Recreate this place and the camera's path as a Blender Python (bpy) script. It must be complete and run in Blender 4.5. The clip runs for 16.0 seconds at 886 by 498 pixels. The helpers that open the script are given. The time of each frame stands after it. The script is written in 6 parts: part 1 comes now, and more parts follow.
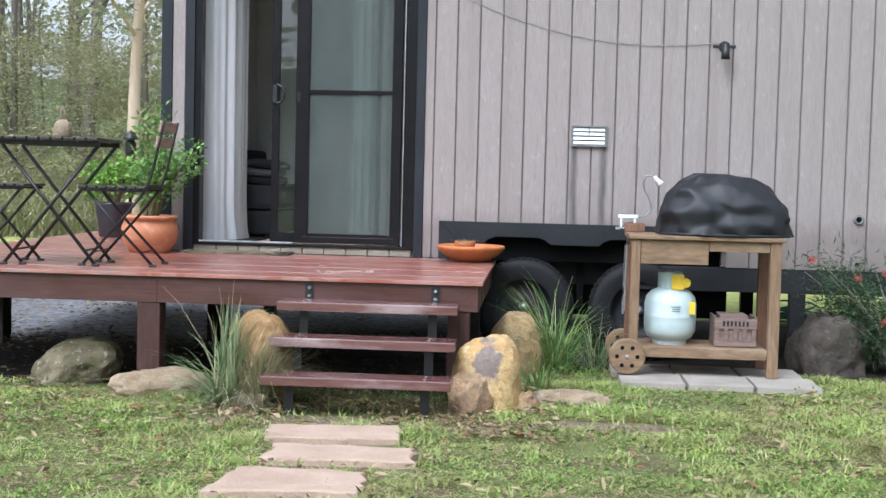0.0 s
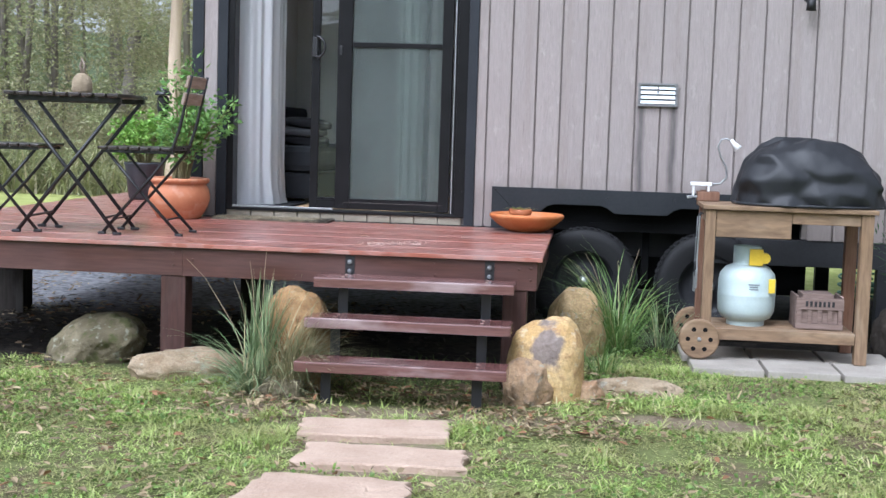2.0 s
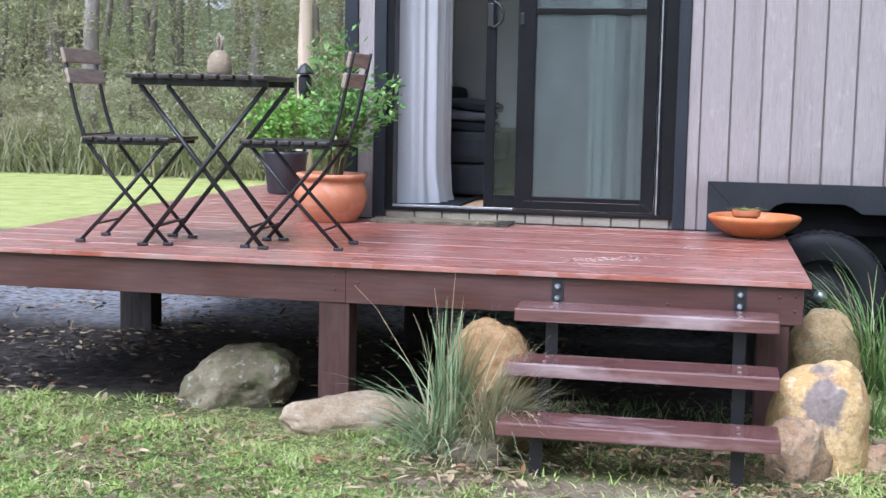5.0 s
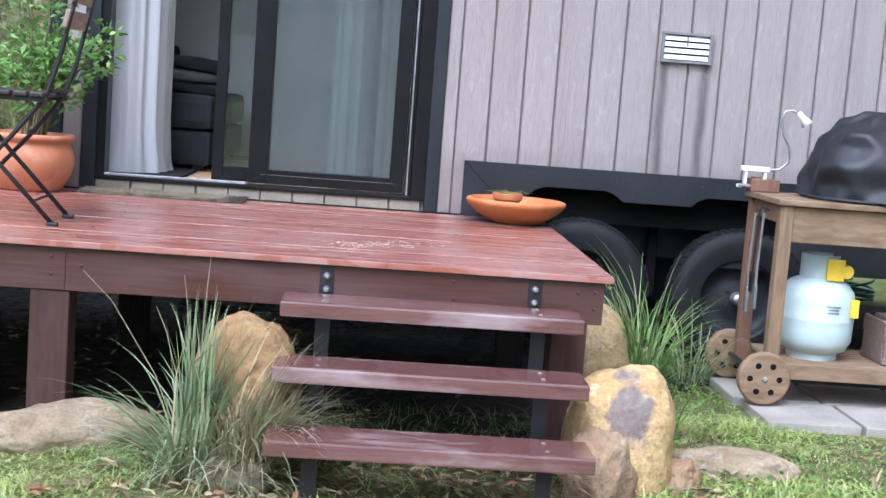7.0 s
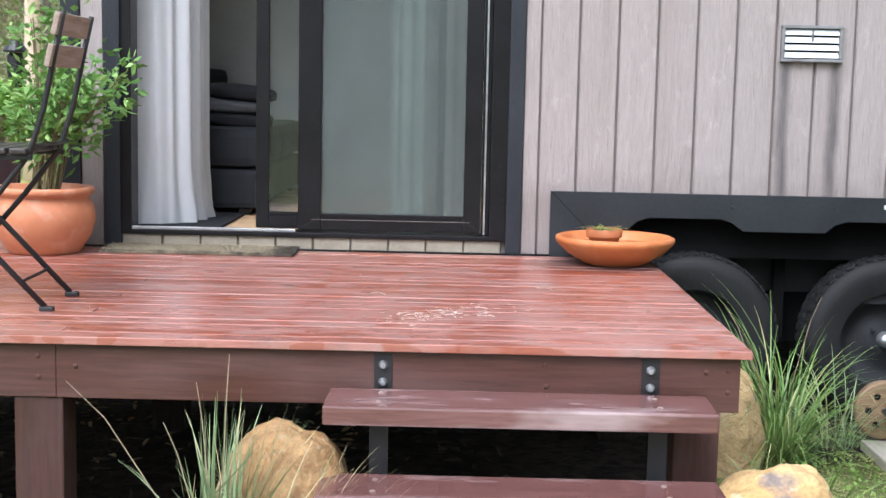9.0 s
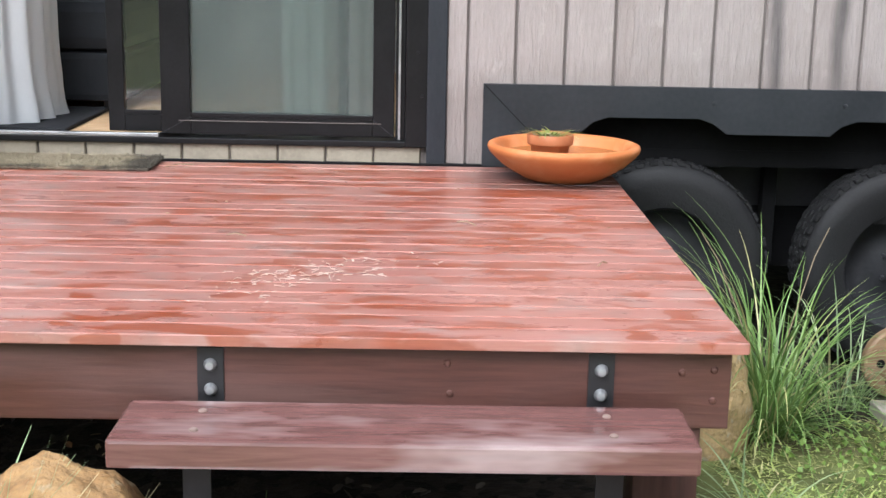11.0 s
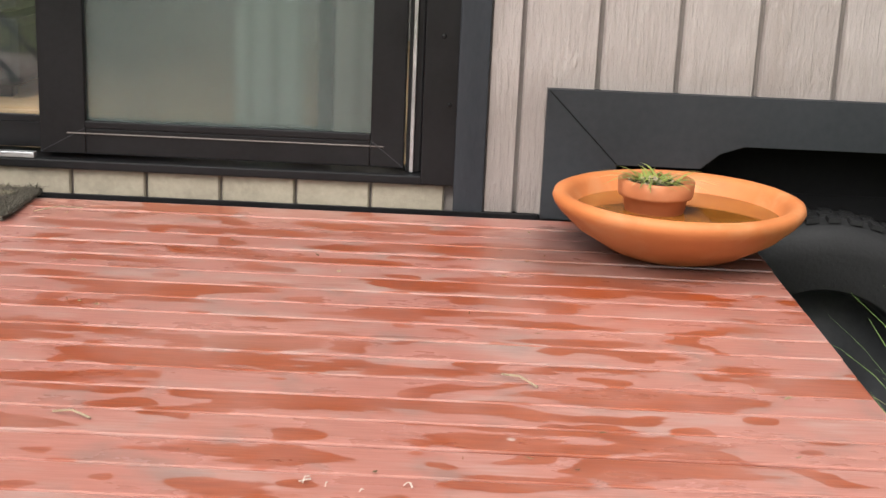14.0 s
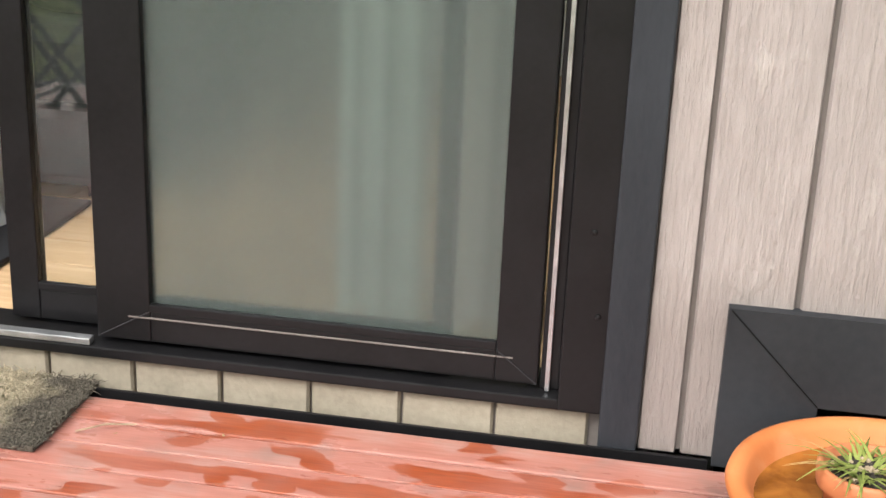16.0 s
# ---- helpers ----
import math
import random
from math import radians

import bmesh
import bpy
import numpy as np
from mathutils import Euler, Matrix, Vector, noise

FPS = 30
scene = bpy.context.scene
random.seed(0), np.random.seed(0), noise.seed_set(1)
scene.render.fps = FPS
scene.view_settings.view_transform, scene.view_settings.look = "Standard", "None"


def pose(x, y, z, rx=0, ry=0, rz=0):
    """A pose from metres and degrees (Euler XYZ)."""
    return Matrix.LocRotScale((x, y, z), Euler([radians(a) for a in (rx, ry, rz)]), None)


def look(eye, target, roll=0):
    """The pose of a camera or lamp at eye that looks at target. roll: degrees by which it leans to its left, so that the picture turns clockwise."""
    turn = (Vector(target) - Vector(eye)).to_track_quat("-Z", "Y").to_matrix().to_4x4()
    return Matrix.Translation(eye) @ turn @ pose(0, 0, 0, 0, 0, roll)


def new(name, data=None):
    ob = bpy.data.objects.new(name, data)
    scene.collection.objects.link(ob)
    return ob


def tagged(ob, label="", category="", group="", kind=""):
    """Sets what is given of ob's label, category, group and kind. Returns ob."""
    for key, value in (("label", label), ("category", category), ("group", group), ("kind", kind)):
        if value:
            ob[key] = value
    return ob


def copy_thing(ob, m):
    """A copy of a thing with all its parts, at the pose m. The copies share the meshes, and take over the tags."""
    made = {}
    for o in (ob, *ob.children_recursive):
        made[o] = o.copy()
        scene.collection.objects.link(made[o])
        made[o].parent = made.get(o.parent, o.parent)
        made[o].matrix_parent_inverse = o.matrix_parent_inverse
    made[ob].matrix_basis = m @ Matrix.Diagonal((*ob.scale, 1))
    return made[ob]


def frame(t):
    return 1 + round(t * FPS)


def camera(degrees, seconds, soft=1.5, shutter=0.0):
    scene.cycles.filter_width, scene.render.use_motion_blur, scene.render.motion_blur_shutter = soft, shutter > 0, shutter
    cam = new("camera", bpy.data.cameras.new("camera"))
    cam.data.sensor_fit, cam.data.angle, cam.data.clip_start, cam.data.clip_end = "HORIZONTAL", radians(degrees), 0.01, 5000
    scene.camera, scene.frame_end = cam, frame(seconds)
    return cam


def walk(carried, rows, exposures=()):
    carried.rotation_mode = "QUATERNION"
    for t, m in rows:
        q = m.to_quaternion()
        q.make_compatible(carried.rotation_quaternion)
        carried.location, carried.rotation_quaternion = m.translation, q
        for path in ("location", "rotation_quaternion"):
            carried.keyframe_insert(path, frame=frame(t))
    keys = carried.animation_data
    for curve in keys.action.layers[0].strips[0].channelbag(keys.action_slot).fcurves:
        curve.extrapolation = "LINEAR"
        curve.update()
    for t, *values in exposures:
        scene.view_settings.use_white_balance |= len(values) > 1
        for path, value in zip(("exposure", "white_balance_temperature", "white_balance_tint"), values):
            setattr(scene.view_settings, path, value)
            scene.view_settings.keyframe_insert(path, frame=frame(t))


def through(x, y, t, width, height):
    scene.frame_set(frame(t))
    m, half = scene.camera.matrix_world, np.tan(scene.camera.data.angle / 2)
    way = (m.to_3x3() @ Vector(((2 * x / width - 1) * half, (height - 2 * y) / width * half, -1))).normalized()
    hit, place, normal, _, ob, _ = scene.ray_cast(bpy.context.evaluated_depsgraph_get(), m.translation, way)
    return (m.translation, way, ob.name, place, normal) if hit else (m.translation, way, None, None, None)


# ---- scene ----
cam = camera(37.0, 16.0)
PATH = [
    (0, (1.356, -8.784, 1.197), (1.207, -6.792, 1.085), 1.4),
    (0.5, (1.377, -8.546, 1.203), (1.191, -6.564, 1.015), 2.4),
    (1, (1.344, -8.431, 1.216), (1.113, -6.457, 0.984), 4.4),
    (1.5, (1.256, -8.258, 1.226), (1.038, -6.28, 1.028), 3.6),
    (2, (1.255, -8.082, 1.224), (1.04, -6.101, 1.045), 1.8),
    (2.5, (1.339, -7.826, 1.233), (1.024, -5.859, 1.051), 1.2),
    (3, (1.286, -7.594, 1.22), (0.892, -5.647, 0.986), 1.6),
    (3.5, (1.162, -7.408, 1.26), (0.741, -5.467, 1.029), 1.9),
    (3.7, (1.115, -7.342, 1.272), (0.667, -5.406, 1.047), 2.0),
    (5.8, (0.432, -6.499, 1.262), (0.139, -4.533, 1.035), 1.1),
    (6, (0.388, -6.452, 1.236), (0.158, -4.479, 1.01), 1.8),
    (6.5, (0.27, -6.25, 1.189), (0.274, -4.26, 0.993), 1.9),
    (7, (0.261, -6.063, 1.184), (0.373, -4.079, 0.952), 4.3),
    (7.5, (0.338, -5.795, 1.248), (0.436, -3.8, 1.142), 4.7),
    (8, (0.317, -5.588, 1.25), (0.376, -3.591, 1.156), 3.5),
    (8.5, (0.288, -5.359, 1.273), (0.288, -3.364, 1.129), 1.6),
    (8.7, (0.298, -5.266, 1.267), (0.276, -3.274, 1.082), 1.2),
    (10.8, (0.458, -4.155, 1.266), (0.469, -2.197, 0.858), 1.1),
    (11, (0.494, -4.034, 1.278), (0.525, -2.083, 0.84), 1.2),
    (11.5, (0.505, -3.794, 1.267), (0.576, -1.867, 0.734), 2.2),
    (12, (0.461, -3.518, 1.301), (0.553, -1.596, 0.756), 2.5),
    (12.5, (0.507, -3.310, 1.304), (0.549, -1.377, 0.794), 2.6),
    (13, (0.523, -3.035, 1.267), (0.402, -1.093, 0.805), 3.6),
    (13.5, (0.517, -2.743, 1.231), (0.401, -0.799, 0.776), 2.5),
    (14, (0.506, -2.525, 1.247), (0.49, -0.595, 0.723), 2.5),
    (14.5, (0.643, -2.27, 1.332), (0.485, -0.359, 0.764), 1.7),
    (15, (0.662, -2.109, 1.436), (0.273, -0.258, 0.784), 1.5),
    (15.5, (0.589, -1.946, 1.508), (0.228, -0.083, 0.878), 1.1),
    (16, (0.552, -1.83, 1.582), (0.243, 0.031, 0.917), 2.4),
]
EXPOSURES = [(0.0, 0.92, 5600, 10), (2.5, 0.97, 5400, 13), (3.7, 1.04, 5250, 16), (6.5, 1.14, 5250, 15), (8.7, 1.22, 5700, 12), (11.0, 1.24, 5950, 9), (12.0, 1.12, 6100, 9), (12.6, 1.24, 6000, 9), (13.5, 1.08, 6600, 8), (14.5, 1.12, 6600, 8), (15.0, 1.02, 6600, 8), (15.5, 1.28, 6600, 8), (16.0, 1.38, 6600, 8)]
walk(cam, [(t, look(eye, target, roll)) for t, eye, target, roll in PATH], EXPOSURES)

# world and sun: an overcast day
world = bpy.data.worlds.new("sky")
scene.world = world
world.use_nodes = True
wn = world.node_tree
bg = wn.nodes["Background"]
sky = wn.nodes.new("ShaderNodeTexSky")
sky.sky_type = "NISHITA"
sky.sun_disc = False
sky.sun_elevation, sky.sun_rotation = radians(52), radians(205)
sky.air_density, sky.dust_density, sky.ozone_density = 1.0, 4.0, 1.0
cloud = wn.nodes.new("ShaderNodeHueSaturation")
cloud.inputs["Saturation"].default_value = 0.15
wn.links.new(sky.outputs[0], cloud.inputs["Color"])
wn.links.new(cloud.outputs[0], bg.inputs[0])
bg.inputs[1].default_value = 0.15
sun_data = bpy.data.lights.new("sun", "SUN")
sun_data.energy, sun_data.angle, sun_data.color = 1.3, radians(35), (1.0, 0.985, 0.96)
sun = new("sun", sun_data)
sun.matrix_world = look((0, 0, 0), (-math.sin(radians(205)) * math.cos(radians(52)), -math.cos(radians(205)) * math.cos(radians(52)), -math.sin(radians(52))))


# ---- materials ----
class Nodes:
    """Short hands for a node material."""

    def __init__(self, name, mat=None):
        self.mat = mat or bpy.data.materials.new(name)
        self.mat.use_nodes = True
        self.tree = self.mat.node_tree
        self.bsdf = self.tree.nodes["Principled BSDF"]
        self.pos = self.tree.nodes.new("ShaderNodeNewGeometry").outputs["Position"]

    def link(self, a, b):
        self.tree.links.new(a, b)

    def put(self, socket, value):
        if hasattr(value, "is_linked"):
            self.link(value, socket)
        elif isinstance(value, tuple) and len(value) == 3 and socket.type == "RGBA":
            socket.default_value = (*value, 1)
        else:
            socket.default_value = value

    def math(self, op, a, b=0.0, c=0.0):
        n = self.tree.nodes.new("ShaderNodeMath")
        n.operation = op
        for i, v in enumerate((a, b, c)):
            self.put(n.inputs[i], v)
        return n.outputs[0]

    def stretch(self, scale, offset=None, vec=None):
        n = self.tree.nodes.new("ShaderNodeMapping")
        self.link(vec or self.pos, n.inputs[0])
        n.inputs["Scale"].default_value = scale
        if offset is not None:
            self.link(offset, n.inputs["Location"])
        return n.outputs[0]

    def noise(self, scale, detail=4.0, vec=None, rough=0.55, warp=0.0):
        n = self.tree.nodes.new("ShaderNodeTexNoise")
        self.link(vec or self.pos, n.inputs["Vector"])
        n.inputs["Scale"].default_value, n.inputs["Detail"].default_value = scale, detail
        n.inputs["Roughness"].default_value, n.inputs["Distortion"].default_value = rough, warp
        return n.outputs["Fac"]

    def voronoi(self, scale, vec=None, out="Distance"):
        n = self.tree.nodes.new("ShaderNodeTexVoronoi")
        self.link(vec or self.pos, n.inputs["Vector"])
        n.inputs["Scale"].default_value = scale
        return n.outputs[out]

    def ramp(self, fac, lo, hi, a=0.0, b=1.0):
        n = self.tree.nodes.new("ShaderNodeMapRange")
        self.put(n.inputs["Value"], fac)
        for key, v in (("From Min", lo), ("From Max", hi), ("To Min", a), ("To Max", b)):
            n.inputs[key].default_value = v
        return n.outputs[0]

    def mix(self, fac, a, b):
        n = self.tree.nodes.new("ShaderNodeMix")
        n.data_type = "RGBA"
        self.put(n.inputs["Factor"], fac)
        self.put(n.inputs[6], a)
        self.put(n.inputs[7], b)
        return n.outputs[2]

    def island(self):
        return self.tree.nodes.new("ShaderNodeNewGeometry").outputs["Random Per Island"]

    def piece(self):
        return self.tree.nodes.new("ShaderNodeObjectInfo").outputs["Random"]

    def axis(self, i):
        n = self.tree.nodes.new("ShaderNodeSeparateXYZ")
        self.link(self.pos, n.inputs[0])
        return n.outputs[i]

    def bump(self, height, strength=0.3, distance=0.01):
        n = self.tree.nodes.new("ShaderNodeBump")
        self.put(n.inputs["Height"], height)
        n.inputs["Strength"].default_value, n.inputs["Distance"].default_value = strength, distance
        self.link(n.outputs[0], self.bsdf.inputs["Normal"])

    def done(self, color, rough=0.6, metal=0.0, spec=0.5):
        self.put(self.bsdf.inputs["Base Color"], color)
        self.put(self.bsdf.inputs["Roughness"], rough)
        self.put(self.bsdf.inputs["Metallic"], metal)
        self.put(self.bsdf.inputs["Specular IOR Level"], spec)
        return self.mat


def plain(name, a, b, coarse=3.0, fine=60.0, rough=0.6, metal=0.0, bump=0.15, depth=0.004, stretch=(1, 1, 1), spec=0.5):
    """Two shades by a coarse and a fine noise, with grain in the relief."""
    n = Nodes(name)
    v = n.stretch(stretch)
    big, small = n.noise(coarse, 4, v), n.noise(fine, 4, v)
    fac = n.math("ADD", n.math("MULTIPLY", n.ramp(big, 0.3, 0.7), 0.65), n.math("MULTIPLY", n.ramp(small, 0.3, 0.7), 0.35))
    n.bump(small, bump, depth)
    return n.done(n.mix(fac, a, b), n.ramp(big, 0.3, 0.7, rough * 0.88, min(1.0, rough * 1.12)), metal, spec)


def cladding_material():
    n = Nodes("painted_cladding")
    r = n.piece()
    off = n.tree.nodes.new("ShaderNodeCombineXYZ")
    n.link(n.math("MULTIPLY", r, 40.0), off.inputs[2])
    grain = n.noise(16, 6, n.stretch((7, 7, 0.55), off.outputs[0]), 0.65, 0.6)
    fine = n.noise(34, 5, n.stretch((5, 5, 0.45), off.outputs[0]), 0.65)
    sawn = n.noise(15, 6, n.stretch((1.6, 1.6, 1.1), off.outputs[0]), 0.6)
    chips = n.ramp(n.noise(13, 5, n.stretch((1.6, 1.6, 0.8), off.outputs[0])), 0.60, 0.66)
    knots = n.voronoi(2.6, n.stretch((2.0, 2.0, 0.8), off.outputs[0]))
    tone = n.math("ADD", n.math("MULTIPLY", n.ramp(grain, 0.25, 0.75), 0.6), n.math("MULTIPLY", fine, 0.4))
    base = n.mix(tone, (0.242, 0.209, 0.199), (0.372, 0.326, 0.310))
    base = n.mix(n.math("MULTIPLY", n.ramp(fine, 0.52, 0.72), 0.2), base, (0.45, 0.41, 0.385))
    base = n.mix(n.math("MULTIPLY", chips, n.ramp(sawn, 0.4, 0.6, 0.0, 0.22)), base, (0.55, 0.51, 0.475))
    base = n.mix(n.math("MULTIPLY", n.ramp(r, 0.0, 1.0), 0.14), base, (0.21, 0.178, 0.17))
    grime = n.ramp(n.noise(2.4, 5, n.stretch((3.2, 3.2, 0.22)), 0.6, 0.5), 0.50, 0.74, 0.0, 0.42)
    base = n.mix(grime, base, (0.205, 0.165, 0.148))
    # rust runs below the two lower corners of the vent
    x, z = n.axis(0), n.axis(2)
    wob = n.math("MULTIPLY", n.math("SUBTRACT", n.noise(5, 3), 0.5), 0.03)
    run = None
    for at in (1.548, 1.742):
        d = n.math("ABSOLUTE", n.math("SUBTRACT", n.math("ADD", x, wob), at))
        s = n.ramp(d, 0.006, 0.034, 1.0, 0.0)
        run = s if run is None else n.math("MAXIMUM", run, s)
    run = n.math("MULTIPLY", run, n.ramp(z, 1.40, 1.44, 1.0, 0.0))
    run = n.math("MULTIPLY", run, n.ramp(n.noise(8, 4, n.stretch((3, 3, 0.4))), 0.25, 0.6, 0.45, 0.95))
    base = n.mix(run, base, (0.075, 0.068, 0.068))
    # splash dirt on the lowest hand's breadth, in uneven tongues
    dirt = n.ramp(n.math("ADD", z, n.math("MULTIPLY", n.noise(9, 4), 0.16)), 0.92, 1.07, 0.5, 0.0)
    base = n.mix(dirt, base, (0.16, 0.13, 0.115))
    n.bump(n.math("ADD", n.math("ADD", n.math("MULTIPLY", grain, 0.6), n.math("ADD", n.math("MULTIPLY", sawn, 1.0), n.math("MULTIPLY", chips, 0.12))), n.math("ADD", n.math("MULTIPLY", fine, 0.35), n.math("MULTIPLY", n.ramp(knots, 0.0, 0.1), 0.25))), 0.95, 0.0075)
    return n.done(base, n.ramp(grain, 0.3, 0.7, 0.55, 0.75), 0, 0.35)


def decking_material():
    n = Nodes("wet_decking_stain")
    r = n.piece()
    off = n.tree.nodes.new("ShaderNodeCombineXYZ")
    n.link(n.math("MULTIPLY", r, 60.0), off.inputs[0])
    grain = n.noise(30, 5, n.stretch((0.5, 6, 6), off.outputs[0]))
    worn = n.noise(5.0, 6, n.stretch((0.9, 2.4, 1), off.outputs[0]), 0.6)
    # rain lies in long blots and round drops, each kept to its own board
    wet_a = n.noise(4.2, 3, n.stretch((0.9, 3.4, 1), off.outputs[0]), 0.5)
    region = n.math("ADD", n.noise(1.3, 2), n.ramp(n.axis(1), -1.5, -0.5, 0.0, 0.12))
    wet_b = n.noise(14.0, 1, n.stretch((0.7, 1.3, 1), off.outputs[0]), 0.4)
    ragged = n.math("MULTIPLY", n.math("SUBTRACT", n.noise(55, 3), 0.5), 0.05)
    wet_a, wet_b = n.math("ADD", wet_a, ragged), n.math("ADD", wet_b, ragged)
    wet = n.math("MAXIMUM", n.ramp(n.math("ADD", wet_a, n.math("MULTIPLY", region, 0.34)), 0.765, 0.785), n.ramp(wet_b, 0.612, 0.627))
    wet = n.math("MULTIPLY", wet, n.ramp(n.noise(7, 4), 0.35, 0.6, 0.55, 1.0))
    red = n.mix(n.ramp(grain, 0.3, 0.7), (0.295, 0.108, 0.081), (0.39, 0.163, 0.129))
    red = n.mix(n.math("MULTIPLY", r, 0.30), red, (0.33, 0.115, 0.09))
    bare = n.math("MULTIPLY", n.ramp(n.math("ADD", worn, n.math("MULTIPLY", grain, 0.25)), 0.64, 0.82), 0.5)
    dry = n.mix(bare, red, (0.33, 0.265, 0.24))
    grime = n.math("MULTIPLY", n.ramp(n.noise(11, 5), 0.53, 0.70), 0.5)
    dry = n.mix(grime, dry, (0.17, 0.125, 0.11))
    soaked = n.mix(n.ramp(grain, 0.3, 0.7), (0.182, 0.029, 0.007), (0.292, 0.055, 0.011))
    col = n.mix(wet, dry, soaked)
    # arrises coloured pale along each board, for the sky glint on them
    gen = n.tree.nodes.new("ShaderNodeTexCoord").outputs["Object"]
    sep = n.tree.nodes.new("ShaderNodeSeparateXYZ")
    n.link(gen, sep.inputs[0])
    arris_glint = n.ramp(n.math("ABSOLUTE", sep.outputs[1]), 0.0328, 0.0342)
    col = n.mix(n.math("MULTIPLY", arris_glint, n.ramp(n.noise(6, 3), 0.3, 0.6, 0.0, 0.2)), col, (0.46, 0.29, 0.25))
    # the boards darken to grey-brown in an uneven ring round the water dish
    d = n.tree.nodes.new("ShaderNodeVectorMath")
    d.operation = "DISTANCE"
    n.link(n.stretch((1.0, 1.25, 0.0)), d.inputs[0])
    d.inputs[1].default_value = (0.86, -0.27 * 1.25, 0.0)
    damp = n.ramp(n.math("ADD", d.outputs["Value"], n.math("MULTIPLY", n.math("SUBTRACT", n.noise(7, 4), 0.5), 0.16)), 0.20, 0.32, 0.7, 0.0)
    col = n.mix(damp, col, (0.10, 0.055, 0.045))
    specks = n.ramp(n.voronoi(5.0), 0.0, 0.035, 1.0, 0.0)
    col = n.mix(n.math("MULTIPLY", specks, 0.7), col, (0.55, 0.5, 0.45))
    n.bump(n.math("ADD", grain, n.math("MULTIPLY", wet, -0.5)), 0.22, 0.002)
    n.bsdf.inputs["Coat Weight"].default_value = 0.8
    n.bsdf.inputs["Coat Roughness"].default_value = 0.33
    rough = n.math("ADD", n.ramp(worn, 0.3, 0.7, 0.22, 0.40), n.math("MULTIPLY", wet, 0.04))
    return n.done(col, rough, 0, 0.5)


def timber_material(name, a, b, rough, along=(0.4, 6, 6), pale=None, spec=0.5, relief=0.3):
    n = Nodes(name)
    grain = n.noise(14, 6, n.stretch(along), 0.6, 0.4)
    blot = n.noise(4, 4, n.stretch(tuple(0.6 if k < 1 else 2.0 for k in along)))
    col = n.mix(n.ramp(grain, 0.3, 0.7), a, b)
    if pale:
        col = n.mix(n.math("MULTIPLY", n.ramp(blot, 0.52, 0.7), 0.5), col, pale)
    n.bump(grain, relief, 0.003)
    return n.done(col, n.ramp(blot, 0.36, 0.6, rough * 0.7, rough * 1.5), 0, spec)


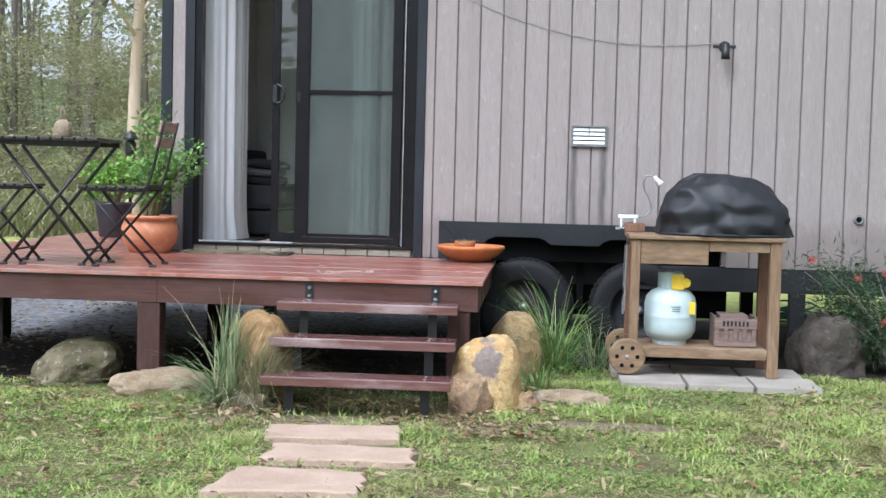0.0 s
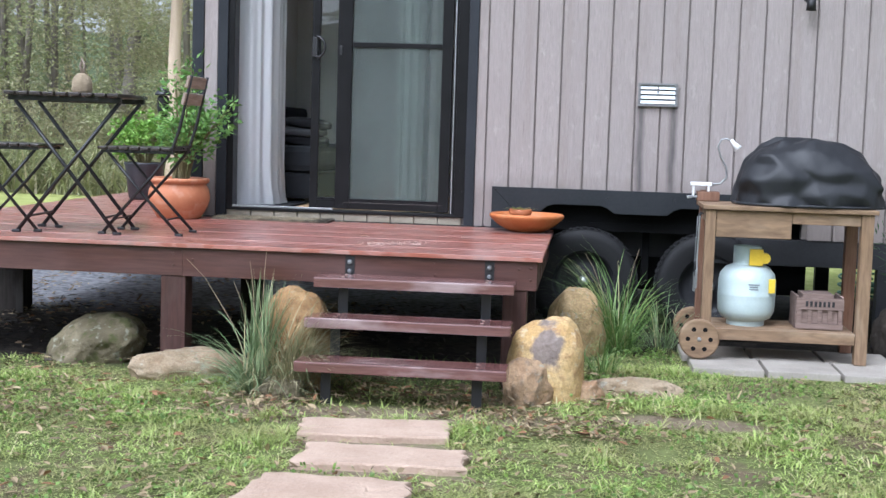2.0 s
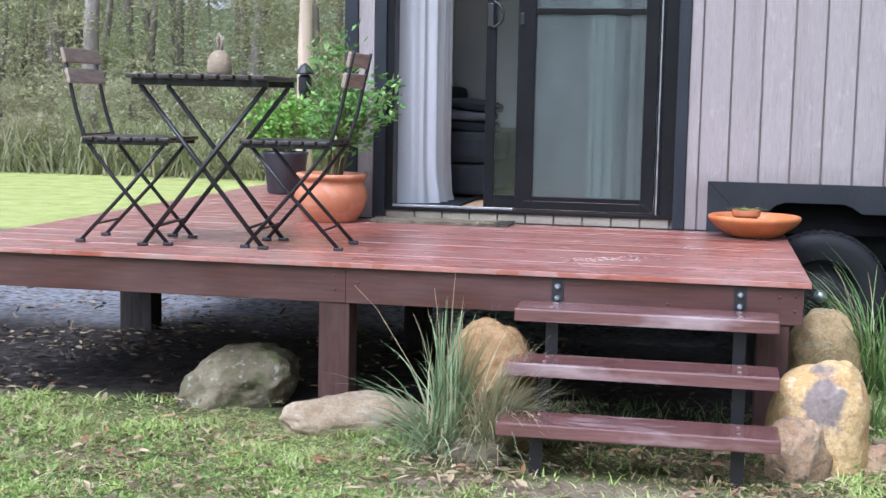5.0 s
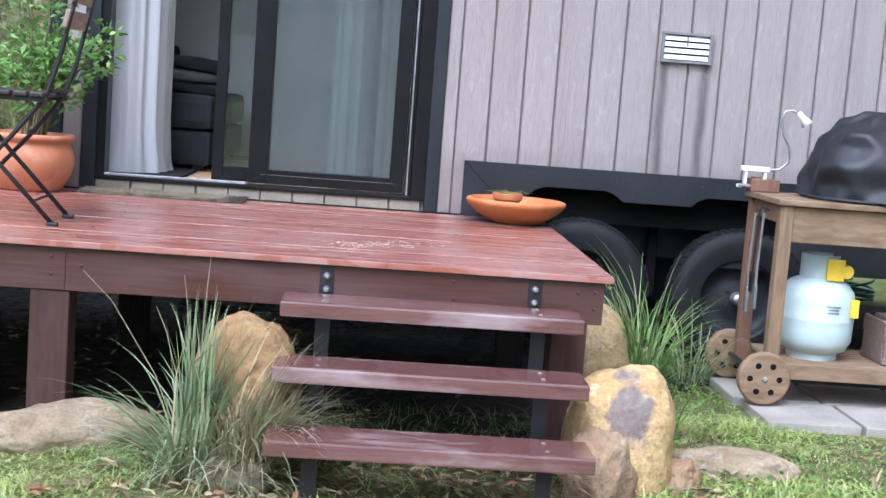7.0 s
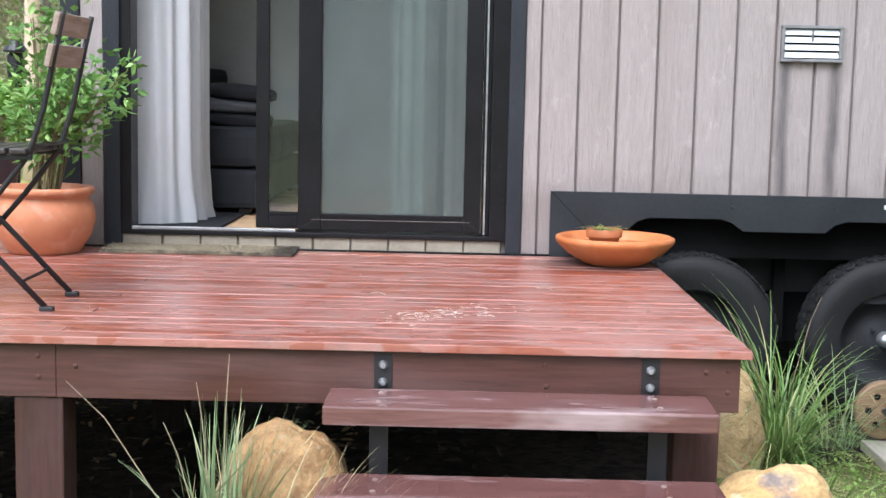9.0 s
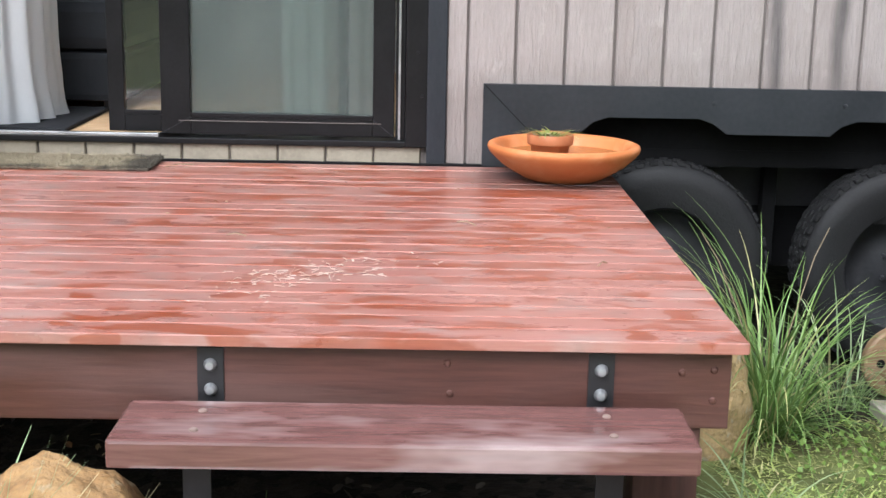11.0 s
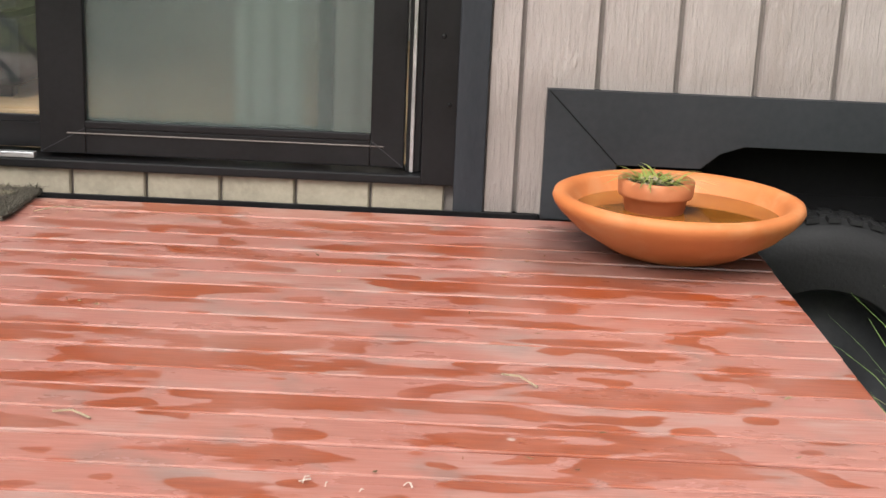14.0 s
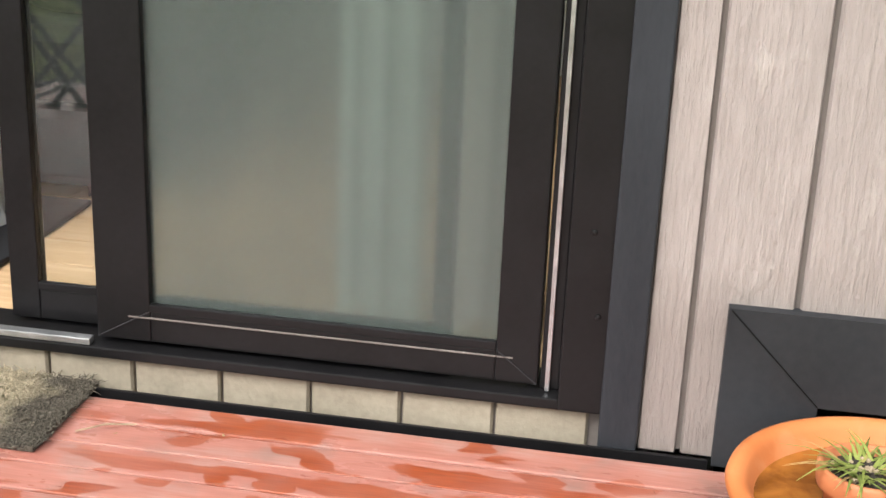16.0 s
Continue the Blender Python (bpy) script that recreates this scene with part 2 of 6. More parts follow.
def ground_material():
    """Lawn soil in front, leaf litter darkened for shade under the deck, grey gravel drive beyond."""
    n = Nodes("ground_soil")
    x, y = n.axis(0), n.axis(1)
    big, mid, small = n.noise(0.9, 4), n.noise(6, 5), n.noise(45, 4)
    turf = n.mix(n.ramp(mid, 0.35, 0.65), (0.075, 0.085, 0.03), (0.15, 0.17, 0.06))
    turf = n.mix(n.ramp(n.noise(2.6, 4), 0.52, 0.64), turf, (0.13, 0.095, 0.062))
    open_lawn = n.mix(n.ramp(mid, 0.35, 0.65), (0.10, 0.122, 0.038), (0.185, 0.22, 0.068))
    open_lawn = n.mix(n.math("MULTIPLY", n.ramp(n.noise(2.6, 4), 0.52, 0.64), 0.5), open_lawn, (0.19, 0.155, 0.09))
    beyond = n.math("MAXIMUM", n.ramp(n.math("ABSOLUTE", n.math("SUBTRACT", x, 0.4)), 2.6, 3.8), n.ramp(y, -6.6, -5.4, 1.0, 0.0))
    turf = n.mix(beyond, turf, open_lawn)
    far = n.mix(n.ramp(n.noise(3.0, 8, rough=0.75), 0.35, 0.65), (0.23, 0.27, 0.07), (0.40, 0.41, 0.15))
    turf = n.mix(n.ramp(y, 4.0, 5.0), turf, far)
    # near-black litter colour carries the shade under deck and trailer
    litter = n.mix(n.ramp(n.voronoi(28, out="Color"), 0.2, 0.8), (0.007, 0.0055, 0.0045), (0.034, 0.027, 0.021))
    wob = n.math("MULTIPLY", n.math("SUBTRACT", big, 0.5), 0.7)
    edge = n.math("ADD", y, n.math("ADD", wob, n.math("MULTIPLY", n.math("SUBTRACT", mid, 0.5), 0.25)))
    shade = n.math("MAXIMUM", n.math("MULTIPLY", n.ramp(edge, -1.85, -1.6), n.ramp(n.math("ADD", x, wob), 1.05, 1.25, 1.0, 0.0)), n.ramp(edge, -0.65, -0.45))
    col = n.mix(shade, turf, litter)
    gravel = n.mix(n.ramp(n.math("ADD", n.math("MULTIPLY", n.voronoi(22), 0.6), n.math("MULTIPLY", n.noise(9, 5), 0.6)), 0.3, 0.75), (0.05, 0.05, 0.054), (0.21, 0.21, 0.22))
    lane = n.math("MULTIPLY", n.ramp(edge, -0.2, 0.6), n.math("MULTIPLY", n.ramp(edge, 4.0, 4.4, 1.0, 0.0), n.ramp(x, 0.8, 1.8, 1.0, 0.0)))
    col = n.mix(lane, col, gravel)
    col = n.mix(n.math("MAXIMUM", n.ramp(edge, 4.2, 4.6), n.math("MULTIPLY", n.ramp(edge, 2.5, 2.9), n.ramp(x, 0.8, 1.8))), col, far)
    # bare scuffed patches in the lawn
    for cx, cy, rx, ry in ((1.72, -2.40, 0.34, 0.14), (0.45, -2.62, 0.75, 0.22), (0.46, -3.15, 0.50, 0.13), (0.46, -3.60, 0.50, 0.14), (0.50, -4.18, 0.45, 0.14), (0.58, -4.78, 0.45, 0.14)):
        dx = n.math("DIVIDE", n.math("SUBTRACT", x, cx), rx)
        dy = n.math("DIVIDE", n.math("SUBTRACT", y, cy), ry)
        d = n.math("ADD", n.math("ADD", n.math("MULTIPLY", dx, dx), n.math("MULTIPLY", dy, dy)), n.math("MULTIPLY", n.math("SUBTRACT", mid, 0.5), 2.0))
        col = n.mix(n.ramp(d, 0.6, 1.3, 0.85, 0.0), col, n.mix(n.ramp(small, 0.3, 0.7), (0.14, 0.105, 0.075), (0.25, 0.19, 0.14)))
    n.bump(n.math("ADD", n.math("MULTIPLY", small, 0.5), mid), 0.7, 0.03)
    return n.done(col, 0.9, 0, 0.2)


def leaf_material(name, a, b, c=None, rough=0.5, through=0.25, patchy=None, patch_scale=0.55):
    """Blades and leaves, each with a shade of its own; some light comes through."""
    n = Nodes(name)
    r = n.island()
    col = n.mix(r, a, b)
    if c:
        col = n.mix(n.ramp(r, 0.86, 0.9), col, c)
    col = n.mix(n.math("MULTIPLY", n.noise(25, 3), 0.3), col, a)
    if patchy:
        col = n.mix(n.math("MULTIPLY", n.ramp(n.noise(patch_scale, 4), 0.42, 0.62), 0.75), col, patchy)
    n.done(col, rough, 0, 0.35)
    t = n.tree.nodes.new("ShaderNodeBsdfTranslucent")
    n.put(t.inputs["Color"], col)
    m = n.tree.nodes.new("ShaderNodeMixShader")
    m.inputs[0].default_value = through
    n.link(n.bsdf.outputs[0], m.inputs[1])
    n.link(t.outputs[0], m.inputs[2])
    n.link(m.outputs[0], n.tree.nodes["Material Output"].inputs[0])
    return n.mat


def rock_material(name, a, b, patch, lichen=(0.36, 0.37, 0.31), amount=0.5):
    n = Nodes(name)
    big, mid, small = n.noise(5, 5, warp=0.8), n.noise(16, 6), n.noise(90, 4)
    col = n.mix(n.ramp(big, 0.35, 0.65), a, b)
    col = n.mix(n.math("MULTIPLY", n.ramp(mid, 0.52, 0.64), amount), col, patch)
    col = n.mix(n.math("MULTIPLY", n.ramp(n.noise(24, 3), 0.6, 0.68), 0.55), col, lichen)
    col = n.mix(n.math("MULTIPLY", n.ramp(small, 0.35, 0.6, 1.0, 0.0), 0.3), col, (0.08, 0.065, 0.05))
    n.bump(n.math("ADD", n.math("ADD", mid, n.math("MULTIPLY", small, 0.2)), n.math("MULTIPLY", n.noise(38, 5), 0.35)), 0.75, 0.024)
    return n.done(col, n.ramp(mid, 0.3, 0.7, 0.7, 0.95), 0, 0.3)


def scarred_rock_material():
    """Golden sandstone with one dark broken scar on its face."""
    m = rock_material("golden_sandstone", (0.46, 0.29, 0.11), (0.60, 0.43, 0.21), (0.36, 0.20, 0.10), (0.62, 0.52, 0.36), 0.6)
    n = Nodes("", m)
    was = n.bsdf.inputs["Base Color"].links[0].from_socket
    d = n.tree.nodes.new("ShaderNodeVectorMath")
    d.operation = "DISTANCE"
    n.link(n.stretch((1.0, 0.35, 0.62)), d.inputs[0])
    d.inputs[1].default_value = (1.10, -2.14 * 0.35, 0.25 * 0.62)
    far = n.math("ADD", d.outputs["Value"], n.math("MULTIPLY", n.math("SUBTRACT", n.noise(10, 5), 0.5), 0.13))
    n.put(n.bsdf.inputs["Base Color"], n.mix(n.ramp(far, 0.058, 0.076, 0.92, 0.0), was, n.mix(n.noise(40, 4), (0.07, 0.055, 0.055), (0.30, 0.25, 0.23))))
    return m


def terracotta_material(name, a, b, bloom):
    n = Nodes(name)
    big, small = n.noise(9, 5), n.noise(120, 3)
    col = n.mix(n.ramp(big, 0.3, 0.7), a, b)
    col = n.mix(n.math("MULTIPLY", n.ramp(n.noise(14, 5, warp=0.5), 0.52, 0.72), 0.45), col, bloom)
    n.bump(n.math("ADD", n.math("MULTIPLY", small, 0.4), big), 0.15, 0.003)
    return n.done(col, n.ramp(big, 0.3, 0.7, 0.5, 0.7), 0, 0.4)


def coir_material():
    """Dark damp coir, bleached to straw towards the wall."""
    n = Nodes("coir_mat")
    x, y = n.axis(0), n.axis(1)
    blot = n.math("MULTIPLY", n.math("SUBTRACT", n.noise(16, 5), 0.5), 0.22)
    pale = n.math("MULTIPLY", n.ramp(n.math("ADD", y, blot), -0.28, -0.21), n.ramp(n.math("ADD", x, blot), -0.42, -0.34, 1.0, 0.1))
    fine = n.noise(260, 3)
    dark = n.mix(n.ramp(fine, 0.3, 0.7), (0.018, 0.016, 0.015), (0.11, 0.098, 0.082))
    col = n.mix(pale, dark, n.mix(n.ramp(fine, 0.3, 0.7), (0.22, 0.18, 0.12), (0.48, 0.41, 0.29)))
    n.bump(fine, 1.0, 0.008)
    return n.done(col, 0.95, 0, 0.15)


def cloth_material(name, a, b, rough=0.9, through=0.0):
    n = Nodes(name)
    weave = n.noise(220, 2, n.stretch((1, 1, 0.35)))
    soft = n.noise(7, 3, n.stretch((2, 2, 0.4)))
    col = n.mix(n.math("ADD", n.math("MULTIPLY", soft, 0.7), n.math("MULTIPLY", weave, 0.3)), a, b)
    n.bump(weave, 0.15, 0.002)
    n.done(col, rough, 0, 0.2)
    if through:
        t = n.tree.nodes.new("ShaderNodeBsdfTranslucent")
        n.put(t.inputs["Color"], col)
        m = n.tree.nodes.new("ShaderNodeMixShader")
        m.inputs[0].default_value = through
        n.link(n.bsdf.outputs[0], m.inputs[1])
        n.link(t.outputs[0], m.inputs[2])
        n.link(m.outputs[0], n.tree.nodes["Material Output"].inputs[0])
    return n.mat


def glass_material(name, film, amount, haze=0.0):
    """Clear glass under a dusty, misted film."""
    n = Nodes(name)
    smear = n.noise(1.7, 3, n.stretch((1.4, 1, 0.6)))
    n.done((0.86, 0.90, 0.88), haze, 0, 0.5)
    n.bsdf.inputs["Transmission Weight"].default_value = 1.0
    n.bsdf.inputs["IOR"].default_value = 1.5
    d = n.tree.nodes.new("ShaderNodeBsdfDiffuse")
    n.put(d.inputs["Color"], film)
    m = n.tree.nodes.new("ShaderNodeMixShader")
    n.put(m.inputs[0], n.ramp(smear, 0.3, 0.7, amount * 0.8, amount * 1.15))
    n.link(n.bsdf.outputs[0], m.inputs[1])
    n.link(d.outputs[0], m.inputs[2])
    n.link(m.outputs[0], n.tree.nodes["Material Output"].inputs[0])
    return n.mat


def water_material():
    n = Nodes("brown_water")
    silt = n.noise(14, 5, warp=0.7)
    n.bump(n.noise(18, 2), 0.03, 0.004)
    return n.done(n.mix(n.ramp(silt, 0.35, 0.65), (0.13, 0.042, 0.006), (0.27, 0.10, 0.018)), 0.05, 0, 0.5)


CLAD = cladding_material()
DECK = decking_material()
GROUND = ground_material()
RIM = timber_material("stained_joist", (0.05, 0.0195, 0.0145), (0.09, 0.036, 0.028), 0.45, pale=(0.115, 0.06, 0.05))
# the pale blots put the wet treads' sheen into their colour
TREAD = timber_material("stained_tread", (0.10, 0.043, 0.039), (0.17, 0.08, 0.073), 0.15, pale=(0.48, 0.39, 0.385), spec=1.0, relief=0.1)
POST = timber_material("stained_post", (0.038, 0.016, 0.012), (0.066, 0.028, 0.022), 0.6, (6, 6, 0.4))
# weathered rear posts, coloured near black for the shade under the deck
SHADED_POST = timber_material("weathered_post_shaded", (0.014, 0.011, 0.009), (0.035, 0.028, 0.024), 0.9, (6, 6, 0.4))
CART = timber_material("treated_pine", (0.13, 0.08, 0.045), (0.27, 0.175, 0.10), 0.6, (0.6, 5, 3), pale=(0.35, 0.275, 0.195))
CART_UP = timber_material("treated_pine_upright", (0.13, 0.08, 0.045), (0.27, 0.175, 0.10), 0.6, (5, 5, 0.5), pale=(0.35, 0.275, 0.195))
CART_RED = timber_material("reddish_pine_upright", (0.13, 0.062, 0.036), (0.22, 0.115, 0.07), 0.65, (5, 5, 0.5))
CRATE = timber_material("grey_brown_crate_wood", (0.13, 0.09, 0.075), (0.23, 0.165, 0.14), 0.75, (0.6, 5, 5))
CHAIR_WOOD = timber_material("weathered_acacia", (0.21, 0.155, 0.12), (0.37, 0.295, 0.24), 0.6, (5, 0.5, 5))
TABLE_WOOD = timber_material("wet_dark_slats", (0.022, 0.017, 0.016), (0.05, 0.038, 0.034), 0.3, (5, 0.5, 5))
STEEL = plain("black_painted_steel", (0.008, 0.008, 0.0095), (0.017, 0.0165, 0.018), 6, 120, 0.42, 0.0, 0.1)
ZINC = plain("galvanised_steel", (0.30, 0.31, 0.32), (0.48, 0.49, 0.50), 30, 150, 0.4, 0.8, 0.1)
TRIM = plain("charcoal_trim_paint", (0.013, 0.015, 0.019), (0.025, 0.028, 0.034), 5, 70, 0.5, 0, 0.2, stretch=(2, 2, 0.6), spec=0.28)
SKIRT = plain("charcoal_skirt_paint", (0.012, 0.0135, 0.016), (0.024, 0.026, 0.03), 4, 60, 0.55, 0, 0.15, spec=0.28)
FRAME = plain("dark_aluminium_frame", (0.0062, 0.006, 0.0067), (0.0124, 0.0119, 0.0132), 7, 90, 0.38, 0.3, 0.06, spec=0.28)
SILVER = plain("worn_silver_sill", (0.32, 0.33, 0.35), (0.55, 0.56, 0.58), 20, 100, 0.35, 0.9, 0.1)
PLINTH = plain("pale_plinth_boards", (0.19, 0.162, 0.122), (0.33, 0.285, 0.22), 8, 80, 0.8, 0, 0.4)
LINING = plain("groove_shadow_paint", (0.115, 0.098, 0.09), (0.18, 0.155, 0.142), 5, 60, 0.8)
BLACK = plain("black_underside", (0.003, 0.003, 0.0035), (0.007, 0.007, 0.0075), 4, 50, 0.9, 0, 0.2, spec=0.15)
RUBBER = plain("tyre_rubber", (0.006, 0.006, 0.0066), (0.014, 0.0138, 0.0145), 9, 120, 0.7, 0, 0.3, spec=0.3)
DARK_IRON = plain("dark_chassis_iron", (0.012, 0.013, 0.016), (0.03, 0.03, 0.034), 6, 60, 0.6, 0.2, 0.2)
GLASS = glass_material("clear_door_glass", (0.3, 0.32, 0.3), 0.02)
MISTED = glass_material("misted_door_glass", (0.074, 0.088, 0.083), 0.50, 0.25)
WATER = water_material()
CURTAIN = cloth_material("white_sheer_curtain", (0.68, 0.69, 0.71), (0.79, 0.79, 0.80), 0.9, 0.4)
CURTAIN_GREEN = cloth_material("pale_sage_curtain", (0.44, 0.50, 0.46), (0.57, 0.63, 0.58), 0.9, 0.35)
CURTAIN_BEIGE = cloth_material("dull_beige_curtain", (0.34, 0.32, 0.29), (0.46, 0.44, 0.40), 0.9, 0.3)
SOFA = cloth_material("slate_sofa_cloth", (0.018, 0.0195, 0.023), (0.038, 0.041, 0.047))
PILLOW = cloth_material("black_pillow_cloth", (0.012, 0.012, 0.014), (0.035, 0.035, 0.04))
PILLOW_PALE = cloth_material("grey_pattern_cloth", (0.03, 0.03, 0.035), (0.16, 0.16, 0.17))
RUG = cloth_material("charcoal_rug_pile", (0.009, 0.01, 0.012), (0.028, 0.028, 0.032))
FLOORING = timber_material("oak_floorboards", (0.42, 0.27, 0.145), (0.58, 0.40, 0.24), 0.45, (0.5, 5, 5))
PLASTER = plain("white_lining_board", (0.50, 0.51, 0.50), (0.60, 0.61, 0.60), 2, 40, 0.85, 0, 0.1)
WHITE_FRAME = plain("white_cabinet_paint", (0.70, 0.70, 0.70), (0.8, 0.8, 0.8), 3, 40, 0.5, 0, 0.05)
COVER = plain("black_vinyl_cover", (0.006, 0.0068, 0.009), (0.012, 0.013, 0.0165), 5, 11, 0.58, 0, 0.18, 0.02, (1.6, 1.6, 0.5))
GAS_WHITE = plain("pale_blue_white_enamel", (0.42, 0.51, 0.51), (0.53, 0.61, 0.60), 9, 80, 0.38, 0, 0.06)
YELLOW = plain("yellow_tag_plastic", (0.66, 0.44, 0.02), (0.78, 0.55, 0.05), 20, 80, 0.45, 0, 0.05)
LABEL_INK = plain("grey_label_ink", (0.16, 0.18, 0.20), (0.24, 0.26, 0.28), 20, 80, 0.6, 0, 0.05)
WHITE_PLASTIC = plain("white_plastic", (0.68, 0.68, 0.67), (0.78, 0.78, 0.77), 12, 80, 0.35, 0, 0.05)
LOUVRE = plain("pale_louvre_metal", (0.62, 0.67, 0.70), (0.76, 0.80, 0.82), 14, 90, 0.4, 0, 0.08)
VENT_GREY = plain("grey_vent_surround", (0.13, 0.13, 0.13), (0.24, 0.24, 0.24), 18, 90, 0.6, 0.2, 0.2)
TERRA = terracotta_material("terracotta_pot_clay", (0.42, 0.15, 0.07), (0.54, 0.22, 0.11), (0.58, 0.36, 0.26))
TERRA_DISH = terracotta_material("orange_dish_clay", (0.39, 0.115, 0.032), (0.50, 0.17, 0.055), (0.52, 0.26, 0.125))
TERRA_SMALL = terracotta_material("small_pot_clay", (0.36, 0.115, 0.045), (0.47, 0.165, 0.07), (0.45, 0.22, 0.12))
CHARCOAL_POT = plain("charcoal_pot_glaze", (0.022, 0.024, 0.03), (0.045, 0.048, 0.056), 8, 60, 0.45, 0, 0.1)
SOIL = plain("potting_soil", (0.015, 0.011, 0.008), (0.06, 0.045, 0.032), 30, 150, 0.95, 0, 1.0, 0.02)
PAVER = plain("pale_concrete_paver", (0.23, 0.205, 0.175), (0.39, 0.355, 0.31), 5, 90, 0.85, 0, 0.4)
FLAG = plain("pinkish_sandstone_flag", (0.33, 0.228, 0.165), (0.49, 0.37, 0.285), 5, 70, 0.85, 0, 0.6, 0.01)
COIR = coir_material()
PALE_STALK = plain("bleached_stalk", (0.42, 0.33, 0.28), (0.62, 0.52, 0.46), 20, 160, 0.8, 0, 0.3)
STRAW = plain("woven_straw", (0.24, 0.18, 0.11), (0.44, 0.35, 0.24), 20, 160, 0.9, 0, 0.8, 0.01, (1, 1, 4))
HOSE = plain("green_hose_rubber", (0.02, 0.13, 0.08), (0.05, 0.22, 0.13), 12, 80, 0.45, 0, 0.1)
ROCK_GREY = rock_material("mossy_grey_stone", (0.105, 0.088, 0.05), (0.20, 0.168, 0.105), (0.07, 0.078, 0.024), (0.36, 0.37, 0.29), 0.9)
ROCK_TAN = rock_material("tan_sandstone", (0.26, 0.195, 0.12), (0.40, 0.315, 0.215), (0.20, 0.125, 0.07))
ROCK_GOLD = scarred_rock_material()
ROCK_OLIVE = rock_material("olive_sandstone", (0.29, 0.20, 0.09), (0.45, 0.32, 0.165), (0.19, 0.145, 0.065))
ROCK_YELLOW = rock_material("yellow_sandstone", (0.27, 0.15, 0.06), (0.42, 0.27, 0.125), (0.20, 0.10, 0.045), (0.42, 0.35, 0.23), 0.6)
ROCK_RUST = rock_material("rusty_sandstone", (0.27, 0.165, 0.09), (0.40, 0.275, 0.165), (0.21, 0.17, 0.135))
ROCK_BROWN = rock_material("brown_stone", (0.05, 0.041, 0.034), (0.095, 0.079, 0.066), (0.036, 0.032, 0.028), (0.15, 0.14, 0.12))
BARK_PALE = plain("pale_gum_bark", (0.44, 0.33, 0.25), (0.62, 0.49, 0.39), 4, 30, 0.8, 0, 0.5, 0.02, (3, 3, 0.4))
BARK_GREY = plain("grey_brown_bark", (0.17, 0.145, 0.125), (0.34, 0.30, 0.265), 5, 40, 0.95, 0, 0.8, 0.03, (3, 3, 0.4))
STEM = plain("green_brown_stem", (0.11, 0.09, 0.04), (0.2, 0.17, 0.08), 14, 90, 0.8, 0, 0.3)
TURF = leaf_material("lawn_blades", (0.17, 0.25, 0.05), (0.60, 0.72, 0.23), (0.62, 0.54, 0.33), 0.45, 0.25, (0.30, 0.275, 0.12), 2.2)
CLOVER = leaf_material("clover_leaves", (0.10, 0.17, 0.04), (0.25, 0.37, 0.09), None, 0.5)
TUFT = leaf_material("tufted_grass_blades", (0.11, 0.17, 0.075), (0.40, 0.49, 0.27), (0.56, 0.49, 0.30), 0.4)
TUFT_BRIGHT = leaf_material("bright_grass_blades", (0.075, 0.15, 0.035), (0.28, 0.41, 0.13), (0.46, 0.43, 0.20), 0.4)
TUFT_DRY = leaf_material("straw_grass_blades", (0.25, 0.23, 0.12), (0.50, 0.45, 0.28), (0.20, 0.28, 0.13), 0.5)
# darker copy of the dry leaf, for litter in the deck's shade
SHADE_LEAF = leaf_material("shade_darkened_leaf", (0.025, 0.019, 0.015), (0.085, 0.068, 0.052), None, 0.6, 0.05)
DRY_LEAF = leaf_material("dry_leaf", (0.09, 0.06, 0.034), (0.51, 0.40, 0.235), (0.28, 0.14, 0.07), 0.6, 0.1)
NANDINA = leaf_material("fresh_green_leaves", (0.09, 0.20, 0.045), (0.24, 0.42, 0.105), (0.38, 0.56, 0.19))
SHRUB = leaf_material("lime_green_leaves", (0.11, 0.24, 0.03), (0.27, 0.46, 0.08), (0.36, 0.56, 0.14))
GREVILLEA = leaf_material("needle_foliage", (0.03, 0.065, 0.025), (0.08, 0.135, 0.055))
PETAL = leaf_material("red_spider_petals", (0.55, 0.06, 0.045), (0.72, 0.12, 0.09))
SUCCULENT = leaf_material("succulent_sprigs", (0.09, 0.13, 0.025), (0.34, 0.38, 0.10), (0.36, 0.24, 0.10))
WOODS = leaf_material("eucalypt_leaves", (0.21, 0.245, 0.14), (0.46, 0.50, 0.32), (0.58, 0.58, 0.43), 0.55, 0.5, (0.36, 0.33, 0.24))
WOODS_LIGHT = leaf_material("light_understorey_leaves", (0.24, 0.27, 0.12), (0.52, 0.55, 0.30), (0.62, 0.60, 0.42), 0.55, 0.5, (0.42, 0.36, 0.24))
REEDS = leaf_material("straw_green_reeds", (0.20, 0.22, 0.10), (0.38, 0.37, 0.20), (0.46, 0.40, 0.26), 0.6, 0.3)


# ---- shaping helpers ----
def part(name, bm, material, parent=None, label="", smooth=False):
    """Links a bmesh as one mesh object, under a thing or a part."""
    me = bpy.data.meshes.new(name)
    if smooth:
        for face in bm.faces:
            face.smooth = True
    bm.to_mesh(me)
    bm.free()
    me.materials.append(material)
    ob = new(name, me)
    if parent:
        ob.parent = parent
    if label:
        ob["label"] = label
    return ob


def piece(name, me, parent, x=0, y=0, z=0, rz=0):
    """One more object on a shared mesh."""
    ob = new(name, me)
    ob.parent = parent
    ob.location = (x, y, z)
    ob.rotation_euler = (0, 0, rz)
    return ob


def base(name, x, y, z, rz=0, label="", category="", group="", kind=""):
    ob = new(name)
    ob.empty_display_size = 0.1
    ob.matrix_basis = pose(x, y, z, 0, 0, rz)
    return tagged(ob, label, category, group, kind)


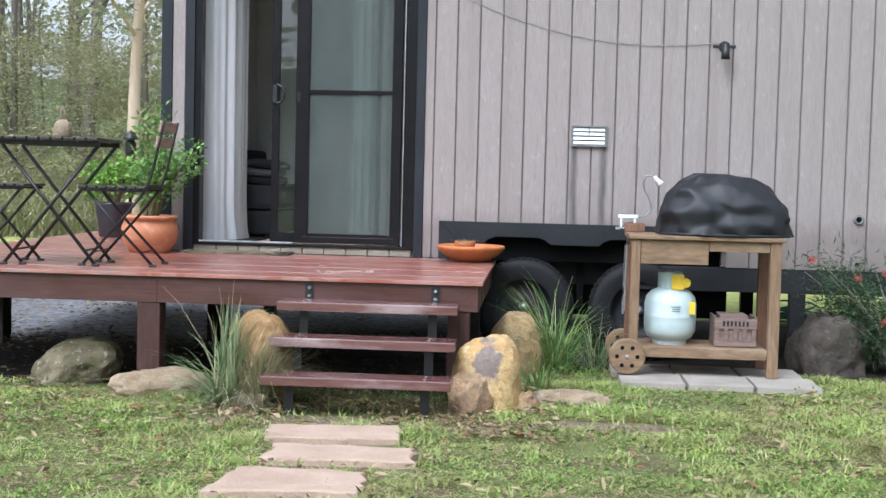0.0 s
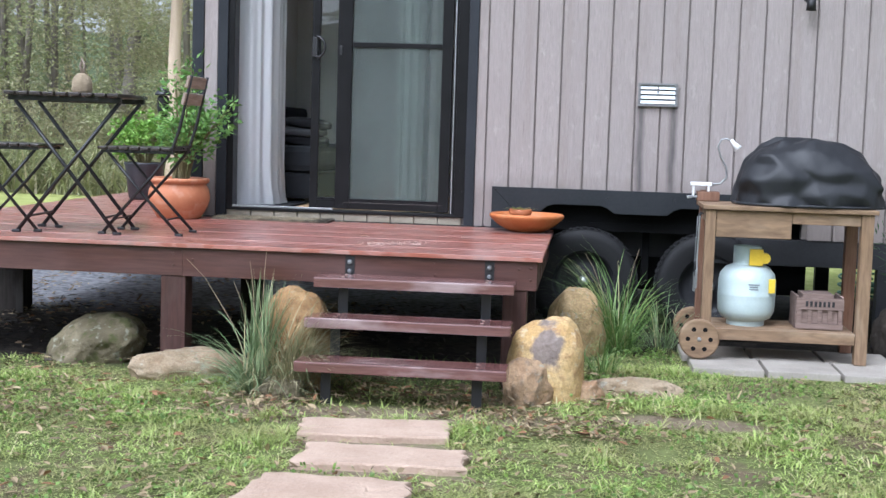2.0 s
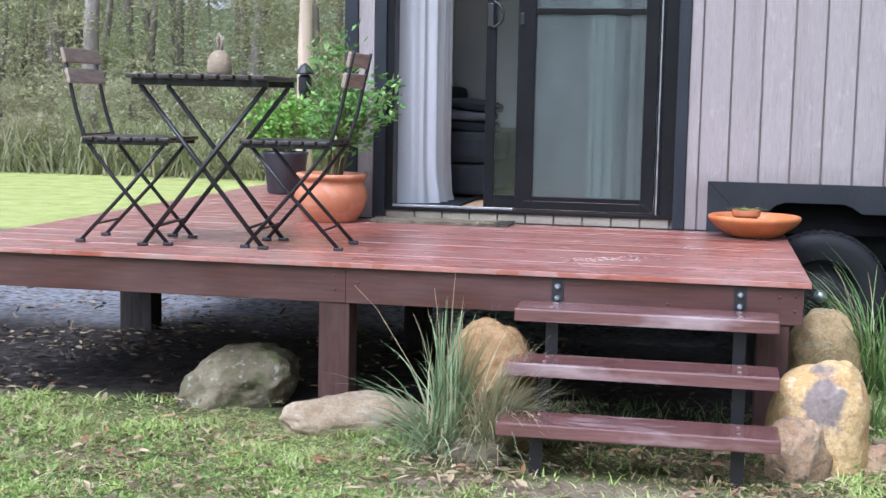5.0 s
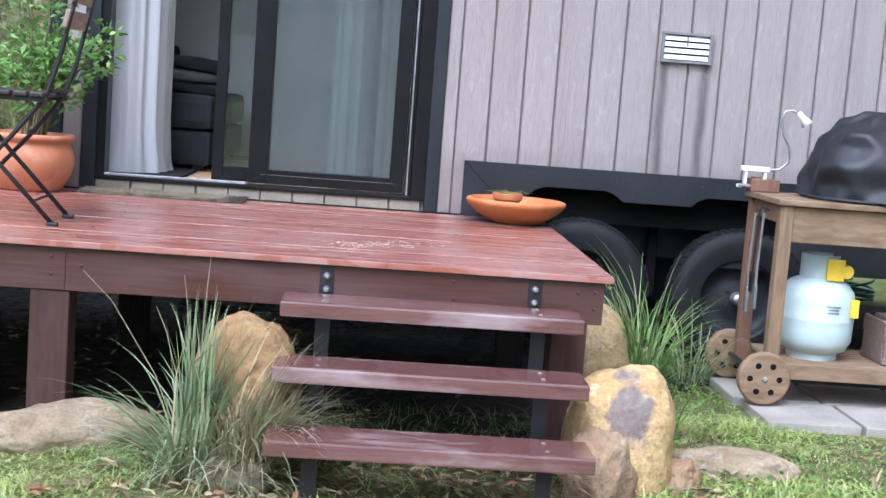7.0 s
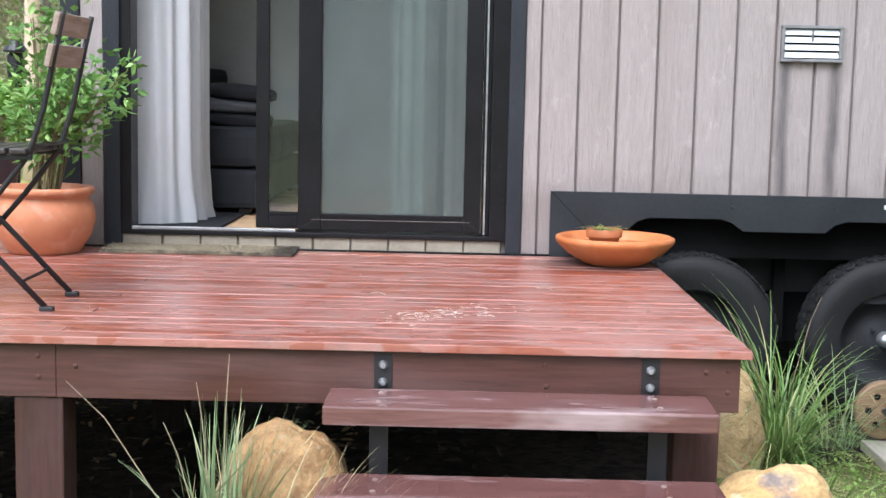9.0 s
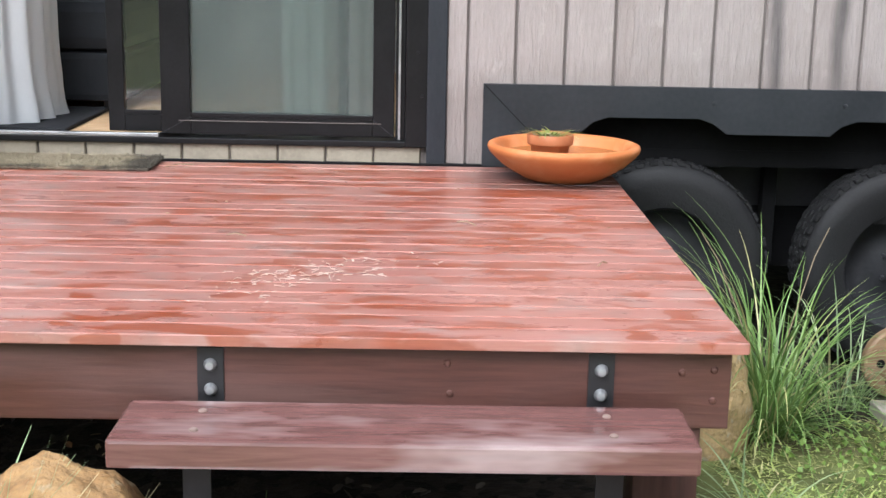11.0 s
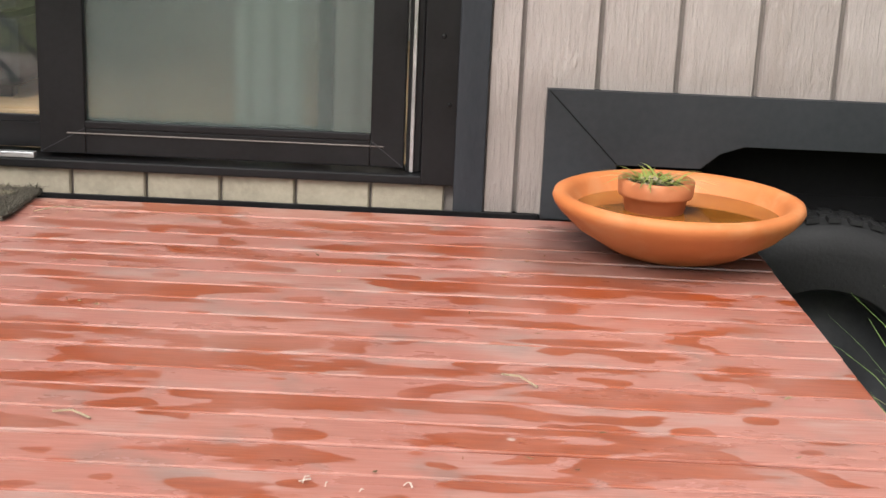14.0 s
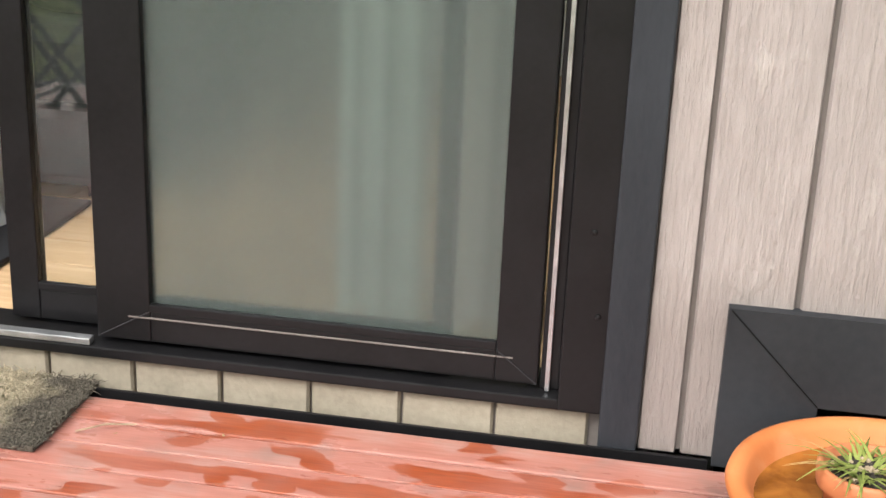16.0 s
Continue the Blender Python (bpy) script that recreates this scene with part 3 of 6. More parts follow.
def box(bm, x0, x1, y0, y1, z0, z1, bevel=0.0):
    made = bmesh.ops.create_cube(bm, size=1.0)["verts"]
    for v in made:
        v.co = ((x0 + x1) / 2 + v.co.x * (x1 - x0), (y0 + y1) / 2 + v.co.y * (y1 - y0), (z0 + z1) / 2 + v.co.z * (z1 - z0))
    if bevel:
        bmesh.ops.bevel(bm, geom=list({e for v in made for e in v.link_edges}), offset=bevel, segments=2, affect="EDGES", profile=0.6)
    return bm


def boxed(*size, bevel=0.003):
    return box(bmesh.new(), *size, bevel=bevel)


def bar(bm, p, q, w, h, up=(0, 0, 1), bevel=0.0):
    """A rectangular bar from p to q, w wide and h high."""
    p, q = Vector(p), Vector(q)
    d = (q - p).normalized()
    side = d.cross(Vector(up))
    side = side.normalized() if side.length > 1e-4 else Vector((1, 0, 0))
    top = side.cross(d)
    ring = []
    for at in (p, q):
        ring.append([bm.verts.new(at + side * sx * w / 2 + top * sz * h / 2) for sx, sz in ((-1, -1), (1, -1), (1, 1), (-1, 1))])
    a, b = ring
    faces = [a[::-1], b] + [[a[i], a[(i + 1) % 4], b[(i + 1) % 4], b[i]] for i in range(4)]
    made = [bm.faces.new(f) for f in faces]
    bmesh.ops.recalc_face_normals(bm, faces=made)
    if bevel:
        bmesh.ops.bevel(bm, geom=list({e for f in made for e in f.edges}), offset=bevel, segments=1, affect="EDGES")
    return bm


def tube(bm, points, radius, sides=8):
    """A round tube along points; radius is one number or one for each point."""
    points = [Vector(p) for p in points]
    radii = radius if isinstance(radius, (list, tuple)) else [radius] * len(points)
    rings, ref = [], None
    for i, p in enumerate(points):
        d = (points[min(i + 1, len(points) - 1)] - points[max(i - 1, 0)]).normalized()
        if ref is None:
            ref = d.orthogonal().normalized()
        ref = (ref - d * ref.dot(d)).normalized()
        other = d.cross(ref)
        rings.append([bm.verts.new(p + (ref * math.cos(a) + other * math.sin(a)) * radii[i]) for a in (math.tau * k / sides for k in range(sides))])
    for a, b in zip(rings, rings[1:]):
        for k in range(sides):
            bm.faces.new((a[k], a[(k + 1) % sides], b[(k + 1) % sides], b[k]))
    bm.faces.new(rings[0][::-1])
    bm.faces.new(rings[-1])
    return bm


def lathe(profile, sides=40, x=0, y=0, z=0):
    """A turned body: rows of radius and height, from the outer foot over the rim and down inside."""
    bm = bmesh.new()
    rings = []
    for r, h in profile:
        if r < 1e-5:
            rings.append([bm.verts.new((x, y, z + h))])
        else:
            rings.append([bm.verts.new((x + r * math.cos(math.tau * k / sides), y + r * math.sin(math.tau * k / sides), z + h)) for k in range(sides)])
    for a, b in zip(rings, rings[1:]):
        for k in range(sides):
            j = (k + 1) % sides
            if len(a) == 1 and len(b) > 1:
                bm.faces.new((a[0], b[j], b[k]))
            elif len(b) == 1 and len(a) > 1:
                bm.faces.new((a[k], a[j], b[0]))
            elif len(a) > 1:
                bm.faces.new((a[k], a[j], b[j], b[k]))
    bmesh.ops.recalc_face_normals(bm, faces=bm.faces)
    return bm


def turned_x(bm, x, y, z):
    """Turns a lathed body so that its axis lies along y, and moves it."""
    bmesh.ops.transform(bm, matrix=Matrix.Translation((x, y, z)) @ Matrix.Rotation(radians(90), 4, "X"), verts=bm.verts)
    return bm


def boulder(sx, sy, sz, seed, facets=6, rough=0.11, sub=5, lean=0.0, power=2.35):
    """A weathered stone with its foot in the ground: a ball cut by planes, then roughened."""
    rng = random.Random(seed)
    bm = bmesh.new()
    bmesh.ops.create_icosphere(bm, subdivisions=sub, radius=1.0)
    planes = []
    for _ in range(facets):
        d = Vector((rng.uniform(-1, 1), rng.uniform(-1, 1), rng.uniform(-0.2, 1))).normalized()
        planes.append((d, rng.uniform(0.82, 0.97)))
    planes.append((Vector((rng.uniform(-0.25, 0.25), rng.uniform(-0.3, 0.1), 1)).normalized(), 0.80 if facets else 2.0))
    shift = Vector((rng.uniform(0, 50), rng.uniform(0, 50), rng.uniform(0, 50)))
    for v in bm.verts:
        p = v.co.copy()
        p /= (abs(p.x) ** power + abs(p.y) ** power + abs(p.z) ** power) ** (1 / power) * 1.02
        for d, far in planes:
            over = p.dot(d) - far
            if over > 0:
                p -= d * over * 0.72
        n = p.normalized()
        p += n * (noise.fractal(n * 1.6 + shift, 1.0, 2.0, 5) * rough + noise.noise(n * 7 + shift) * rough * 0.20 + noise.noise(n * 19 + shift) * rough * 0.06)
        v.co = (p.x * sx / 2 + lean * p.z * sx / 2, p.y * sy / 2, (p.z + 0.35) * sz / 1.20)
    return bm


def mass(name, verts, faces, material, parent=None, smooth=False):
    """One mesh out of arrays, for what nobody could count."""
    me = bpy.data.meshes.new(name)
    me.from_pydata(verts.tolist() if hasattr(verts, "tolist") else verts, [], faces.tolist() if hasattr(faces, "tolist") else faces)
    me.materials.append(material)
    if smooth:
        me.polygons.foreach_set("use_smooth", [True] * len(me.polygons))
    me.update()
    ob = new(name, me)
    if parent:
        ob.parent = parent
    return ob


def blades(rng, roots, heights, widths, lean, segs=3, aim=None, droop=0.5):
    """Arched grass blades: arrays of verts and quads."""
    n = len(roots)
    turn = aim if aim is not None else rng.uniform(0, math.tau, n)
    flat = np.stack([np.cos(turn), np.sin(turn), np.zeros(n)], 1)
    side = np.stack([-np.sin(turn), np.cos(turn), np.zeros(n)], 1)
    verts = np.zeros((n, segs + 1, 2, 3))
    for k in range(segs + 1):
        s = k / segs
        out = lean * heights * (s * 0.45 + s * s * 0.75)
        up = heights * (s - droop * lean * s * s * s * 0.6)
        mid = roots + flat * out[:, None]
        mid[:, 2] += np.maximum(up, 0.004)
        w = widths * (1 - s) ** 0.6 * 0.5 + 0.0002
        verts[:, k, 0], verts[:, k, 1] = mid - side * w[:, None], mid + side * w[:, None]
    index = np.arange(n * (segs + 1) * 2).reshape(n, segs + 1, 2)
    faces = np.stack([index[:, :-1, 0], index[:, :-1, 1], index[:, 1:, 1], index[:, 1:, 0]], -1).reshape(-1, 4)
    return verts.reshape(-1, 3), faces


def leaves(rng, places, length, width, normals=None, up=0.4):
    """Small pointed leaves, each a folded pair of faces, at the given places."""
    n = len(places)
    d = rng.normal(size=(n, 3))
    if normals is not None:
        d = d * 0.7 + normals
    d[:, 2] = d[:, 2] * 0.6 + up * 0.3
    d /= np.linalg.norm(d, axis=1)[:, None]
    s = np.cross(d, rng.normal(size=(n, 3)))
    s /= np.linalg.norm(s, axis=1)[:, None]
    b = np.cross(d, s)
    ln, wd = length * rng.uniform(0.6, 1.3, n)[:, None], width * rng.uniform(0.6, 1.3, n)[:, None]
    verts = np.stack([places, places + d * ln * 0.45 + s * wd * 0.5 + b * wd * 0.15, places + d * ln, places + d * ln * 0.45 - s * wd * 0.5 + b * wd * 0.15], 1)
    index = np.arange(n * 4).reshape(n, 4)
    faces = np.concatenate([index[:, [0, 1, 2]], index[:, [0, 2, 3]]])
    return verts.reshape(-1, 3), faces


DECK_Z = 0.64


# ---- the setting: ground, wall, house ----
def build_ground():
    me_rows = [-220, -60, -20, -9, -6, -4, -2.5, -1.5, -0.5, 1, 3, 5, 9, 20, 60, 220]
    bm = bmesh.new()
    grid = [[bm.verts.new((x, y, 0)) for y in me_rows] for x in me_rows]
    for i in range(len(me_rows) - 1):
        for j in range(len(me_rows) - 1):
            bm.faces.new((grid[i][j], grid[i + 1][j], grid[i + 1][j + 1], grid[i][j + 1]))
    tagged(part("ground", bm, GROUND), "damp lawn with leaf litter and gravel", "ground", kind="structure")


def wall_board(width, z0, z1):
    """One cladding board, 12 mm proud of the lining, with eased edges."""
    bm = bmesh.new()
    w = width / 2
    out = [(-w, 0.0), (-w, -0.006), (-w + 0.0035, -0.012), (w - 0.0035, -0.012), (w, -0.006), (w, 0.0)]
    low, high = [bm.verts.new((x, y, z0)) for x, y in out], [bm.verts.new((x, y, z1)) for x, y in out]
    for i in range(5):
        bm.faces.new((low[i], low[i + 1], high[i + 1], high[i]))
    bm.faces.new(low)
    bm.faces.new(high[::-1])
    bmesh.ops.recalc_face_normals(bm, faces=bm.faces)
    me = bpy.data.meshes.new("wall_board")
    bm.to_mesh(me)
    bm.free()
    me.materials.append(CLAD)
    return me


def build_house():
    wall = base("wall_south", 0, 0, 0, label="pinkish grey grooved timber cladding wall", category="wall", kind="structure")
    bm = bmesh.new()
    # lining behind the boards, round the door's opening
    box(bm, -1.19, -1.03, 0.0, 0.08, 0.70, 3.2)
    box(bm, 0.54, 0.77, 0.0, 0.08, 0.645, 3.2)
    box(bm, 0.77, 2.53, 0.0, 0.08, 0.875, 3.2)
    box(bm, 2.53, 6.0, 0.0, 0.08, 0.64, 3.2)
    box(bm, -1.03, 0.54, 0.0, 0.08, 2.76, 3.2)
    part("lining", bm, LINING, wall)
    pitch = 0.1493
    wide = wall_board(pitch - 0.008, 0.0, 1.0)
    for k in range(35):
        x0 = 0.766 + k * pitch
        x1 = x0 + pitch
        under = 0.875 if x0 < 2.5 else 0.635
        ob = piece("board", wide, wall, (x0 + x1) / 2, 0, under)
        ob.scale = (1, 1, 3.2 - under)
    narrow = wall_board(0.17, 0.0, 1.0)
    for x0, x1, under in ((0.5605, 0.616, 0.645), (0.624, 0.762, 0.645), (-1.148, -1.062, 0.645)):
        ob = piece("board", narrow, wall, (x0 + x1) / 2, 0, under)
        ob.scale = ((x1 - x0) / 0.17, 1, 3.2 - under)
    for k in range(10):
        ob = piece("board", wide, wall, -1.03 + (k + 0.5) * pitch, 0, 2.83)
        ob.scale = (1, 1, 0.37)
    # the other walls, floor and roof
    # north and west walls leave openings for the added windows
    bm = bmesh.new()
    for s in ((-1.19, 1.2, 0.64, 3.2), (2.3, 6.0, 0.64, 3.2), (1.2, 2.3, 0.64, 1.1), (1.2, 2.3, 2.7, 3.2)):
        box(bm, s[0], s[1], 2.42, 2.5, s[2], s[3])
    tagged(part("wall_north", bm, PLASTER), "plain white lined back wall", "wall", kind="structure")
    bm = bmesh.new()
    for y0, y1, z0, z1 in ((0.08, 0.5, 0.64, 3.2), (1.6, 2.42, 0.64, 3.2), (0.5, 1.6, 0.64, 1.2), (0.5, 1.6, 2.6, 3.2)):
        box(bm, -1.19, -1.11, y0, y1, z0, z1)
    tagged(part("wall_west", bm, PLASTER), "plain white lined end wall", "wall", kind="structure")
    bm = bmesh.new()
    for y0, y1, z0, z1 in ((0.061, 0.5, 0.64, 3.2), (1.6, 2.5, 0.64, 3.2), (0.5, 1.6, 0.64, 1.2), (0.5, 1.6, 2.6, 3.2)):
        box(bm, -1.21, -1.192, y0, y1, z0, z1)
    tagged(part("end_cladding", bm, CLAD), "grey timber cladding on the end wall", "wall", kind="structure")
    bm = boxed(5.92, 6.0, 0.08, 2.42, 0.64, 3.2, bevel=0)
    tagged(part("wall_east", bm, PLASTER), "plain white lined end wall", "wall", kind="structure")
    bm = boxed(2.6, 2.66, 0.08, 2.42, 0.70, 3.1, bevel=0)
    tagged(part("wall_partition", bm, PLASTER), "plain white inner partition wall", "wall", kind="structure")
    bm = boxed(-1.4, 6.2, -0.22, 2.7, 3.2, 3.3, bevel=0.01)
    tagged(part("roof", bm, TRIM), "charcoal flat metal roof", "roof", kind="structure")
    bm = boxed(-1.11, 5.92, 0.08, 2.42, 3.1, 3.2, bevel=0)
    tagged(part("ceiling", bm, PLASTER), "plain white ceiling board", "ceiling", kind="structure")
    floor = base("floor", 0, 0, 0, label="oak plank floor with warm brown grain", category="floor", kind="structure")
    part("subfloor", boxed(-1.11, 5.92, 0.08, 2.42, 0.64, 0.688, bevel=0), BLACK, floor)
    bm = boxed(0, 1.2, 0, 0.126, 0, 0.012, bevel=0.0015)
    me = bpy.data.meshes.new("plank")
    bm.to_mesh(me)
    bm.free()
    me.materials.append(FLOORING)
    for j in range(18):
        for i in range(4):
            x0 = -1.1 + i * 1.202 - (j % 3) * 0.4
            if x0 > 2.5:
                continue
            ob = piece("plank", me, floor, max(x0, -1.1), 0.10 + j * 0.128, 0.688)
            ob.scale = ((min(x0 + 1.2, 2.6) - max(x0, -1.1)) / 1.2, 1, 1)
    # two windows out of view, added so daylight brightens the room
    for label, (x0, x1, y0, y1, z0, z1) in (("window_1", (-1.17, -1.13, 0.5, 1.6, 1.2, 2.6)), ("window_2", (1.2, 2.3, 2.44, 2.48, 1.1, 2.7))):
        win = base(label, (x0 + x1) / 2, (y0 + y1) / 2, z0, label="unseen dark framed window added to light the room", category="window", kind="structure")
        hx, hy, hz = (x1 - x0) / 2, (y1 - y0) / 2, z1 - z0
        flat = hx > hy
        for u0, u1, w0, w1 in ((-1, 1, 0, 0.05), (-1, 1, hz - 0.05, hz), (-1, -0.93, 0.0505, hz - 0.0505), (0.93, 1, 0.0505, hz - 0.0505)):
            part("window_frame", boxed(u0 * hx, u1 * hx, -hy, hy, w0, w1) if flat else boxed(-hx, hx, u0 * hy, u1 * hy, w0, w1), FRAME, win)
        pane = part("pane", boxed(-0.92 * hx, 0.92 * hx, -0.003, 0.003, 0.051, hz - 0.051, bevel=0) if flat else boxed(-0.003, 0.003, -0.92 * hy, 0.92 * hy, 0.051, hz - 0.051, bevel=0), GLASS, win)
        pane.visible_shadow = False
    # corner and door trims
    bm = boxed(-1.222, -1.15, -0.022, 0.06, 0.645, 3.2, bevel=0.003)
    tagged(part("corner_trim", bm, TRIM), "charcoal painted corner trim board", "trim", kind="structure")
    bm = boxed(0.500, 0.558, -0.024, -0.001, 0.642, 2.83, bevel=0.003)
    tagged(part("door_trim", bm, TRIM), "charcoal painted door trim board", "trim", kind="structure")
    bm = boxed(-1.058, -0.995, -0.024, -0.001, 0.642, 2.83, bevel=0.003)
    tagged(part("door_trim", bm, TRIM), "charcoal painted door trim board", "trim", kind="structure")
    bm = boxed(-0.994, 0.499, -0.024, -0.001, 2.77, 2.83, bevel=0.003)
    tagged(part("door_trim", bm, TRIM), "charcoal painted door head trim", "trim", kind="structure")
    # plinth of short pale boards below the sill
    plinth = base("plinth", 0, 0, 0, label="row of pale worn board ends under the sill", category="trim", kind="structure")
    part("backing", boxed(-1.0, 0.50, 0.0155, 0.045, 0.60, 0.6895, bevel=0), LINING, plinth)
    me = wall_board(0.1425, 0.6, 0.688)
    me.materials.clear()
    me.materials.append(PLINTH)
    for k in range(9):
        piece("board", me, plinth, -0.763 + k * 0.1468, 0.0155)
    ob = piece("board", me, plinth, -0.918, 0.0155)
    ob.scale = (1.08, 1, 1)
    bm = boxed(-1.14, 0.665, -0.030, -0.0245, 0.6205, 0.6465, bevel=0.001)
    tagged(part("flashing_strip", bm, FRAME), "black flashing strip along the wall foot", "trim", kind="structure")


def build_door():
    door = base("door_1", -0.24, 0.04, 0.69, label="dark aluminium sliding glass door, half open, with pale curtains behind", category="door", kind="structure")

    def local(*s, bevel=0.003):
        x0, x1, y0, y1, z0, z1 = s
        return boxed(x0 + 0.24, x1 + 0.24, y0 - 0.04, y1 - 0.04, z0 - 0.69, z1 - 0.69, bevel=bevel)

    part("outer_frame", local(-1.0, -0.955, -0.01, 0.10, 0.692, 2.77), FRAME, door)
    part("outer_frame", local(0.435, 0.503, -0.012, 0.10, 0.692, 2.77), FRAME, door)
    part("outer_frame", local(-0.955, 0.435, -0.01, 0.10, 2.70, 2.77), FRAME, door)
    part("sill", local(-1.0, 0.503, -0.008, 0.105, 0.690, 0.708), FRAME, door)
    part("track", local(-0.955, -0.318, -0.0065, 0.0125, 0.7085, 0.720, bevel=0.002), SILVER, door, "worn silver sill track")
    part("seal_strip", local(0.412, 0.419, 0.012, 0.02, 0.71, 2.70, bevel=0.001), SILVER, door, "pale brush seal strip")
    part("jamb_channel", local(0.404, 0.434, 0.021, 0.06, 0.709, 2.70), FRAME, door)

    def leaf(name, x0, x1, y0, y1, stile_l, stile_r, rail):
        top, bot = 2.695, 0.717
        leaf_ob = part(name, local(x0, x0 + stile_l, y0, y1, bot, top), FRAME, door)
        part("stile", local(x1 - stile_r, x1, y0, y1, bot, top), FRAME, leaf_ob)
        part("bottom_rail", local(x0 + stile_l, x1 - stile_r, y0 + 0.001, y1 - 0.001, bot, bot + 0.052), FRAME, leaf_ob)
        part("bead", local(x0 + stile_l, x1 - stile_r, y0 - 0.003, y0 + 0.008, bot + 0.0525, bot + 0.066, bevel=0.002), FRAME, leaf_ob)
        # a thin pale strip stands in for the reflection along the bottom rail
        if rail:
            part("rail_highlight", local(x0 + stile_l * 0.6, x1 - stile_r * 0.6, y0 - 0.002, y0 + 0.002, bot + 0.0405, bot + 0.0425, bevel=0), LINING, leaf_ob, "pale strip put in for the highlight along the rail")
        part("top_rail", local(x0 + stile_l, x1 - stile_r, y0 + 0.001, y1 - 0.001, top - 0.07, top), FRAME, leaf_ob)
        if rail:
            part("mid_rail", local(x0 + stile_l, x1 - stile_r, y0 + 0.004, y1 - 0.004, 1.715, 1.745), FRAME, leaf_ob)
        mid = (y0 + y1) / 2
        for z0, z1 in (((bot + 0.052, 1.715), (1.745, top - 0.07)) if rail else ((bot + 0.052, top - 0.07),)):
            pane = part("pane", local(x0 + stile_l, x1 - stile_r, mid - 0.003, mid + 0.003, z0, z1, bevel=0), MISTED if rail else GLASS, leaf_ob, "misted greenish pane" if rail else "clear glass pane")
            pane.visible_shadow = False
        return leaf_ob

    front = leaf("sliding_leaf", -0.312, 0.40, 0.014, 0.048, 0.090, 0.066, True)
    rear = leaf("sliding_leaf", -0.482, 0.256, 0.058, 0.092, 0.050, 0.030, False)
    # mitred corners of the front leaf, each with a fine open joint
    for x0, x1 in ((-0.311, -0.223), (0.399, 0.335)):
        part("mitre_joint", bar(bmesh.new(), (x0 + 0.24, -0.0268, 0.029), (x1 + 0.24, -0.0268, 0.079), 0.0016, 0.0024, up=(0, 1, 0)), DARK_IRON, front)
    # ring handle and latches
    bm = bmesh.new()
    arc = [(-0.455 + 0.24 + 0.062 * math.sin(a), -0.015 - 0.012 * math.sin(a), 1.02 - 0.066 * math.cos(a)) for a in np.linspace(0.15, math.pi - 0.15, 16)]
    tube(bm, arc, 0.0085, 8)
    part("pull_handle", bm, STEEL, rear, "curved black pull handle", True)
    part("latch", local(-0.478, -0.446, 0.045, 0.058, 1.65, 1.77), STEEL, rear)
    part("latch", local(-0.30, -0.28, 0.004, 0.014, 1.66, 1.72), STEEL, front, "small black latch")
    for x, z in ((0.47, 0.98), (0.485, 0.85)):
        bm2 = lathe([(0, 0.003), (0.004, 0.002), (0.005, 0)], 10)
        bmesh.ops.transform(bm2, matrix=Matrix.Translation((x + 0.24, -0.052, z - 0.69)) @ Matrix.Rotation(radians(90), 4, "X"), verts=bm2.verts)
        part("screw", bm2, FRAME, door)


def curtain_mesh(x0, x1, y, z0, z1, waves, depth, seed, flare=0.0, inward=0.0):
    rng = random.Random(seed)
    bm = bmesh.new()
    cols, rows = 90, 24
    ph = [rng.uniform(0, math.tau) for _ in range(4)]
    grid = []
    for j in range(rows + 1):
        v = j / rows
        row = []
        for i in range(cols + 1):
            u = i / cols
            fold = math.sin(u * waves * math.tau + ph[0] + 0.5 * math.sin(3 * v + ph[1])) * depth * (0.55 + 0.45 * v)
            fold += math.sin(u * waves * 2.3 * math.tau + ph[2] + v * 2) * depth * 0.25
            x = x0 + (x1 - x0) * u + flare * (1 - v) ** 3 * (u - 0.3)
            z = z0 + (z1 - z0) * v + (0.02 * math.sin(u * 9 + ph[3]) if j == 0 else 0)
            row.append(bm.verts.new((x + fold * (0.4 if inward else 0.0), y + inward * u + fold - 0.02 * (1 - v) ** 4, z)))
        grid.append(row)
    for j in range(rows):
        for i in range(cols):
            bm.faces.new((grid[j][i], grid[j][i + 1], grid[j + 1][i + 1], grid[j + 1][i]))
    return bm


def drawn_curtain(z0, z1):
    """A sheer drawn into the room round the door jamb, its foot billowing on the floor."""
    way = [Vector(p) for p in ((-1.03, 0.165), (-0.93, 0.16), (-0.835, 0.185), (-0.785, 0.26), (-0.760, 0.38), (-0.762, 0.50), (-0.80, 0.62))]
    lengths = [0.0]
    for a, b in zip(way, way[1:]):
        lengths.append(lengths[-1] + (b - a).length)

    def at(s):
        for k in range(len(way) - 1):
            if s <= lengths[k + 1] or k == len(way) - 2:
                return way[k].lerp(way[k + 1], (s - lengths[k]) / (lengths[k + 1] - lengths[k]))

    bm = bmesh.new()
    cols, rows = 130, 40
    grid = []
    for j in range(rows + 1):
        v = j / rows
        foot = max(0.0, 1 - v / 0.14)
        row = []
        for i in range(cols + 1):
            s = lengths[-1] * i / cols
            lo, hi = at(max(0.0, s - 0.05)), at(min(lengths[-1], s + 0.05))
            out = Vector((hi.y - lo.y, lo.x - hi.x)).normalized()
            fold = math.sin(s * 52 + 0.8 * math.sin(s * 19) + 0.5 * math.sin(v * 2.5)) * 0.013 + math.sin(s * 97 + 2 * v) * 0.004
            fold += foot ** 1.5 * (0.02 + 0.022 * noise.noise(Vector((s * 14, v * 18, 1.5))))
            p = at(s) + out * fold
            row.append(bm.verts.new((p.x, p.y, z0 + (z1 - z0) * v + 0.012 * foot * noise.noise(Vector((s * 12, 0, 0))))))
        grid.append(row)
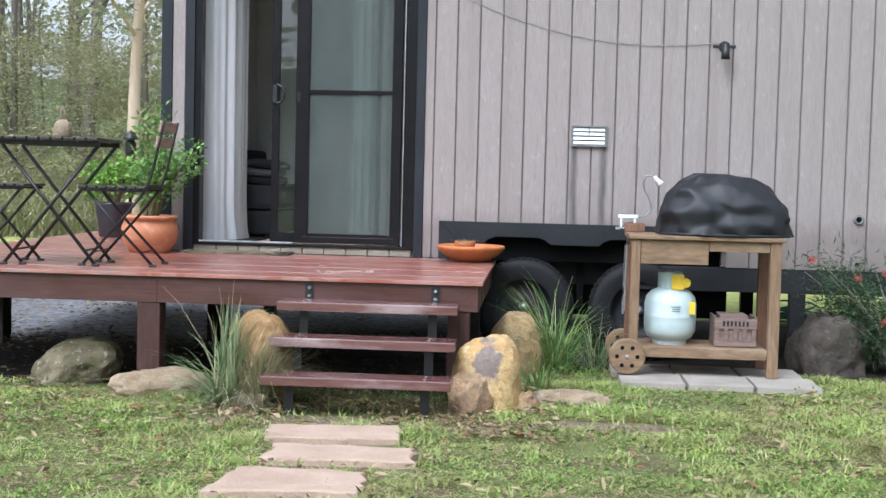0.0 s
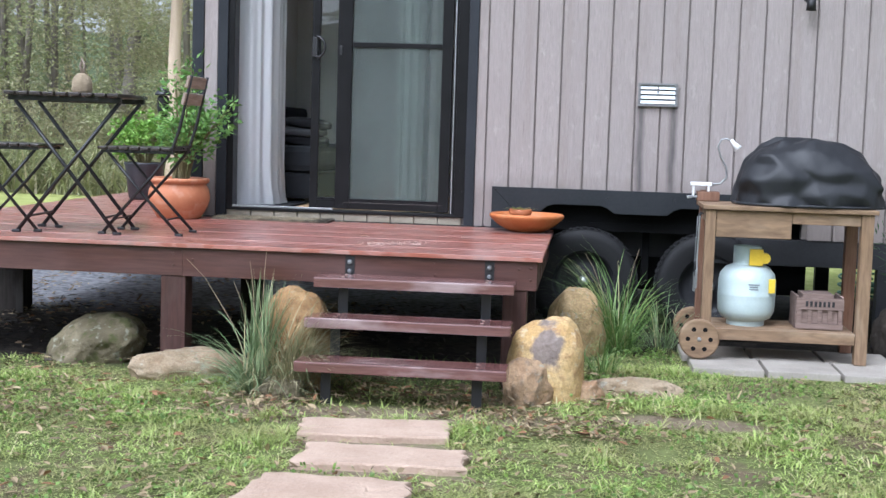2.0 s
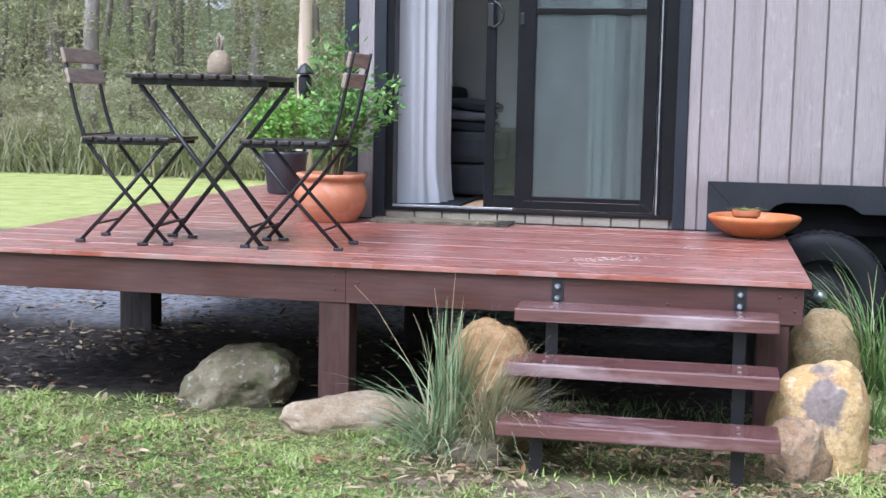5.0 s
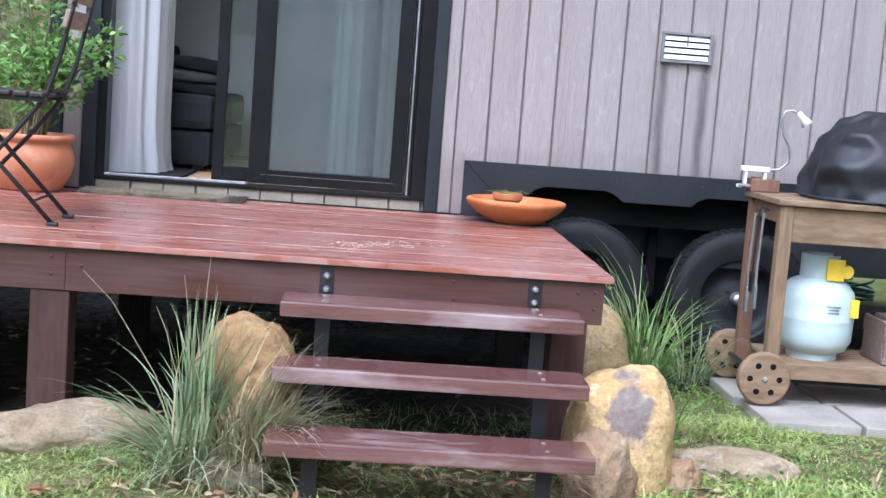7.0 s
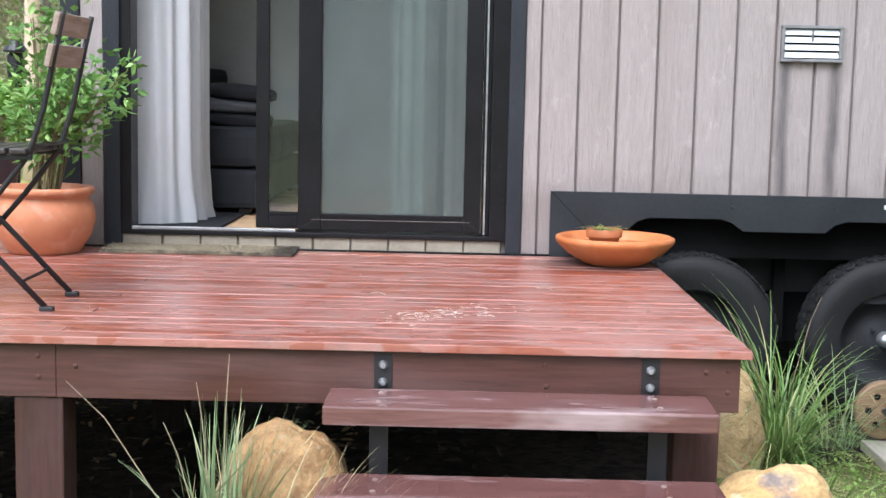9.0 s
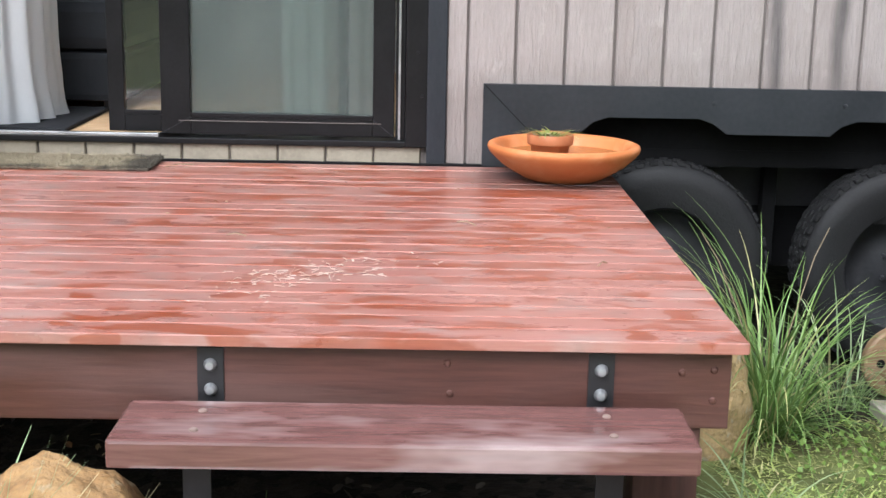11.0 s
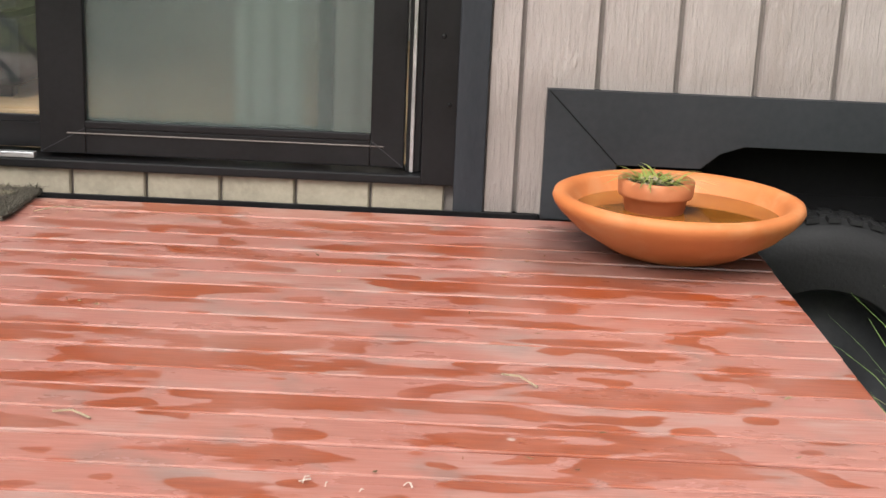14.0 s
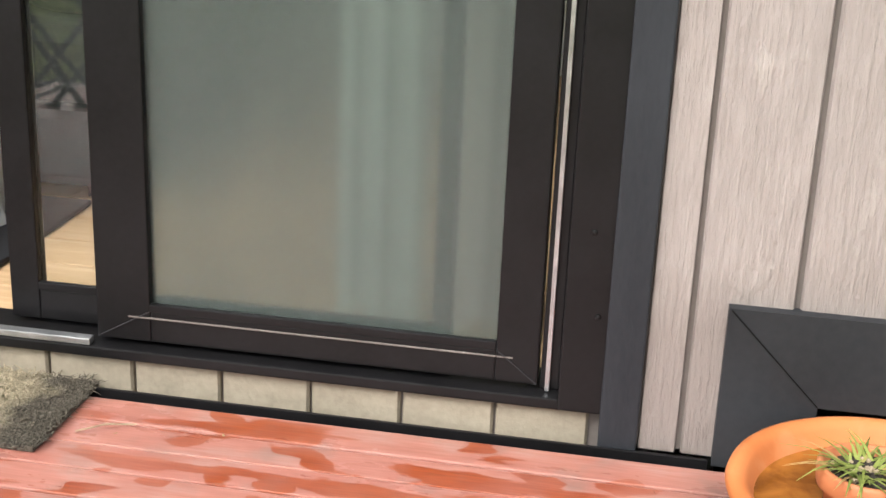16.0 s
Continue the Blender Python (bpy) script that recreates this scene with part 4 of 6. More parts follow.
    for j in range(rows):
        for i in range(cols):
            bm.faces.new((grid[j][i], grid[j][i + 1], grid[j + 1][i + 1], grid[j + 1][i]))
    return bm


def build_room():
    ob = part("sheer_curtain", drawn_curtain(0.703, 2.72), CURTAIN, smooth=True)
    tagged(ob, "white sheer curtain drawn aside in the open doorway", "curtain")
    ob = part("door_curtain", curtain_mesh(0.045, 0.185, 0.19, 0.725, 2.72, 2.4, 0.02, 5), CURTAIN_GREEN, smooth=True)
    tagged(ob, "pale sage curtain gathered behind the glass", "curtain")
    ob = part("door_curtain", curtain_mesh(0.232, 0.36, 0.22, 0.725, 2.72, 1.6, 0.02, 8), CURTAIN_BEIGE, smooth=True)
    tagged(ob, "dull beige curtain edge behind the glass", "curtain")
    rod = base("curtain_rod", 0, 0.19, 2.74, label="thin black curtain rod above the doorway", category="curtain rod")
    part("rod", tube(bmesh.new(), [(-1.05, 0, 0), (0.5, 0, 0)], 0.01), STEEL, rod)
    for x in (-1.0, 0.45):
        part("bracket", boxed(x - 0.01, x + 0.01, -0.11, 0.012, -0.012, 0.02), STEEL, rod)
    # sofa along the end wall, its end towards the doorway
    sofa = base("sofa", -0.84, 1.50, 0.70, label="slate grey fabric sofa under dark pillows", category="sofa")
    part("seat_base", boxed(-0.26, 0.265, -0.79, 0.80, 0.03, 0.205, bevel=0.025), SOFA, sofa)
    part("seat_cushion", boxed(-0.255, 0.27, -0.80, 0.0, 0.21, 0.39, bevel=0.045), SOFA, sofa)
    part("seat_cushion", boxed(-0.255, 0.27, 0.005, 0.80, 0.21, 0.39, bevel=0.045), SOFA, sofa)
    part("backrest", boxed(-0.26, -0.14, -0.79, 0.80, 0.395, 0.66, bevel=0.04), SOFA, sofa)
    for x in (-0.20, 0.20):
        for y in (-0.72, 0.72):
            part("foot", boxed(x - 0.025, x + 0.025, y - 0.025, y + 0.025, 0.0, 0.03), STEEL, sofa)

    def pillow(mat, x, y, z, w, d, h, rz, label):
        bm = bmesh.new()
        bmesh.ops.create_uvsphere(bm, u_segments=28, v_segments=14, radius=1)
        for v in bm.verts:
            c = v.co
            e = (abs(c.x) ** 3 + abs(c.y) ** 3) ** (1 / 3) if c.x or c.y else 1
            v.co = (c.x / max(e, 0.35) * w / 2 * min(1, e + 0.15), c.y / max(e, 0.35) * d / 2 * min(1, e + 0.15), c.z * h / 2)
        ob = part("pillow", bm, mat, smooth=True)
        ob.matrix_basis = pose(x, y, z, 3, 4, rz)
        tagged(ob, label, "pillow")

    pillow(PILLOW, -0.72, 0.98, 1.125, 0.34, 0.40, 0.09, 12, "black pillow lying on the grey sofa")
    pillow(PILLOW_PALE, -0.73, 0.96, 1.185, 0.32, 0.36, 0.07, -8, "grey patterned pillow on top of a black one")
    pillow(PILLOW, -0.70, 1.00, 1.24, 0.32, 0.36, 0.08, 20, "black pillow on top of the pillow pile")
    rug = base("rug", -0.5, 0.75, 0.7, label="charcoal pile rug on the oak floor", category="rug")
    part("rug_body", boxed(-0.46, -0.13, -0.64, -0.05, 0.0005, 0.014, bevel=0.005), RUG, rug)
    cab = base("cabinet", -0.22, 2.41, 0.70, label="white painted cabinet against the back wall", category="cabinet")
    part("body", boxed(-0.30, 0.30, -0.09, 0.0, 0.0, 1.02, bevel=0.004), WHITE_FRAME, cab)
    for x in (-0.29, 0.005):
        door = part("door", boxed(x, x + 0.285, -0.11, -0.092, 0.06, 0.99, bevel=0.004), WHITE_FRAME, cab)
        part("knob", boxed(x + 0.13, x + 0.155, -0.13, -0.111, 0.86, 0.885, bevel=0.004), STEEL, door)


def build_chassis():
    skirt = base("wheel_skirt", 0.67, -0.018, 0.64, label="charcoal painted steel skirt with two wheel arches", category="skirt")
    bm = bmesh.new()
    low = [(0.0, 0.0), (0.14, 0.0), (0.14, 0.112), (0.30, 0.112), (0.335, 0.142), (0.38, 0.158), (0.66, 0.158), (0.705, 0.142), (0.745, 0.112),
           (1.06, 0.112), (1.095, 0.142), (1.14, 0.158), (1.42, 0.158), (1.465, 0.142), (1.505, 0.112), (1.86, 0.112), (1.86, 0.252), (0.0, 0.252)]
    front, back = [bm.verts.new((x, -0.014, z)) for x, z in low], [bm.verts.new((x, 0.014, z)) for x, z in low]
    bm.faces.new(front)
    bm.faces.new(back[::-1])
    for i in range(len(low)):
        j = (i + 1) % len(low)
        bm.faces.new((front[j], front[i], back[i], back[j]))
    bmesh.ops.recalc_face_normals(bm, faces=bm.faces)
    bmesh.ops.triangulate(bm, faces=[f for f in bm.faces if len(f.verts) > 4])
    part("panel", bm, SKIRT, skirt)
    part("mitre_joint", bar(bmesh.new(), (0.004, -0.0142, 0.25), (0.139, -0.0142, 0.114), 0.002, 0.003, up=(0, 1, 0)), BLACK, skirt)
    for x in (0.7, 1.1, 1.55, 1.8):
        part("screw", turned_x(lathe([(0, 0.004), (0.006, 0.003), (0.007, 0)], 10), x, -0.014, 0.205), SKIRT, skirt)
    chassis = base("trailer_chassis", 0, 0, 0, label="black steel trailer chassis under the cladding", category="chassis")
    part("rail", boxed(1.9, 5.9, -0.005, 0.05, 0.475, 0.632), DARK_IRON, chassis)
    part("rail", boxed(-1.15, 5.9, 0.32, 0.40, 0.47, 0.635), DARK_IRON, chassis)
    part("rail", boxed(-1.15, 5.9, 2.10, 2.18, 0.47, 0.635), DARK_IRON, chassis)
    for x in (-1.0, 0.2, 2.7, 3.9, 5.1):
        part("crossbeam", boxed(x - 0.04, x + 0.04, 0.402, 2.098, 0.50, 0.634), DARK_IRON, chassis)
    # added black sheets close the gaps, so the void reads as deep shade
    part("dark_void_sheet", boxed(0.70, 2.62, 0.335, 0.352, 0.26, 0.635, bevel=0), BLACK, chassis)
    part("dark_void_sheet", boxed(0.78, 2.56, 0.084, 0.098, 0.666, 0.872, bevel=0), BLACK, chassis)
    part("dark_void_sheet", boxed(0.78, 2.56, 0.004, 0.082, 0.80, 0.86, bevel=0), BLACK, chassis)
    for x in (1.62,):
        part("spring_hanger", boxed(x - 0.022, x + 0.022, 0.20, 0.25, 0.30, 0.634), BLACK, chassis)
    for x in (1.245, 2.005):
        part("axle", tube(bmesh.new(), [(x, 0.06, 0.33), (x, 2.2, 0.33)], 0.03, 10), DARK_IRON, chassis)
    for x, y in ((3.03, 0.02), (5.2, 0.02), (3.03, 2.14), (-0.9, 2.14)):
        part("support_leg", boxed(x - 0.05, x + 0.05, y - 0.04, y + 0.04, 0.0, 0.474), DARK_IRON, chassis)
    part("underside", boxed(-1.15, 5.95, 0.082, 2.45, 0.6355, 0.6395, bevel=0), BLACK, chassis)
    build_wheels(chassis)


def build_wheels(chassis):
    """Four trailer wheels, their axes along y."""
    prof = [(0.19, -0.085), (0.215, -0.098), (0.262, -0.106), (0.268, -0.103), (0.30, -0.098), (0.318, -0.080), (0.326, -0.05), (0.328, 0.0), (0.326, 0.05), (0.318, 0.08), (0.30, 0.098), (0.265, 0.105), (0.19, 0.09)]
    tyre = lathe(prof, 64)
    for face in tyre.faces:
        face.smooth = True
    bmesh.ops.transform(tyre, matrix=Matrix.Rotation(radians(90), 4, "X"), verts=tyre.verts)
    lugs = bmesh.new()
    for k in range(48):
        a = math.tau * k / 48
        for y in (-0.066, -0.034, 0.0, 0.034):
            b = a + (0.03 if y in (-0.034, 0.034) else 0)
            c, s = math.cos(b), math.sin(b)
            bar(lugs, (c * 0.322, y, s * 0.322), (c * 0.3315, y, s * 0.3315), 0.024, 0.026, up=(0, 1, 0))
    rim = lathe([(0, 0.03), (0.07, 0.028), (0.10, 0.012), (0.165, 0.012), (0.188, 0.055), (0.197, 0.082), (0.19, 0.085), (0.18, 0.06), (0.16, 0.0), (0, 0.0)], 48)
    bmesh.ops.transform(rim, matrix=Matrix.Rotation(radians(90), 4, "X"), verts=rim.verts)
    wheel = base("wheel", 1.245, 0.07, 0.33)
    wheel.parent = chassis
    part("tyre", tyre, RUBBER, wheel, "black road tyre")
    part("tread", lugs, RUBBER, wheel)["kind"] = "stuff"
    part("rim", rim, DARK_IRON, wheel, smooth=True)
    part("hub_cap", turned_x(lathe([(0, 0.05), (0.02, 0.047), (0.03, 0.03), (0.032, 0.0)], 20), 0, -0.028, 0), ZINC, wheel, "bright metal hub cap", True)
    for k in range(5):
        a = math.tau * k / 5
        part("wheel_nut", turned_x(lathe([(0, 0.018), (0.008, 0.016), (0.009, 0)], 6), 0.06 * math.cos(a), -0.026, 0.06 * math.sin(a)), DARK_IRON, wheel)
    copy_thing(wheel, pose(2.005, 0.07, 0.33, 0, 0, 0))
    for x in (1.245, 2.005):
        copy_thing(wheel, pose(x, 2.2, 0.33, 0, 0, 180))


def build_deck():
    deck = base("deck", 0, 0, 0, label="low red stained timber deck, wet in patches", category="deck", kind="structure")
    pitch, gap = 0.0735, 0.004
    bm = boxed(-0.5, 0.5, -(pitch - gap) / 2, (pitch - gap) / 2, -0.021, 0.0, bevel=0.0025)
    me = bpy.data.meshes.new("deck_board")
    bm.to_mesh(me)
    bm.free()
    me.materials.append(DECK)
    rng = random.Random(4)
    y = -1.882 + pitch / 2 - gap / 2
    k = 0
    while y < 2.3:
        x1 = 1.056 if y < -0.02 else -1.235
        cuts = [-2.47, x1]
        if y < -0.02 and k % 2:
            cuts = [-2.47, -0.69 if k % 4 == 1 else -1.35, x1]
        for a, b in zip(cuts, cuts[1:]):
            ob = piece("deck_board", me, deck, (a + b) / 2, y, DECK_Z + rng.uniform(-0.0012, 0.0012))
            ob.scale = (b - a - 0.003, 1, 1)
        y += pitch
        k += 1
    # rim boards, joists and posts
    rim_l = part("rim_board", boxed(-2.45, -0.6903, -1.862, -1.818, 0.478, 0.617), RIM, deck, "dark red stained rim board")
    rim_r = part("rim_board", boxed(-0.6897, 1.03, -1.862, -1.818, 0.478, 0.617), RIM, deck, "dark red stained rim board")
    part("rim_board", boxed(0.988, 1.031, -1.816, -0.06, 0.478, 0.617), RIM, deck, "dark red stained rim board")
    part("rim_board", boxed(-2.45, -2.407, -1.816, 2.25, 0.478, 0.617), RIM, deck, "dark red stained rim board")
    for x in (-1.95, -1.5, -1.05, -0.6, -0.15, 0.3, 0.75):
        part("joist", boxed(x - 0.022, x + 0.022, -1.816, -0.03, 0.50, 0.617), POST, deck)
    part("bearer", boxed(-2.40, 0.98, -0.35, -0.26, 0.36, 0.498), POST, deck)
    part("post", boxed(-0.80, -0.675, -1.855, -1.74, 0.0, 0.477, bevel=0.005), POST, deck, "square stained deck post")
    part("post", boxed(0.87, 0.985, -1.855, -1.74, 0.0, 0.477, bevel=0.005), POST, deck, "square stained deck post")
    part("post", boxed(-2.40, -2.22, -0.22, -0.08, 0.0, 0.499, bevel=0.005), SHADED_POST, deck, "weathered deck post, coloured dark for the shade")
    part("post", boxed(-0.80, -0.675, -0.36, -0.25, 0.0, 0.359, bevel=0.005), SHADED_POST, deck)
    part("post", boxed(0.85, 0.97, -0.36, -0.25, 0.0, 0.359, bevel=0.005), SHADED_POST, deck)
    for x, z, own in ((-0.735, 0.585, rim_l), (-0.735, 0.53, rim_l), (-0.64, 0.56, rim_r), (0.54, 0.59, rim_r), (0.545, 0.535, rim_r), (0.945, 0.58, rim_r), (1.0, 0.585, rim_r), (1.0, 0.53, rim_r)):
        part("screw_head", turned_x(lathe([(0, 0.004), (0.005, 0.003), (0.007, 0)], 10), x, -1.862, z), RIM, own)


def build_steps():
    steps = base("deck_steps", 0.47, -2.15, 0, label="three dark red timber treads on black steel stringers", category="steps")
    front = {1: (-2.475, 0.20), 2: (-2.275, 0.365), 3: (-2.09, 0.528)}
    for k, (y, z) in front.items():
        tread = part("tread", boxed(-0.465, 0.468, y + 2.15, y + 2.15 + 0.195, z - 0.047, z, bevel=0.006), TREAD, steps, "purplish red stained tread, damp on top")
        for x in (-0.335, 0.335):
            for dy in (0.05, 0.14):
                part("bolt_head", lathe([(0.007, -0.001), (0.0075, 0.002), (0.005, 0.004), (0, 0.0045)], 10, x, y + 2.15 + dy, z), CRATE, tread)
    for x in (-0.335, 0.335):
        bm = bmesh.new()
        pts = [(-1.866, 0.612), (-1.866, 0.476), (-2.02, 0.476), (-2.02, 0.313), (-2.20, 0.313), (-2.20, 0.148), (-2.40, 0.148), (-2.40, -0.04)]
        rings = []
        for dx in (-0.0225, 0.0225):
            outer = [bm.verts.new((x + dx, y + 2.15, z)) for y, z in pts]
            inner = [bm.verts.new((x + dx, y + 2.15 + 0.008, z - (0.008 if 0 < i < 7 else 0))) for i, (y, z) in enumerate(pts)]
            rings.append((outer, inner))
        (ao, ai), (bo, bi) = rings
        for i in range(len(pts) - 1):
            bm.faces.new((ao[i], ao[i + 1], bo[i + 1], bo[i]))
            bm.faces.new((ai[i], bi[i], bi[i + 1], ai[i + 1]))
            bm.faces.new((ao[i], ai[i], ai[i + 1], ao[i + 1]))
            bm.faces.new((bo[i], bo[i + 1], bi[i + 1], bi[i]))
        bm.faces.new((ao[0], bo[0], bi[0], ai[0]))
        bm.faces.new((ao[-1], ai[-1], bi[-1], bo[-1]))
        bmesh.ops.recalc_face_normals(bm, faces=bm.faces)
        stringer = part("stringer", bm, STEEL, steps, "bent black steel flat bar stringer")
        for z in (0.582, 0.538):
            part("bolt", turned_x(lathe([(0, 0.012), (0.007, 0.011), (0.0105, 0.005), (0.0118, 0.0)], 12), x, 0.284, z), ZINC, stringer, "bright hexagon bolt")


# ---- things on the deck ----
def build_chair():
    """A folding bistro chair; it faces +x, its middle at the origin."""
    chair = base("folding_chair", -1.74, -1.45, DECK_Z, 3, "folding bistro chair, black steel, weathered wooden slats", "chair", "bistro chairs")
    w, rod = 0.155, 0.0085
    for s in (-1, 1):
        y = s * w
        part("leg", tube(bmesh.new(), [(0.19, y, 0.012), (-0.06, y, 0.30), (-0.165, y, 0.435), (-0.205, y, 0.56), (-0.235, y, 0.70), (-0.262, y, 0.82)], rod, 8), STEEL, chair, smooth=True)
        part("leg", tube(bmesh.new(), [(-0.195, y * 0.88, 0.012), (0.02, y * 0.88, 0.24), (0.185, y * 0.88, 0.435)], rod, 8), STEEL, chair, smooth=True)
        for x, yy in ((0.195, y), (-0.20, y * 0.88)):
            part("foot_pad", boxed(x - 0.02, x + 0.02, yy - 0.011, yy + 0.011, 0.0, 0.014, bevel=0.004), STEEL, chair)
    for x, z, f in ((0.13, 0.08, 1), (-0.13, 0.08, 0.88), (-0.18, 0.455, 1)):
        part("stretcher", tube(bmesh.new(), [(x, -w * f, z), (x, w * f, z)], 0.005, 6), STEEL, chair)
    for s in (-1, 1):
        part("seat_rail", boxed(-0.175, 0.20, s * 0.165 - 0.008, s * 0.165 + 0.008, 0.418, 0.433, bevel=0.002), STEEL, chair)
    for k in range(7):
        x = -0.165 + k * 0.055
        part("seat_slat", boxed(x, x + 0.046, -0.19, 0.19, 0.434, 0.450, bevel=0.004), TABLE_WOOD, chair)
    for z0, x in ((0.70, -0.237), (0.785, -0.256)):
        bm = boxed(-0.008, 0.008, -0.185, 0.185, 0, 0.062, bevel=0.004)
        bmesh.ops.transform(bm, matrix=Matrix.Translation((x + 0.016, 0, z0 - 0.03)) @ Matrix.Rotation(radians(-13), 4, "Y"), verts=bm.verts)
        part("back_slat", bm, CHAIR_WOOD, chair, "weathered pale wooden back slat")
    copy_thing(chair, pose(-1.02, -1.40, DECK_Z, 0, 0, 182))


def build_table():
    table = base("folding_table", -1.39, -1.43, DECK_Z, 4, "folding bistro table, black steel legs, dark wet slatted top", "table")
    for k in range(9):
        x = -0.292 + k * 0.0655
        part("top_slat", boxed(x, x + 0.055, -0.28, 0.28, 0.695, 0.713, bevel=0.004), TABLE_WOOD, table)
    for y in (-0.22, 0.22):
        part("top_rail", boxed(-0.286, 0.286, y - 0.012, y + 0.012, 0.668, 0.694, bevel=0.003), STEEL, table)
    for s, f in ((-1, 1.0), (1, 1.0)):
        y = s * 0.19
        part("leg", tube(bmesh.new(), [(-0.25, y, 0.01), (0.27, y, 0.67)], 0.0105, 8), STEEL, table, smooth=True)
        part("leg", tube(bmesh.new(), [(0.25, y * 0.9, 0.01), (-0.27, y * 0.9, 0.67)], 0.0105, 8), STEEL, table, smooth=True)
        for x in (-0.255, 0.255):
            part("foot_pad", boxed(x - 0.022, x + 0.022, y * (1 if x < 0 else 0.9) - 0.012, y * (1 if x < 0 else 0.9) + 0.012, 0, 0.014, bevel=0.004), STEEL, table)
    for x in (-0.19, 0.19):
        part("stretcher", tube(bmesh.new(), [(x, -0.19, 0.085), (x, 0.19, 0.085)], 0.006, 6), STEEL, table)
    basket = base("straw_ornament", -1.40, -1.36, DECK_Z + 0.713, 0, "small woven straw basket ornament on the table", "ornament")
    part("body", lathe([(0, 0), (0.046, 0), (0.054, 0.02), (0.052, 0.06), (0.042, 0.088), (0.022, 0.105), (0, 0.11)], 24), STRAW, basket, smooth=True)
    part("loop_handle", tube(bmesh.new(), [(0.0, 0, 0.10), (-0.009, 0, 0.145), (0.0, 0, 0.178), (0.013, 0, 0.15), (0.008, 0, 0.105)], [0.008, 0.008, 0.009, 0.007, 0.006], 8), CHAIR_WOOD, basket, smooth=True)


def leafy(rng, name, parent, spots, radius, count, length, width, material):
    """A crown of leaves in clumps round the given spots."""
    spots = np.array(spots)
    pick = rng.integers(0, len(spots), count)
    out = rng.normal(size=(count, 3))
    out /= np.linalg.norm(out, axis=1)[:, None]
    places = spots[pick] + out * (radius * rng.uniform(0.15, 1.0, count) ** 0.6)[:, None]
    v, f = leaves(rng, places, length, width, out)
    return mass(name, v, f, material, parent)


def build_pots():
    rng = np.random.default_rng(11)
    pot = base("terracotta_planter", -1.225, -0.235, DECK_Z, 0, "round terracotta pot with a leafy green shrub beside the door", "plant pot")
    part("pot", lathe([(0, 0), (0.125, 0), (0.135, 0.01), (0.172, 0.07), (0.187, 0.125), (0.180, 0.175), (0.162, 0.205), (0.166, 0.214), (0.180, 0.222), (0.183, 0.236), (0.176, 0.246), (0.158, 0.244), (0.150, 0.21), (0, 0.205)], 56), TERRA, pot, smooth=True)
    part("soil", lathe([(0, 0.222), (0.08, 0.226), (0.153, 0.216)], 30), SOIL, pot)
    tips = []
    for k in range(20):
        a, reach, high = rng.uniform(0, math.tau), rng.uniform(0.05, 0.30), rng.uniform(0.32, 0.72)
        dx, dy = math.cos(a) * reach + 0.05, math.sin(a) * reach * 0.55 - 0.06
        if k < 4:
            dx, high = 0.18 + 0.05 * k, 0.32 + 0.05 * k
        pts = [(0.05 * math.cos(a), 0.05 * math.sin(a), 0.21), (dx * 0.35, dy * 0.35, 0.21 + high * 0.45), (dx * 0.75, dy * 0.75, 0.21 + high * 0.8), (dx, dy, 0.21 + high * 0.95)]
        part("stem", tube(bmesh.new(), pts, [0.006, 0.005, 0.0035, 0.002], 6), STEM, pot)
        tips += [pts[2], pts[3], tuple((np.array(pts[1]) + pts[2]) / 2)]
    leafy(rng, "foliage", pot, tips, 0.10, 1200, 0.050, 0.022, NANDINA)

    dark = base("charcoal_planter", -2.04, 1.5, DECK_Z, 0, "charcoal pot with a rounded lime green shrub on the deck", "plant pot")
    part("pot", lathe([(0, 0), (0.10, 0), (0.115, 0.012), (0.145, 0.25), (0.152, 0.262), (0.150, 0.275), (0.138, 0.275), (0.13, 0.24), (0, 0.24)], 44), CHARCOAL_POT, dark, smooth=True)
    part("soil", lathe([(0, 0.256), (0.07, 0.26), (0.134, 0.25)], 24), SOIL, dark)
    tips = []
    for k in range(26):
        a, e = rng.uniform(0, math.tau), rng.uniform(0.1, 1.0)
        p = (0.22 * math.cos(a) * e ** 0.5, 0.2 * math.sin(a) * e ** 0.5, 0.36 + 0.24 * rng.uniform(0, 1) * (1.1 - e * 0.5))
        part("stem", tube(bmesh.new(), [(0.02 * math.cos(a), 0.02 * math.sin(a), 0.24), (p[0] * 0.5, p[1] * 0.5, 0.36), p], [0.006, 0.004, 0.002], 6), STEM, dark)
        tips.append(p)
    leafy(rng, "foliage", dark, tips, 0.085, 1700, 0.042, 0.024, SHRUB)

    lamp = base("garden_lantern", -2.02, 1.85, DECK_Z, 0, "black post lantern on the deck", "lantern")
    part("pole", tube(bmesh.new(), [(0, 0, 0.0), (0, 0, 0.70)], 0.014, 10), STEEL, lamp)
    part("foot", lathe([(0, 0), (0.09, 0), (0.09, 0.008), (0.02, 0.02), (0, 0.02)], 24), STEEL, lamp)
    part("lamp_body", lathe([(0, 0.60), (0.03, 0.60), (0.045, 0.68), (0.045, 0.76), (0.03, 0.78), (0, 0.78)], 16), STEEL, lamp)
    part("cap", lathe([(0, 0.86), (0.03, 0.84), (0.065, 0.79), (0.06, 0.782), (0, 0.782)], 20), STEEL, lamp)

    dish = base("terracotta_dish", 0.897, -0.243, DECK_Z, 0, "wide orange terracotta dish holding brown water", "dish")
